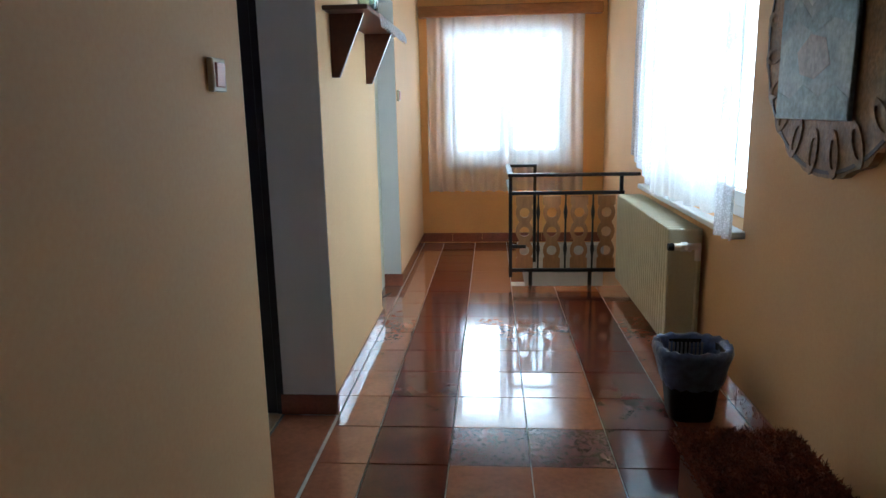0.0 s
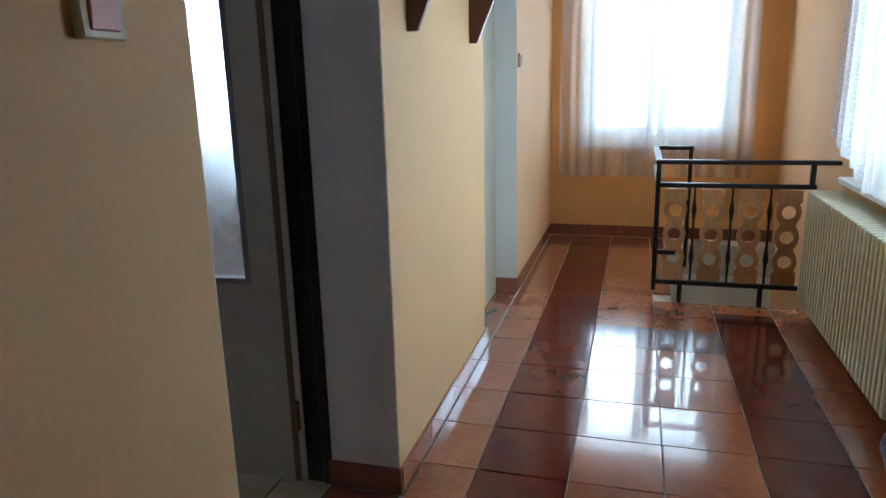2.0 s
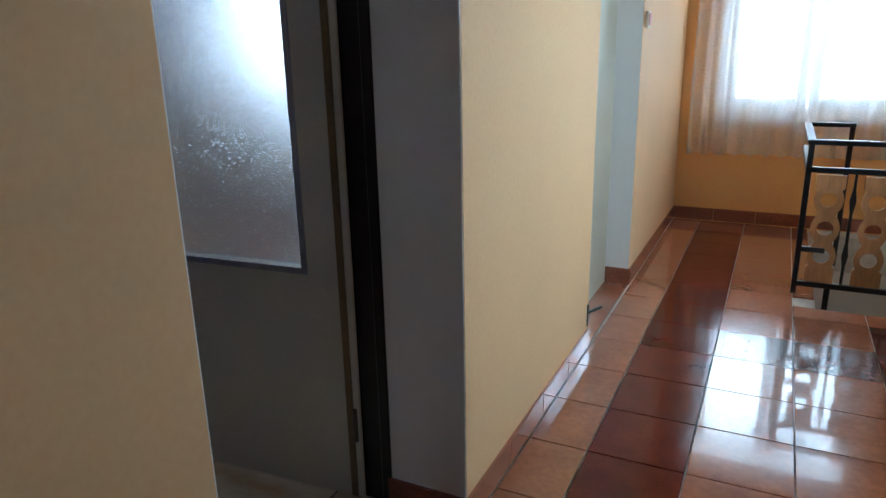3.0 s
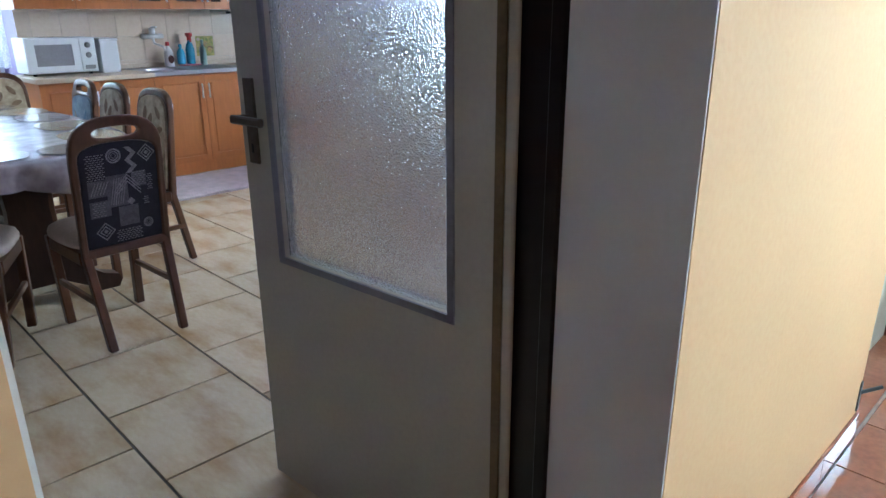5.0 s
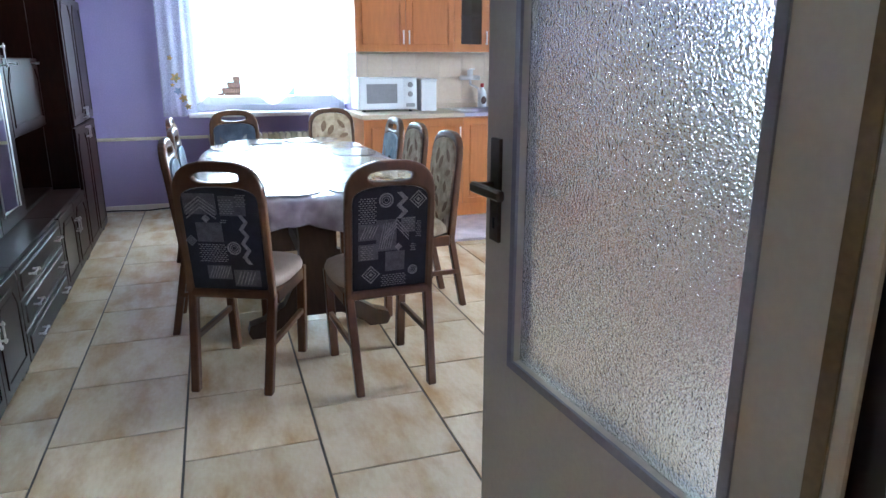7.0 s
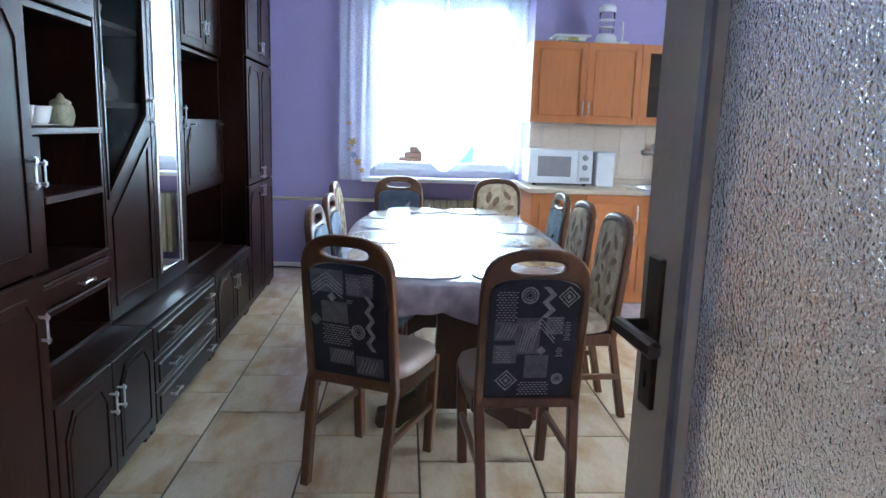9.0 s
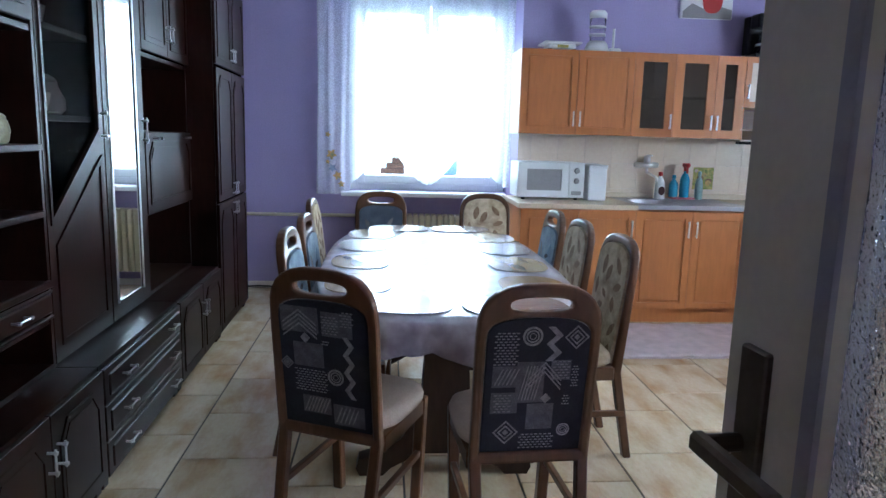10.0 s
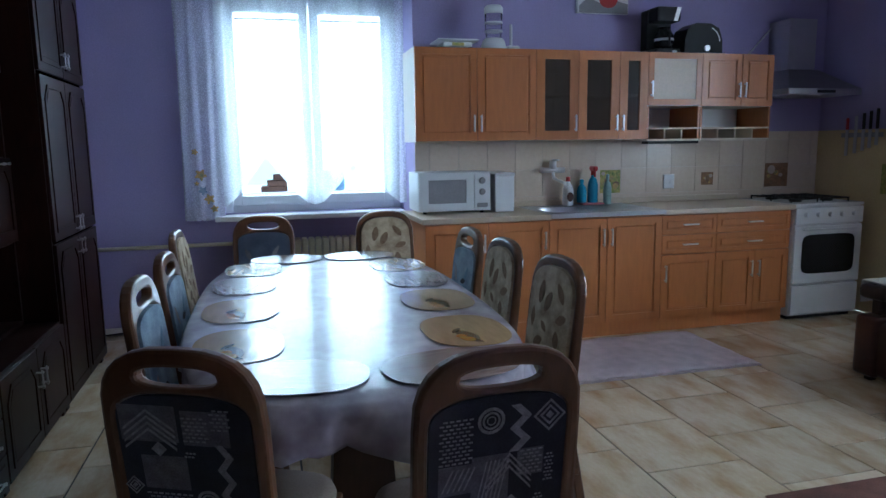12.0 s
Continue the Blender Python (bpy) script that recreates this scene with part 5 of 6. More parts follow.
def cloth(name, label, axis, at, u0, u1, ztop, zbot, material, folds, depth, category="curtain", nz=10, seed=1):
    """A hanging cloth with folds; zbot may be a function of the place along it."""
    bm = bmesh.new()
    nu = max(24, folds * 8)
    grid = []
    r = random.Random(seed)
    ph = [r.random() * 6 for _ in range(4)]
    for i in range(nu + 1):
        k = i / nu
        u = u0 + (u1 - u0) * k
        zb = zbot(k) if callable(zbot) else zbot
        col = []
        for j in range(nz + 1):
            s = j / nz
            z = ztop + (zb - ztop) * s
            o = depth * (math.sin(2 * math.pi * folds * k + ph[0]) * (0.55 + 0.45 * s) + 0.4 * math.sin(2 * math.pi * folds * 0.37 * k + ph[1] + 1.5 * s) + 0.25 * math.sin(2 * math.pi * folds * 1.7 * k + ph[2]))
            uu = u + 0.006 * math.sin(5 * s + ph[3] + 9 * k)
            col.append(bm.verts.new((uu, at + o, z) if axis == "y" else (at + o, uu, z)))
        grid.append(col)
    for a, b in zip(grid, grid[1:]):
        for j in range(nz):
            bm.faces.new((a[j], b[j], b[j + 1], a[j + 1]))
    ob = part(name, bm, material, smooth=True)
    return tagged(ob, label, category)


arch2 = lambda k: 0.90 + 0.36 * (1 - abs(math.cos(2 * math.pi * k))) ** 0.8
cloth("sheer_curtain", "white sheer curtain with an arched hem before the kitchen window", "x", KX + 0.055, 1.95, 3.29, 2.60, arch2, CURTAIN_FINE, 11, 0.012, nz=14, seed=3)
sidec = cloth("side_curtain", "white sheer side curtain with printed flowers", "x", KX + 0.10, 1.71, 1.975, 2.60, 0.815, LACE, 3, 0.016, nz=12, seed=5)
for i, (y, z, rr) in enumerate(((1.80, 1.30, 0.025), (1.83, 1.14, 0.045), (1.84, 1.03, 0.035), (1.88, 0.97, 0.04), (1.91, 0.90, 0.03), (1.80, 1.08, 0.02))):
    pet = [(y + rr * (0.75 + 0.25 * math.cos(5 * a + i)) * math.cos(a), z + rr * (0.75 + 0.25 * math.cos(5 * a + i)) * math.sin(a)) for a in [2 * math.pi * k / 20 for k in range(20)]]
    part("flower_print", plate(pet, [], 0.001, plane="yz", at=KX + 0.128), FLOWERS if i != 2 else BLUECLOTH, sidec)
cloth("side_curtain", "white sheer side curtain beside the wall cabinets", "x", KX + 0.12, 3.24, 3.42, 2.60, 0.90, LACE, 2, 0.014, nz=12, seed=8)


def radiator(name, label, m, n, pitch, h, z0, depth):
    """Column radiator along local x, with its back at y = 0 and its front at y = depth."""
    r = thing(name, label, "radiator", m=m)
    for i in range(n):
        x = i * pitch
        b = bmesh.new()
        add_box(b, x + 0.002, x + pitch - 0.006, 0.0, depth, z0, z0 + h, 0.012, 2)
        part("radiator_section", b, RADIATOR, r)
    part("top_tube", cyl((0, depth / 2, z0 + h - 0.04), (n * pitch, depth / 2, z0 + h - 0.04), 0.018), RADIATOR, r)
    part("bottom_tube", cyl((0, depth / 2, z0 + 0.04), (n * pitch, depth / 2, z0 + 0.04), 0.018), RADIATOR, r)
    for x in (pitch, (n - 2) * pitch):
        part("wall_bracket", box(x, x + 0.02, -0.038, 0.01, z0 + 0.08, z0 + 0.12), RADIATOR, r)
    return r


kr = radiator("radiator", "cream column radiator under the kitchen window", pose(KX + 0.035, 3.15, 0, 0, 0, 270), 22, 0.05, 0.52, 0.14, 0.12)
kr["group"] = "radiators"
tagged(part("heating_pipe", cyl((KX + 0.03, KS, 0.63), (KX + 0.03, 2.05, 0.632), 0.014), RADIATOR, smooth=True), "cream painted heating pipe along the lilac wall", "pipe")
b = bmesh.new()
pts = [(KX + 0.03, 1.10 + 0.1 * i, 0.012 + 0.006 * math.sin(i * 1.3)) for i in range(11)]
for p, q in zip(pts, pts[1:]):
    add_cyl(b, p, q, 0.006, seg=8)
tagged(part("cable", b, BLACKPLASTIC, smooth=True), "black cable lying along the skirting", "cable")
structure("baseboard", box(KX, KX + 0.012, KS, 3.20, 0.0, 0.055, 0.003), REVEAL, "pale skirting below the lilac window wall", "skirting")

# ---- dark wall unit ----
before_unit = set(bpy.data.objects)
BF, UFY, WB = 1.26, 1.105, 0.76          # base front, upper front, back
BT = 0.475                               # top of the base


def arched_front(x0, x1, z0, z1, y, material=None):
    """A dark cabinet door with a sunk, top-clipped field; faces +y."""
    b = box(x0 + 0.002, x1 - 0.002, y - 0.018, y, z0 + 0.002, z1 - 0.002, 0.002)
    m, w = 0.045, (x1 - x0)
    c = min(0.07, w * 0.25)
    out = [(x0 + m, z0 + m), (x1 - m, z0 + m), (x1 - m, z1 - m - c), (x1 - m - c * 0.8, z1 - m), (x0 + m + c * 0.8, z1 - m), (x0 + m, z1 - m - c)]
    k = 0.016
    inn = [(x0 + m + k, z0 + m + k), (x1 - m - k, z0 + m + k), (x1 - m - k, z1 - m - c - k * 0.4), (x1 - m - c * 0.8 - k * 0.4, z1 - m - k), (x0 + m + c * 0.8 + k * 0.4, z1 - m - k), (x0 + m + k, z1 - m - c - k * 0.4)]
    ring = plate(out, [inn], 0.007, at=y - 0.001)
    me = bpy.data.meshes.new("tmp")
    ring.to_mesh(me)
    ring.free()
    b.from_mesh(me)
    fld = plate([(x + (0.012 if x < (x0 + x1) / 2 else -0.012), z + (0.012 if z < (z0 + z1) / 2 else -0.012)) for x, z in inn], [], 0.004, at=y - 0.001)
    me2 = bpy.data.meshes.new("tmp")
    fld.to_mesh(me2)
    fld.free()
    b.from_mesh(me2)
    bpy.data.meshes.remove(me)
    bpy.data.meshes.remove(me2)
    return b


def knob_bar(x, z, y, along="z", ln=0.085):
    b = bmesh.new()
    dx, dz = (0, ln / 2) if along == "z" else (ln / 2, 0)
    for s in (-1, 1):
        add_cyl(b, (x + s * dx * 0.75, y, z + s * dz * 0.75), (x + s * dx * 0.75, y + 0.022, z + s * dz * 0.75), 0.0045, seg=8)
        add_cyl(b, (x + s * dx * 0.75, y + 0.020, z + s * dz * 0.75), (x + s * dx * 0.75, y + 0.030, z + s * dz * 0.75), 0.007, seg=8)
    add_cyl(b, (x - dx, y + 0.024, z - dz), (x + dx, y + 0.024, z + dz), 0.0036, seg=8)
    return b


def wu_door(c, x0, x1, z0, z1, y, hx=None, hz=None, along="z"):
    d = part("door", arched_front(x0, x1, z0, z1, y), ESPRESSO, c)
    if hx is not None:
        part("handle", knob_bar(hx, hz, y, along), CHROME, d, "small chrome handle")
    return d


def carcass(c, x0, x1, z0, z1, yf, shelves=(), back=True):
    t = 0.018
    part("side", box(x0, x0 + t, WB, yf, z0, z1), ESPRESSO, c)
    part("side", box(x1 - t, x1, WB, yf, z0, z1), ESPRESSO, c)
    part("top", box(x0 + t, x1 - t, WB, yf, z1 - t, z1), ESPRESSO, c)
    part("bottom", box(x0 + t, x1 - t, WB, yf, z0, z0 + t), ESPRESSO, c)
    part("back", box(x0 + t, x1 - t, WB, WB + 0.008, z0 + t, z1 - t), ESPRESSO, c)
    for z in shelves:
        part("shelf", box(x0 + t, x1 - t, WB + 0.008, yf - 0.004, z - 0.022, z, 0.002), ESPRESSO, c)


def feet(c, x0, x1):
    for x in (x0 + 0.03, x1 - 0.03):
        for y in (WB + 0.05, BF - 0.05):
            part("foot", box(x - 0.025, x + 0.025, y - 0.025, y + 0.025, 0.0, 0.04, 0.004), ESPRESSO, c)


GRP = "units of the dark wall unit"
# base units
c = thing("base_unit", "dark mahogany base unit with two arched doors", "cabinet", GRP)
carcass(c, -3.575, -2.78, 0.04, BT, BF - 0.019)
wu_door(c, -3.575, -3.178, 0.05, BT - 0.01, BF, -3.21, 0.33)
wu_door(c, -3.178, -2.78, 0.05, BT - 0.01, BF, -3.146, 0.33)
feet(c, -3.575, -2.78)
c = thing("drawer_unit", "dark mahogany base unit with three drawers", "drawers", GRP)
carcass(c, -4.54, -3.58, 0.04, BT, BF - 0.019)
for i in range(3):
    z0 = 0.05 + i * 0.138
    d = part("drawer", box(-4.535, -3.585, BF - 0.018, BF, z0, z0 + 0.134, 0.003), ESPRESSO, c)
    part("drawer_field", box(-4.50, -3.62, BF - 0.002, BF + 0.007, z0 + 0.024, z0 + 0.110, 0.006), ESPRESSO, d)
    for x in (-4.36, -3.78):
        part("handle", knob_bar(x, z0 + 0.07, BF + 0.006, "x", 0.11), CHROME, d, "small chrome handle")
feet(c, -4.54, -3.58)
c = thing("base_unit", "dark mahogany base unit with two arched doors", "cabinet", GRP)
carcass(c, -5.44, -4.545, 0.04, BT, BF - 0.019)
wu_door(c, -5.44, -4.992, 0.05, BT - 0.01, BF, -5.025, 0.33)
wu_door(c, -4.992, -4.545, 0.05, BT - 0.01, BF, -4.96, 0.33)
feet(c, -5.44, -4.545)
# tall wardrobe at the far end
c = thing("tall_cabinet", "tall dark mahogany cabinet with arched doors", "cabinet", GRP)
carcass(c, -6.33, -5.445, 0.04, 2.25, BF - 0.019)
for x0, x1, hx in ((-6.33, -5.888, -5.92), (-5.888, -5.445, -5.855)):
    wu_door(c, x0, x1, 0.05, 0.86, BF, hx, 0.80)
    wu_door(c, x0, x1, 0.87, 1.685, BF, hx, 0.93)
    wu_door(c, x0, x1, 1.70, 2.22, BF, hx, 1.79)
part("cornice", box(-6.345, -5.43, WB, BF + 0.03, 2.25, 2.29, 0.008), ESPRESSO, c)
feet(c, -6.33, -5.445)
# near tall cabinet
c = thing("tall_cabinet", "tall dark mahogany cabinet with panelled doors", "cabinet", GRP)
carcass(c, -2.775, -1.98, 0.04, 2.25, BF - 0.019)
for x0, x1, hx in ((-2.775, -2.378, -2.73), (-2.378, -1.98, -2.02)):
    wu_door(c, x0, x1, 0.05, 0.86, BF, hx, 0.72)
    wu_door(c, x0, x1, 0.87, 1.60, BF, hx, 1.14)
    wu_door(c, x0, x1, 1.61, 2.22, BF, hx, 1.75)
part("cornice", box(-2.79, -1.965, WB, BF + 0.03, 2.25, 2.29, 0.008), ESPRESSO, c)
feet(c, -2.775, -1.98)
# shelf tower with open niches
c = thing("open_cabinet", "dark mahogany open shelf cabinet with a drawer", "cabinet", GRP)
carcass(c, -3.575, -2.785, BT + 0.002, 2.20, UFY, (0.66, 0.79, 1.03, 1.25, 1.63))
d = part("drawer", box(-3.555, -2.80, UFY - 0.02, UFY + 0.014, 0.678, 0.750, 0.008), ESPRESSO, c)
part("drawer_moulding", box(-3.545, -2.81, UFY + 0.010, UFY + 0.022, 0.664, 0.677, 0.005), ESPRESSO, d)
part("drawer_moulding", box(-3.545, -2.81, UFY + 0.010, UFY + 0.022, 0.751, 0.764, 0.005), ESPRESSO, d)
part("handle", knob_bar(-3.32, 0.715, UFY + 0.012, "x", 0.10), CHROME, d, "small chrome handle")
wu_door(c, -3.565, -3.18, 1.64, 2.18, UFY + 0.002, -3.215, 1.72)
wu_door(c, -3.18, -2.79, 1.64, 2.18, UFY + 0.002, -3.145, 1.72)
wu_door(c, -3.115, -2.80, 0.80, 1.225, UFY + 0.004, -3.085, 1.11)
part("shelf_edge", box(-3.557, -2.80, UFY - 0.004, UFY + 0.012, 1.228, 1.252, 0.003), ESPRESSO, c)
part("shelf_edge", box(-3.557, -3.117, UFY - 0.004, UFY + 0.008, 1.008, 1.031, 0.003), ESPRESSO, c)
part("shelf_edge", box(-3.557, -2.80, UFY - 0.004, UFY + 0.018, 0.768, 0.793, 0.004), ESPRESSO, c)
# glazed cabinet with the slanting panel
c = thing("display_cabinet", "dark mahogany display cabinet with a slanting glazed door", "cabinet", GRP)
carcass(c, -4.108, -3.578, BT + 0.002, 2.20, UFY - 0.022, (1.35, 1.66))
GL = [(-4.045, 1.30), (-3.618, 1.00), (-3.618, 2.13), (-4.045, 2.13)]
d = part("door", plate(rect(-4.104, -3.582, BT + 0.012, 2.18), [GL], 0.02, at=UFY - 0.02), ESPRESSO, c)
part("glass", plate(GL, [], 0.004, at=UFY - 0.012), SMOKEGLASS, d, "clear glass pane")
part("glass_moulding", plate([(-4.060, 1.292), (-3.603, 0.972), (-3.603, 2.145), (-4.060, 2.145)], [GL], 0.007, at=UFY - 0.001), ESPRESSO, d)
part("panel_moulding", plate([(-4.06, 0.54), (-3.63, 0.54), (-3.63, 0.90), (-4.06, 1.20)], [[(-4.04, 0.56), (-3.65, 0.56), (-3.65, 0.888), (-4.04, 1.160)]], 0.008, at=UFY - 0.001), ESPRESSO, d)
part("handle", knob_bar(-4.082, 1.32, UFY, "z", 0.12), CHROME, d, "small chrome handle")
# mirror cabinet
c = thing("mirror_cabinet", "narrow dark cabinet with a full-height mirror door", "cabinet", GRP)
carcass(c, -4.605, -4.112, BT + 0.002, 2.20, UFY - 0.022)
d = part("door", plate(rect(-4.60, -4.116, BT + 0.012, 2.18), [rect(-4.490, -4.180, 0.56, 2.12)], 0.02, at=UFY - 0.02), ESPRESSO, c)
mb = box(-4.491, -4.179, UFY - 0.016, UFY - 0.008, 0.56, 2.12)
bmesh.ops.rotate(mb, cent=(-4.335, UFY - 0.012, 1.3), matrix=Matrix.Rotation(radians(-2.2), 3, "Z"), verts=list(mb.verts))
part("mirror", mb, MIRROR, d, "tall mirror")
for x0, x1 in ((-4.503, -4.491), (-4.179, -4.167)):
    part("mirror_bead", box(x0, x1, UFY - 0.002, UFY + 0.007, 0.555, 2.125, 0.003), CHROME, d, "slim polished mirror bead")
part("handle", knob_bar(-4.575, 1.30, UFY, "z", 0.12), CHROME, d, "small chrome handle")
# bar cabinet with the drop front
c = thing("bar_cabinet", "dark mahogany cabinet with a drop-front bar and open niches", "cabinet", GRP)
carcass(c, -5.44, -4.61, BT + 0.002, 2.20, UFY - 0.02, (0.90, 1.292, 1.675))
wu_door(c, -5.03, -4.615, 1.68, 2.18, UFY, -5.0, 1.80)
wu_door(c, -5.435, -5.03, 1.68, 2.18, UFY, -5.065, 1.80)
d = part("drop_front", arched_front(-5.43, -4.615, 0.89, 1.29, UFY), ESPRESSO, c)
for x in (-5.30, -4.76):
    part("handle", knob_bar(x, 1.262, UFY, "x", 0.09), CHROME, d, "small chrome handle")


def cup(x, y, z, s=1.0, saucer=True):
    k = tagged(part("cup", lathe([(0.022 * s, 0), (0.03 * s, 0.008), (0.042 * s, 0.06 * s), (0.039 * s, 0.06 * s), (0.027 * s, 0.012)], 20, (x, y, z + (0.008 if saucer else 0))), PORCELAIN, smooth=True),
               "white porcelain cup standing in the wall unit", "cup", "cups in the wall unit")
    b = bmesh.new()
    pts = [(x - 0.04 * s - 0.022 * s * math.sin(a), y + 0.0, z + 0.034 * s + 0.020 * s * math.cos(a)) for a in [math.pi * i / 6 for i in range(7)]]
    for p, q in zip(pts, pts[1:]):
        add_cyl(b, p, q, 0.004, seg=6)
    part("cup_handle", b, PORCELAIN, k)
    if saucer:
        part("saucer", lathe([(0.03, 0.001), (0.062 * s, 0.007), (0.062 * s, 0.009), (0.03, 0.005)], 24, (x, y, z)), PORCELAIN, k)
    return k


cup(-3.28, 1.03, 1.2505, 1.0)
cup(-3.15, 1.04, 1.2505, 1.0)
cup(-4.74, 1.02, 1.2925, 1.0)
cup(-4.80, 1.00, 1.2925, 1.0)
cup(-3.79, 1.00, 1.3505, 1.15)
cup(-3.84, 0.98, 1.6605, 1.1)
jar = tagged(part("lidded_jar", lathe([(0.033, 0), (0.040, 0.008), (0.046, 0.042), (0.040, 0.070), (0.033, 0.08)], 24, (-3.50, 1.0, 1.2505)), JARCERAMIC, smooth=True), "beige green ceramic lidded jar in the open cabinet", "jar")
part("lid", lathe([(0.037, 0.08), (0.033, 0.09), (0.014, 0.10), (0.009, 0.112), (0.003, 0.118)], 24, (-3.50, 1.0, 1.2505)), JARCERAMIC, jar, smooth=True)
pot = tagged(part("coffee_pot", lathe([(0.04, 0), (0.06, 0.02), (0.06, 0.06), (0.04, 0.10), (0.035, 0.12)], 22, (-3.92, 0.98, 1.3505)), TRIMGREY, smooth=True), "grey ceramic pot behind glass in the display cabinet", "pot")
part("lid", lathe([(0.038, 0.12), (0.03, 0.135), (0.008, 0.15)], 20, (-3.92, 0.98, 1.3505)), TRIMGREY, pot, smooth=True)
vase = tagged(part("figurine_vase", lathe([(0.03, 0), (0.035, 0.02), (0.022, 0.07), (0.032, 0.12), (0.026, 0.16), (0.03, 0.17)], 20, (-3.17, 1.04, 1.0305)), PORCELAIN, smooth=True), "small white and red patterned vase in the open cabinet", "vase")
part("red_band", lathe([(0.0365, 0.018), (0.0315, 0.045)], 20, (-3.17, 1.04, 1.0305)), RED, vase)

# the whole unit stands one degree out of line with the wall
for ob in bpy.data.objects:
    if ob not in before_unit and ob.parent is None:
        ob.matrix_basis = pose(-6.3, 1.245, 0, 0, 0, 0.95) @ pose(6.3, -1.26, 0) @ ob.matrix_basis

# ---- hallway things ----


def railing():
    r = thing("stair_railing", "black metal stair railing with carved wooden boards", "railing")
    x0, x1, y = 0.137, 1.055, 4.904
    s = 0.013

    def bar(nm, a, b):
        p, q = Vector(a), Vector(b)
        lo = [min(p[i], q[i]) - s for i in range(3)]
        hi = [max(p[i], q[i]) + s for i in range(3)]
        return part(nm, box(lo[0], hi[0], lo[1], hi[1], lo[2], hi[2], 0.003), BLACKMETAL, r)
    bar("post", (x0, y, 0.072), (x0, y, 0.80))
    bar("post", (x1 - 0.13, y, 0.69), (x1 - 0.13, y, 0.80))
    part("handrail", box(x0 - 0.018, x1, y - 0.018, y + 0.018, 0.80, 0.824, 0.004), BLACKMETAL, r)
    bar("rail", (x0, y, 0.682), (x1 - 0.12, y, 0.682))
    bar("rail", (x0, y, 0.112), (x1, y, 0.112))
    y2 = 5.70
    part("handrail", box(x0 - 0.018, x0 + 0.018, y + 0.018, y2, 0.80, 0.824, 0.004), BLACKMETAL, r)
    part("handrail", box(x0 - 0.018, x0 + 0.24, y2, y2 + 0.036, 0.80, 0.824, 0.004), BLACKMETAL, r)
    bar("post", (x0 + 0.225, y2 + 0.018, 0.0), (x0 + 0.225, y2 + 0.018, 0.80))
    bar("rail", (x0, y, 0.682), (x0, y2, 0.682))
    bar("rail", (x0, y, 0.29), (x0 + 0.10, y, 0.29))
    for px_, py in ((0.285, 4.93), (0.72, 4.93)):
        bar("stub_post", (px_, py, -0.10), (px_, py, 0.10))
    # carved boards with three round holes each
    for cx in (0.238, 0.436, 0.632, 0.825):
        w = 0.062
        lobes = [0.26, 0.40, 0.54]
        zs = [0.128 + i * (0.66 - 0.128) / 44 for i in range(45)]

        def half(z):
            k = min(abs(z - l) for l in lobes)
            if 0.21 < z < 0.59:
                return 0.034 + 0.028 * max(0.0, math.cos(min(1.0, k / 0.07) * math.pi / 2)) ** 0.8
            return w
        rgt = [(cx + half(z), z) for z in zs]
        lft = [(cx - half(z), z) for z in reversed(zs)]
        part("carved_board", plate(rgt + lft, [ellipse(cx, l, 0.036, 0.036, 20) for l in lobes], 0.014, at=y - 0.007), SLATWOOD, r, "light brown carved board with three round holes")
    for cx in (0.337, 0.534, 0.729):
        b = plate([(cx - 0.006, 0.124), (cx + 0.006, 0.124), (cx + 0.007, 0.22), (cx + 0.014, 0.27), (cx + 0.007, 0.33), (cx + 0.006, 0.48), (cx + 0.014, 0.54), (cx + 0.006, 0.60), (cx + 0.005, 0.672),
                   (cx - 0.005, 0.672), (cx - 0.006, 0.60), (cx - 0.014, 0.54), (cx - 0.006, 0.48), (cx - 0.007, 0.33), (cx - 0.014, 0.27), (cx - 0.007, 0.22)], [], 0.012, at=y - 0.006)
        part("baluster", b, BLACKMETAL, r)
    return r


railing()


def stairs():
    s = thing("staircase", "terracotta tiled stairs going down the stairwell", "stairs")
    for i in range(9):
        y1 = SY1 - i * 0.17
        part("step", box(ST0 + 0.001, XE - 0.001, max(SY0, y1 - 0.17), y1, -2.4, -0.75 - i * 0.18), REVEAL, s)
    return s


stairs()
hr = radiator("radiator", "cream column radiator under the hallway window", pose(XE - 0.012, 3.385, 0, 0, 0, 90), 28, 0.05, 0.60, 0.085, 0.172)
hr["group"] = "radiators"
v = part("radiator_valve", cyl((-0.035, 0.09, 0.60), (-0.10, 0.09, 0.60), 0.012), CHROME, hr)
part("valve_knob", cyl((-0.03, 0.150, 0.60), (-0.03, 0.178, 0.60), 0.021, 0.018), BLACKPLASTIC, v)
part("valve_elbow", cyl((-0.03, 0.03, 0.60), (-0.03, 0.03, 0.53), 0.016), CHROME, v)
part("valve_nut", cyl((-0.03, 0.085, 0.60), (-0.03, 0.115, 0.60), 0.024, seg=6), CHROME, v)
part("valve_body", cyl((-0.03, 0.02, 0.60), (-0.03, 0.15, 0.60), 0.018), CHROME, v)
part("radiator_pipe", cyl((-0.03, 0.03, 0.05), (-0.03, 0.03, 0.60), 0.009), RADIATOR, hr)
part("return_pipe", cyl((-0.03, 0.03, 0.05), (0.02, 0.06, 0.12), 0.009), RADIATOR, hr)
part("floor_pipe", cyl((-0.03, 0.03, -0.004), (-0.03, 0.03, 0.06), 0.009), RADIATOR, hr)


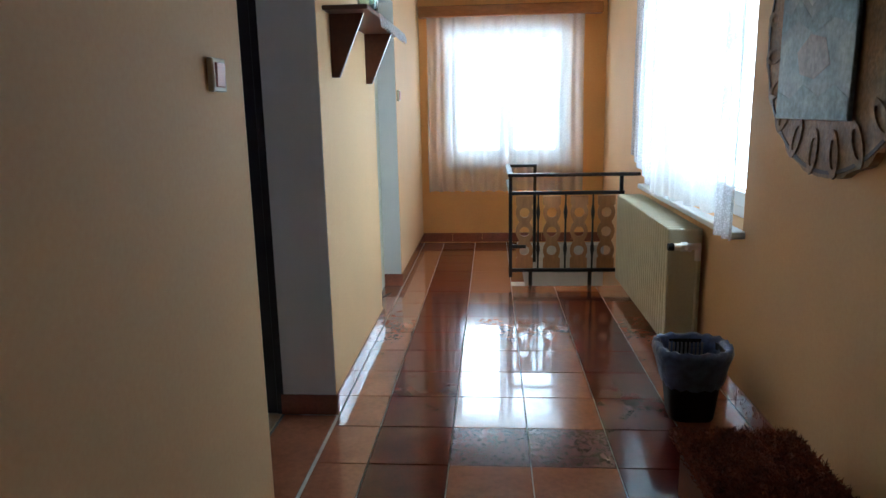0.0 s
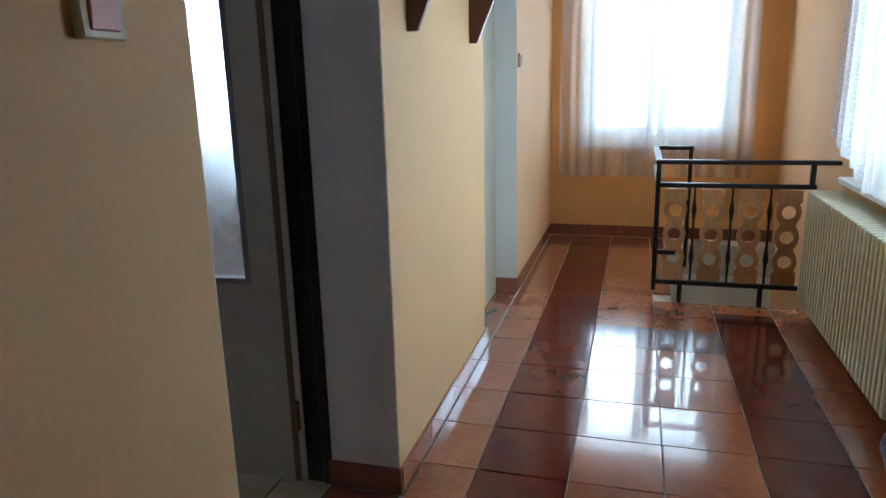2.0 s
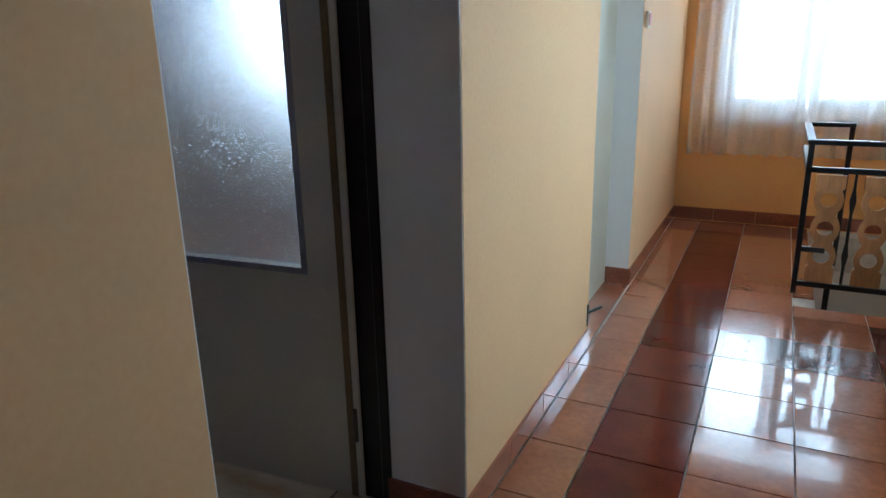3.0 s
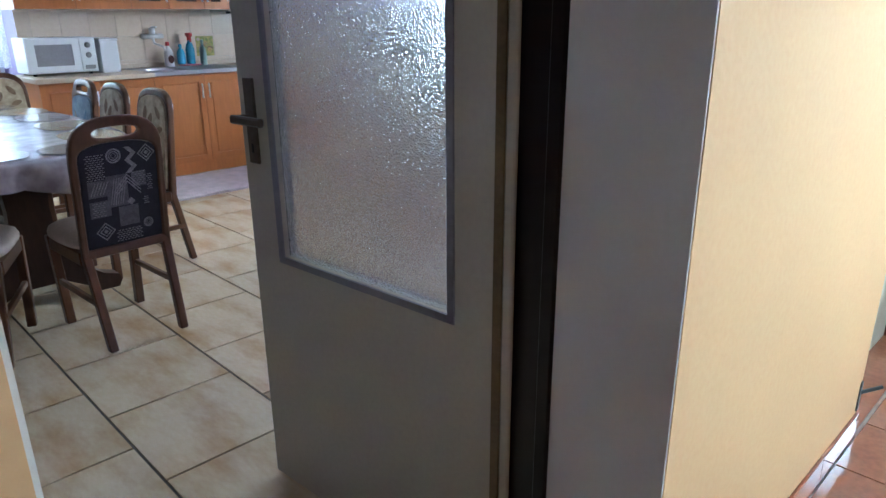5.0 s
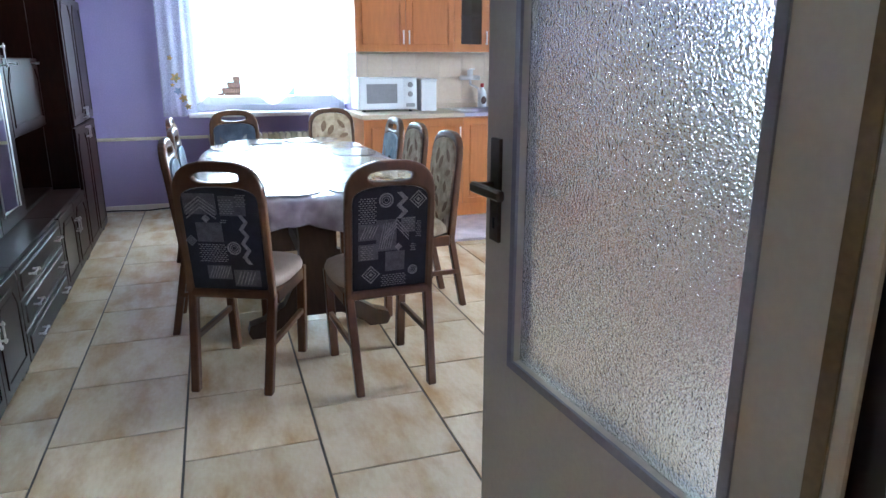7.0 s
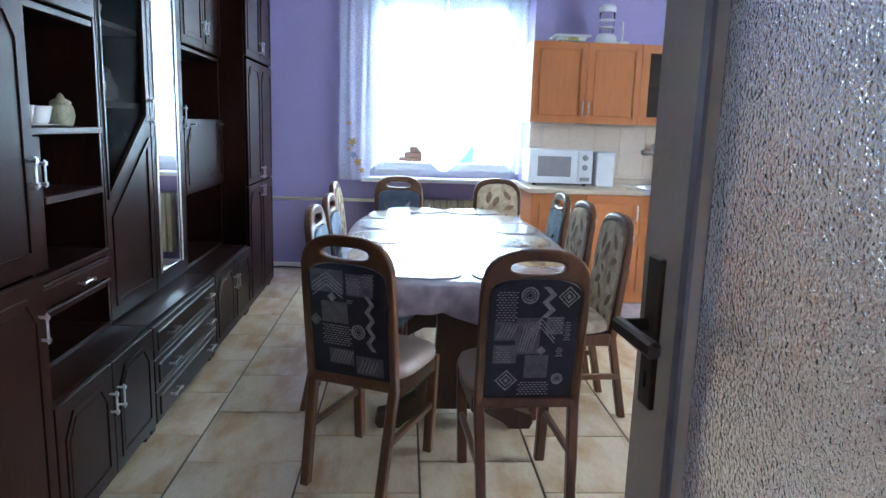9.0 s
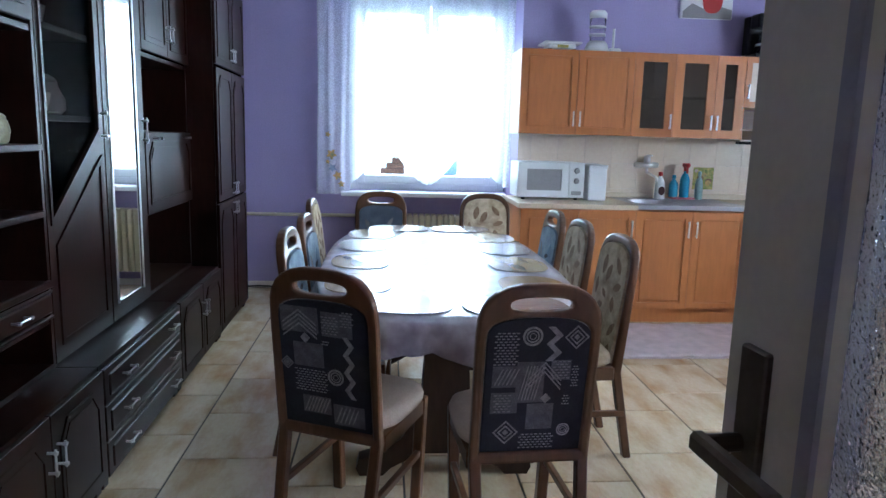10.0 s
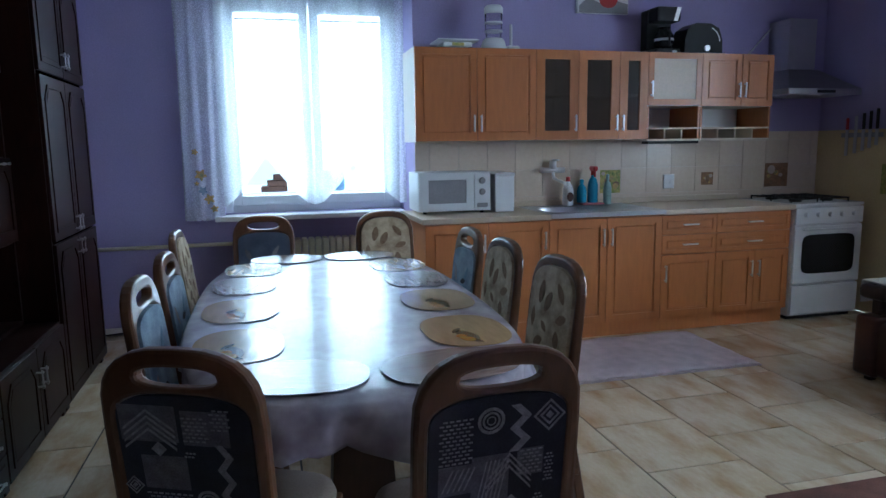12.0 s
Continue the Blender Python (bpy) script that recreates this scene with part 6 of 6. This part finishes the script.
def waste_bin():
    w = thing("waste_bin", "black slotted waste bin lined with a blue bag", "bin", m=pose(0.832, 2.74, 0))
    n = 48

    def shell(prof, power=5.0, wob=0.0):
        b = bmesh.new()
        rings = []
        for r, z in prof:
            rings.append([b.verts.new((x * (1 + wob * math.sin(7 * i + z * 40)), y * (1 + wob * math.cos(5 * i + z * 60)), z + wob * 0.25 * math.sin(i * 1.9))) for i, (x, y) in enumerate(ellipse(0, 0, r, r * 0.9, n, power))])
        for p, q in zip(rings, rings[1:]):
            for i in range(n):
                b.faces.new((p[i], p[(i + 1) % n], q[(i + 1) % n], q[i]))
        return b, rings
    b, rg = shell([(0.088, 0.0), (0.092, 0.01), (0.124, 0.30), (0.119, 0.30), (0.088, 0.015)], 3.6)
    b.faces.new(list(reversed(rg[0])))
    b.faces.new(rg[-1])
    part("bin_body", b, BLACKPLASTIC, w)
    b, rg = shell([(0.112, 0.145), (0.126, 0.175), (0.140, 0.24), (0.156, 0.29), (0.150, 0.318), (0.126, 0.312), (0.117, 0.27), (0.108, 0.19), (0.098, 0.10)], 2.8, wob=0.022)
    part("bag", b, BLUEPLASTIC, w, "blue translucent bin bag", smooth=True)
    for i in range(9):
        y = 0.122
        part("slot_bar", box(-0.072 + i * 0.017, -0.066 + i * 0.017, 0.084, 0.095, 0.21, 0.290, 0.001), TRIMGREY, w)
    return w


waste_bin()


def fur_stool():
    s = thing("fur_stool", "low stool with a shaggy brown fur seat against the wall", "stool", m=pose(0.755, 1.74, 0))
    part("stool_body", box(-0.165, 0.165, -0.27, 0.27, 0.05, 0.25, 0.01), REDWOOD, s)
    for x in (-0.13, 0.13):
        for y in (-0.23, 0.23):
            part("leg", box(x - 0.02, x + 0.02, y - 0.02, y + 0.02, 0.0, 0.05), REDWOOD, s)
    part("seat_pad", box(-0.185, 0.185, -0.29, 0.29, 0.25, 0.285, 0.015, 2), FUR, s)
    b = bmesh.new()
    rnd = random.Random(11)
    for i in range(9000):
        x, y = rnd.uniform(-0.19, 0.19), rnd.uniform(-0.295, 0.295)
        edge = abs(x) > 0.175 or abs(y) > 0.28
        h = rnd.uniform(0.008, 0.019)
        a, w = rnd.uniform(0, 6.283), rnd.uniform(0.0015, 0.0035)
        ox, oy = rnd.uniform(-0.018, 0.018), rnd.uniform(-0.018, 0.018)
        z = 0.283 - (rnd.uniform(0, 0.035) if edge else 0)
        p = [b.verts.new(q) for q in ((x - w * math.cos(a), y - w * math.sin(a), z), (x + w * math.cos(a), y + w * math.sin(a), z), (x + ox * 0.5 + w * 0.8 * math.cos(a), y + oy * 0.5 + w * 0.8 * math.sin(a), z + h * 0.7), (x + ox, y + oy, z + h))]
        b.faces.new((p[0], p[1], p[2]))
        b.faces.new((p[0], p[2], p[3]))
    tagged(part("fur", b, FUR, s), kind="stuff")
    return s


fur_stool()


def plaque():
    p = thing("wall_plaque", "oval carved wooden plaque with a faded landscape picture", "wall decoration")
    cy, cz, ry, rz = 2.20, 1.52, 0.50, 0.455
    n = 120
    outer = []
    for i in range(n):
        a = 2 * math.pi * i / n
        k = 1 + 0.025 * abs(math.sin(10 * a)) + 0.012 * math.sin(23 * a)
        outer.append((cy + ry * k * math.cos(a), cz + rz * k * math.sin(a)))
    part("carved_board", plate(outer, [], 0.025, plane="yz", at=XE - 0.027), PLAQUEWOOD, p)
    for i in range(20):
        a = 2 * math.pi * (i + 0.5) / 20
        u, w = cy + ry * 0.86 * math.cos(a), cz + rz * 0.86 * math.sin(a)
        du, dw = 0.075 * math.cos(a), 0.075 * math.sin(a)
        q = [(u + du * c - dw * 0.42 * s_, w + dw * c + du * 0.42 * s_) for c, s_ in [(math.cos(t), math.sin(t)) for t in [2 * math.pi * k / 14 for k in range(14)]]]
        q2 = [(u + du * 0.62 * c - dw * 0.24 * s_, w + dw * 0.62 * c + du * 0.24 * s_) for c, s_ in [(math.cos(t), math.sin(t)) for t in [2 * math.pi * k / 14 for k in range(14)]]]
        part("carved_petal", plate(q, [q2], 0.006, plane="yz", at=XE - 0.0325), PLAQUEWOOD, p)
    # Carved groove drawn as a raised ring, its darkness put into the colour.
    part("groove_ring", plate([(cy + ry * 0.99 * math.cos(2 * math.pi * i / n), cz + rz * 0.99 * math.sin(2 * math.pi * i / n)) for i in range(n)],
                             [[(cy + ry * 0.965 * math.cos(2 * math.pi * i / n), cz + rz * 0.965 * math.sin(2 * math.pi * i / n)) for i in range(n)]], 0.004, plane="yz", at=XE - 0.0305), PEDESTAL, p)
    pic = part("picture", box(XE - 0.050, XE - 0.036, 2.03, 2.53, 1.235, 1.80, 0.002), PAINTING, p, "faded grey teal landscape picture")
    part("picture_sky", plate([(2.035, 1.62), (2.10, 1.66), (2.17, 1.60), (2.24, 1.63), (2.31, 1.585), (2.40, 1.66), (2.46, 1.62), (2.525, 1.69), (2.525, 1.795), (2.035, 1.795)], [], 0.001, plane="yz", at=XE - 0.0515), PICSKY, pic)
    part("picture_ridge", plate([(2.035, 1.50), (2.16, 1.535), (2.28, 1.50), (2.40, 1.55), (2.525, 1.52), (2.525, 1.60), (2.46, 1.575), (2.40, 1.62), (2.31, 1.55), (2.20, 1.58), (2.10, 1.61), (2.035, 1.58)], [], 0.001, plane="yz", at=XE - 0.0513), PICRIDGE, pic)
    part("picture_meadow", plate([(2.16, 1.40), (2.26, 1.36), (2.36, 1.38), (2.39, 1.45), (2.30, 1.50), (2.20, 1.48)], [], 0.001, plane="yz", at=XE - 0.0516), PICWARM, pic)
    part("picture_ground", plate([(2.035, 1.24), (2.525, 1.24), (2.525, 1.33), (2.42, 1.30), (2.33, 1.345), (2.22, 1.305), (2.12, 1.34), (2.035, 1.30)], [], 0.001, plane="yz", at=XE - 0.0515), PICRIDGE, pic)
    return p


plaque()


def light_switch(y, z, wide, label, material=SWITCHRED):
    s = thing("light_switch", label, "switch", "light switches")
    part("switch_plate", box(XW, XW + 0.016, y - wide, y + wide, z - 0.040, z + 0.040, 0.003), SWITCHCREAM, s)
    b = box(XW + 0.012, XW + 0.0205, y - wide * 0.66, y + wide * 0.66, z - 0.029, z + 0.029, 0.002)
    for v in b.verts:
        v.co.x += 0.05 * (v.co.z - z)
    part("rocker", b, material, s, "salmon red rocker")
    return s


light_switch(1.655, 1.383, 0.040, "cream light switch with a salmon red rocker")
light_switch(4.965, 1.39, 0.036, "small light switch beside the second doorway")


def wall_shelf():
    s = thing("wall_shelf", "red brown wooden wall shelf on two brackets", "shelf")
    part("shelf_board", box(XW, XW + 0.185, 2.80, 3.93, 1.688, 1.706, 0.003), REDWOOD, s)
    for y in (2.935, 3.735):
        b = plate([(XW, 1.430), (XW + 0.032, 1.430), (XW + 0.145, 1.688), (XW, 1.688)], [], 0.020, at=y - 0.010)
        part("bracket", b, REDWOOD, s)
    return s


wall_shelf()
b = bmesh.new()
nseg = 60
rows = []
for j, (ox, z) in enumerate(((0.04, 1.7085), (0.186, 1.709), (0.196, 1.700), (0.200, 1.675), (0.203, 1.640))):
    row = []
    for i in range(nseg + 1):
        k = i / nseg
        zz = z + (0.014 * abs(math.sin(k * 40)) if j == 4 else 0)
        row.append(b.verts.new((XW + ox + (0.006 * math.sin(k * 70) if j > 2 else 0), 3.02 + 0.88 * k, zz)))
    rows.append(row)
for p, q in zip(rows, rows[1:]):
    for i in range(nseg):
        b.faces.new((p[i], p[i + 1], q[i + 1], q[i]))
tagged(part("lace_runner", b, LACE, smooth=True), "white lace runner hanging over the wall shelf", "runner")
tagged(part("glass_vase", lathe([(0.035, 0), (0.045, 0.02), (0.05, 0.10), (0.03, 0.18), (0.04, 0.24), (0.036, 0.24), (0.026, 0.18), (0.044, 0.10), (0.03, 0.01)], 24, (XW + 0.10, 3.30, 1.7105)), clear_glass("green_glass", (0.75, 0.9, 0.82)), smooth=True),
       "pale green glass vase on the wall shelf", "vase")

tagged(part("pelmet", box(-0.66, 1.005, YN - 0.12, YN - 0.002, 2.108, 2.204, 0.006), PELMET), "orange brown wooden curtain pelmet on the end wall", "pelmet")
scallop = lambda k: 0.50 + 0.012 * abs(math.sin(14 * math.pi * k))
cloth("sheer_curtain", "white sheer curtain hanging over the end window", "y", YN - 0.065, -0.595, 0.855, 2.12, scallop, CURTAIN, 15, 0.013, nz=14, seed=12)
cloth("sheer_curtain", "white sheer curtain before the hallway side window", "x", XE - 0.075, 2.965, 4.30, 2.20, lambda k: 0.815 - 0.06 * k + 0.008 * math.sin(30 * k), CURTAIN, 9, 0.010, nz=14, seed=14)
cloth("lace_curtain", "white lace curtain edge hanging beside the hallway window", "x", XE - 0.085, 2.81, 2.97, 2.20, 0.735, LACE, 2, 0.012, nz=12, seed=15)
cloth("lace_curtain", "white lace curtain gathered at the far window edge", "x", XE - 0.085, 4.25, 4.86, 2.20, lambda k: 0.80 + 0.18 * k, LACE, 5, 0.018, nz=12, seed=16)
stop = thing("door_stop", "small dark metal door hook on the wall corner", "door stop")
part("hook_plate", box(XW - 0.03, XW + 0.004, 3.972, 3.992, 0.10, 0.20, 0.002), BLACKMETAL, stop)
part("hook_arm", cyl((XW, 3.985, 0.16), (XW + 0.045, 4.04, 0.175), 0.006), BLACKMETAL, stop)

# ---- pieces: skirting, tiles ----


def shared(name, bm):
    me = bpy.data.meshes.new(name)
    bm.to_mesh(me)
    bm.free()
    return me


def piece(name, me, parent, at, rz=0.0):
    ob = new(name, me)
    ob.parent = parent
    ob.matrix_basis = pose(*at, 0, 0, rz)
    return ob


# skirting of the hallway: runs of tiles
def skirting(name, runs):
    sk = thing(name, "brown glazed skirting tiles along the hallway walls", "skirting")
    sk["kind"] = "structure"
    for (x0, y0), (x1, y1), nx, ny in runs:
        ln = math.hypot(x1 - x0, y1 - y0)
        n = max(1, round(ln / 0.30))
        step = ln / n
        ux, uy = (x1 - x0) / ln, (y1 - y0) / ln
        for i in range(n):
            a, c = i * step + 0.001, (i + 1) * step - 0.001
            p = (x0 + ux * a, y0 + uy * a)
            q = (x0 + ux * c, y0 + uy * c)
            b = box(min(p[0], q[0], p[0] + nx * 0.010, q[0] + nx * 0.010), max(p[0], q[0], p[0] + nx * 0.010, q[0] + nx * 0.010),
                    min(p[1], q[1], p[1] + ny * 0.010, q[1] + ny * 0.010), max(p[1], q[1], p[1] + ny * 0.010, q[1] + ny * 0.010), 0.0, 0.091, 0.002)
            part("skirting_tile", b, SKIRT, sk)
    return sk


skirting("skirting_hallway", [((XW, YS), (XW, D0), 1, 0), ((XW, D1), (XW, 3.99), 1, 0), ((XW, 4.883), (XW, YN), 1, 0), ((XW, YN), (XE, YN), 0, -1),
                              ((XE, SY0), (XE, YS), -1, 0), ((-0.915, D1 - 0.004), (XW + 0.01, D1 - 0.004), 0, -1), ((-0.80, 4.879), (XW + 0.01, 4.879), 0, -1)])

# hallway tiles
XL = [XW + 0.0105, -0.465, -0.161, 0.142, 0.455, 0.757, XE - 0.0105]
PY = 0.3035
for col in range(6):
    x0, x1 = XL[col], XL[col + 1]
    me_by = {}
    j0 = math.ceil((YS - 2.285) / PY)
    for j in range(j0, 15):
        y0, y1 = 2.285 + j * PY, 2.285 + (j + 1) * PY
        y1 = min(y1, YN - 0.011)
        if y1 - y0 < 0.03:
            continue
        xa, xb = x0, x1
        if y1 > SY0 + 0.02 and y0 < SY1 - 0.02 and xb > ST0:      # stairwell opening
            if y0 < SY0 - 0.03:
                y1 = SY0
            elif xa < ST0 - 0.03:
                xb = ST0
            else:
                continue
        border_row = j in (0, 6) or j == -6
        dark = (col == 1 and y0 < 6.1) or (col == 4 and y1 < 4.75) or (border_row and col in (2, 3))
        mt = (MAROON_SPECK if border_row and col in (2, 3) else MAROON) if dark else TERRA
        key = (round(xb - xa, 3), round(y1 - y0, 3), mt.name)
        if key not in me_by:
            g = 0.0024
            b = box(g, xb - xa - g, g, y1 - y0 - g, -0.008, 0.0, 0.0012)
            me_by[key] = shared("floor_tile", b)
            me_by[key].materials.append(mt)
        piece("floor_tile", me_by[key], floor_hall, (xa, y0, 0.0))
# tiles in the doorway
b = box(0.002, XW - 0.012 + 0.915, 0.002, D1 - D0 - 0.024, -0.007, 0.0, 0.0012)
me = shared("floor_tile", b)
me.materials.append(TERRA)
piece("floor_tile", me, floor_hall, (-0.905, D0 + 0.010, 0.0))

# kitchen tiles, in staggered columns
PC, PX = 0.4483, 0.456
kit = {}
for c_ in range(-2, 12):
    y0, y1 = 1.465 + c_ * PC, 1.465 + (c_ + 1) * PC
    ya, yb = max(y0, KS), min(y1, KN - 0.012)
    if yb - ya < 0.02:
        continue
    off = -2.46 if c_ % 2 == 0 else -2.685
    k = math.floor((KX - off) / PX)
    while off + k * PX < -0.92:
        xa, xb = max(off + k * PX, KX), min(off + (k + 1) * PX, -0.912)
        k += 1
        if xb - xa < 0.02:
            continue
        if xb > KE and not (ya > D0 and yb < D1):
            if yb <= D0 + 0.05 or ya >= D1 - 0.05:
                xb = min(xb, KE)
        if xb - xa < 0.02:
            continue
        key = (round(xb - xa, 3), round(yb - ya, 3))
        if key not in kit:
            g = 0.0042
            kit[key] = shared("floor_tile", box(g, xb - xa - g, g, yb - ya - g, -0.006, 0.0, 0.0012))
            kit[key].materials.append(MARBLE)
        piece("floor_tile", kit[key], floor_kit, (xa, ya, 0.0))

# wall tiles behind the worktop
splash = structure("backsplash", box(KB, KB + 0.003, 3.30, KN - 0.012, 0.86, 1.40), GROUT, "cream tiled splashback behind the worktop", "splashback")
tw, th = 0.2155, 0.196
bt = {}
for i in range(-1, 16):
    for j in range(3):
        y0, y1 = 3.4035 + i * tw, 3.4035 + (i + 1) * tw
        ya, yb = max(y0, 3.30), min(y1, KN - 0.013)
        z0, z1 = 0.938 + j * th, 0.938 + (j + 1) * th
        za, zb = z0, min(z1, 1.40)
        if yb - ya < 0.02 or zb - za < 0.02:
            continue
        key = (round(yb - ya, 3), round(zb - za, 3))
        if key not in bt:
            bt[key] = shared("wall_tile", box(0.0, 0.006, 0.0012, yb - ya - 0.0012, 0.0012, zb - za - 0.0012, 0.001))
            bt[key].materials.append(BACKTILE)
        piece("wall_tile", bt[key], splash, (KB + 0.002, ya, za))
b = box(KB + 0.002, KB + 0.007, 3.30, KN - 0.013, 0.868, 0.936, 0.001)
part("tile_strip", b, BACKTILE, splash)
for y0, y1, z0, z1 in ((4.735, 4.905, 0.945, 1.12), (5.615, 5.723, 0.985, 1.085), (6.205, 6.425, 0.955, 1.145)):
    pt = part("picture_tile", box(KB + 0.0085, KB + 0.010, y0, y1, z0, z1), GREEN if y0 < 5 else PLAQUEWOOD, splash, "printed decorative tile")
    rnd = random.Random(int(y0 * 100))
    for k in range(7):
        r = (y1 - y0) * rnd.uniform(0.08, 0.17)
        part("fruit_print", plate(ellipse(rnd.uniform(y0 + r, y1 - r), rnd.uniform(z0 + r, z1 - r), r, r * rnd.uniform(0.7, 1.0), 14), [], 0.0005, plane="yz", at=KB + 0.0101 + 0.0001 * k), (FLOWERS, SEATCLOTH, LEAFPRINT)[k % 3], pt)
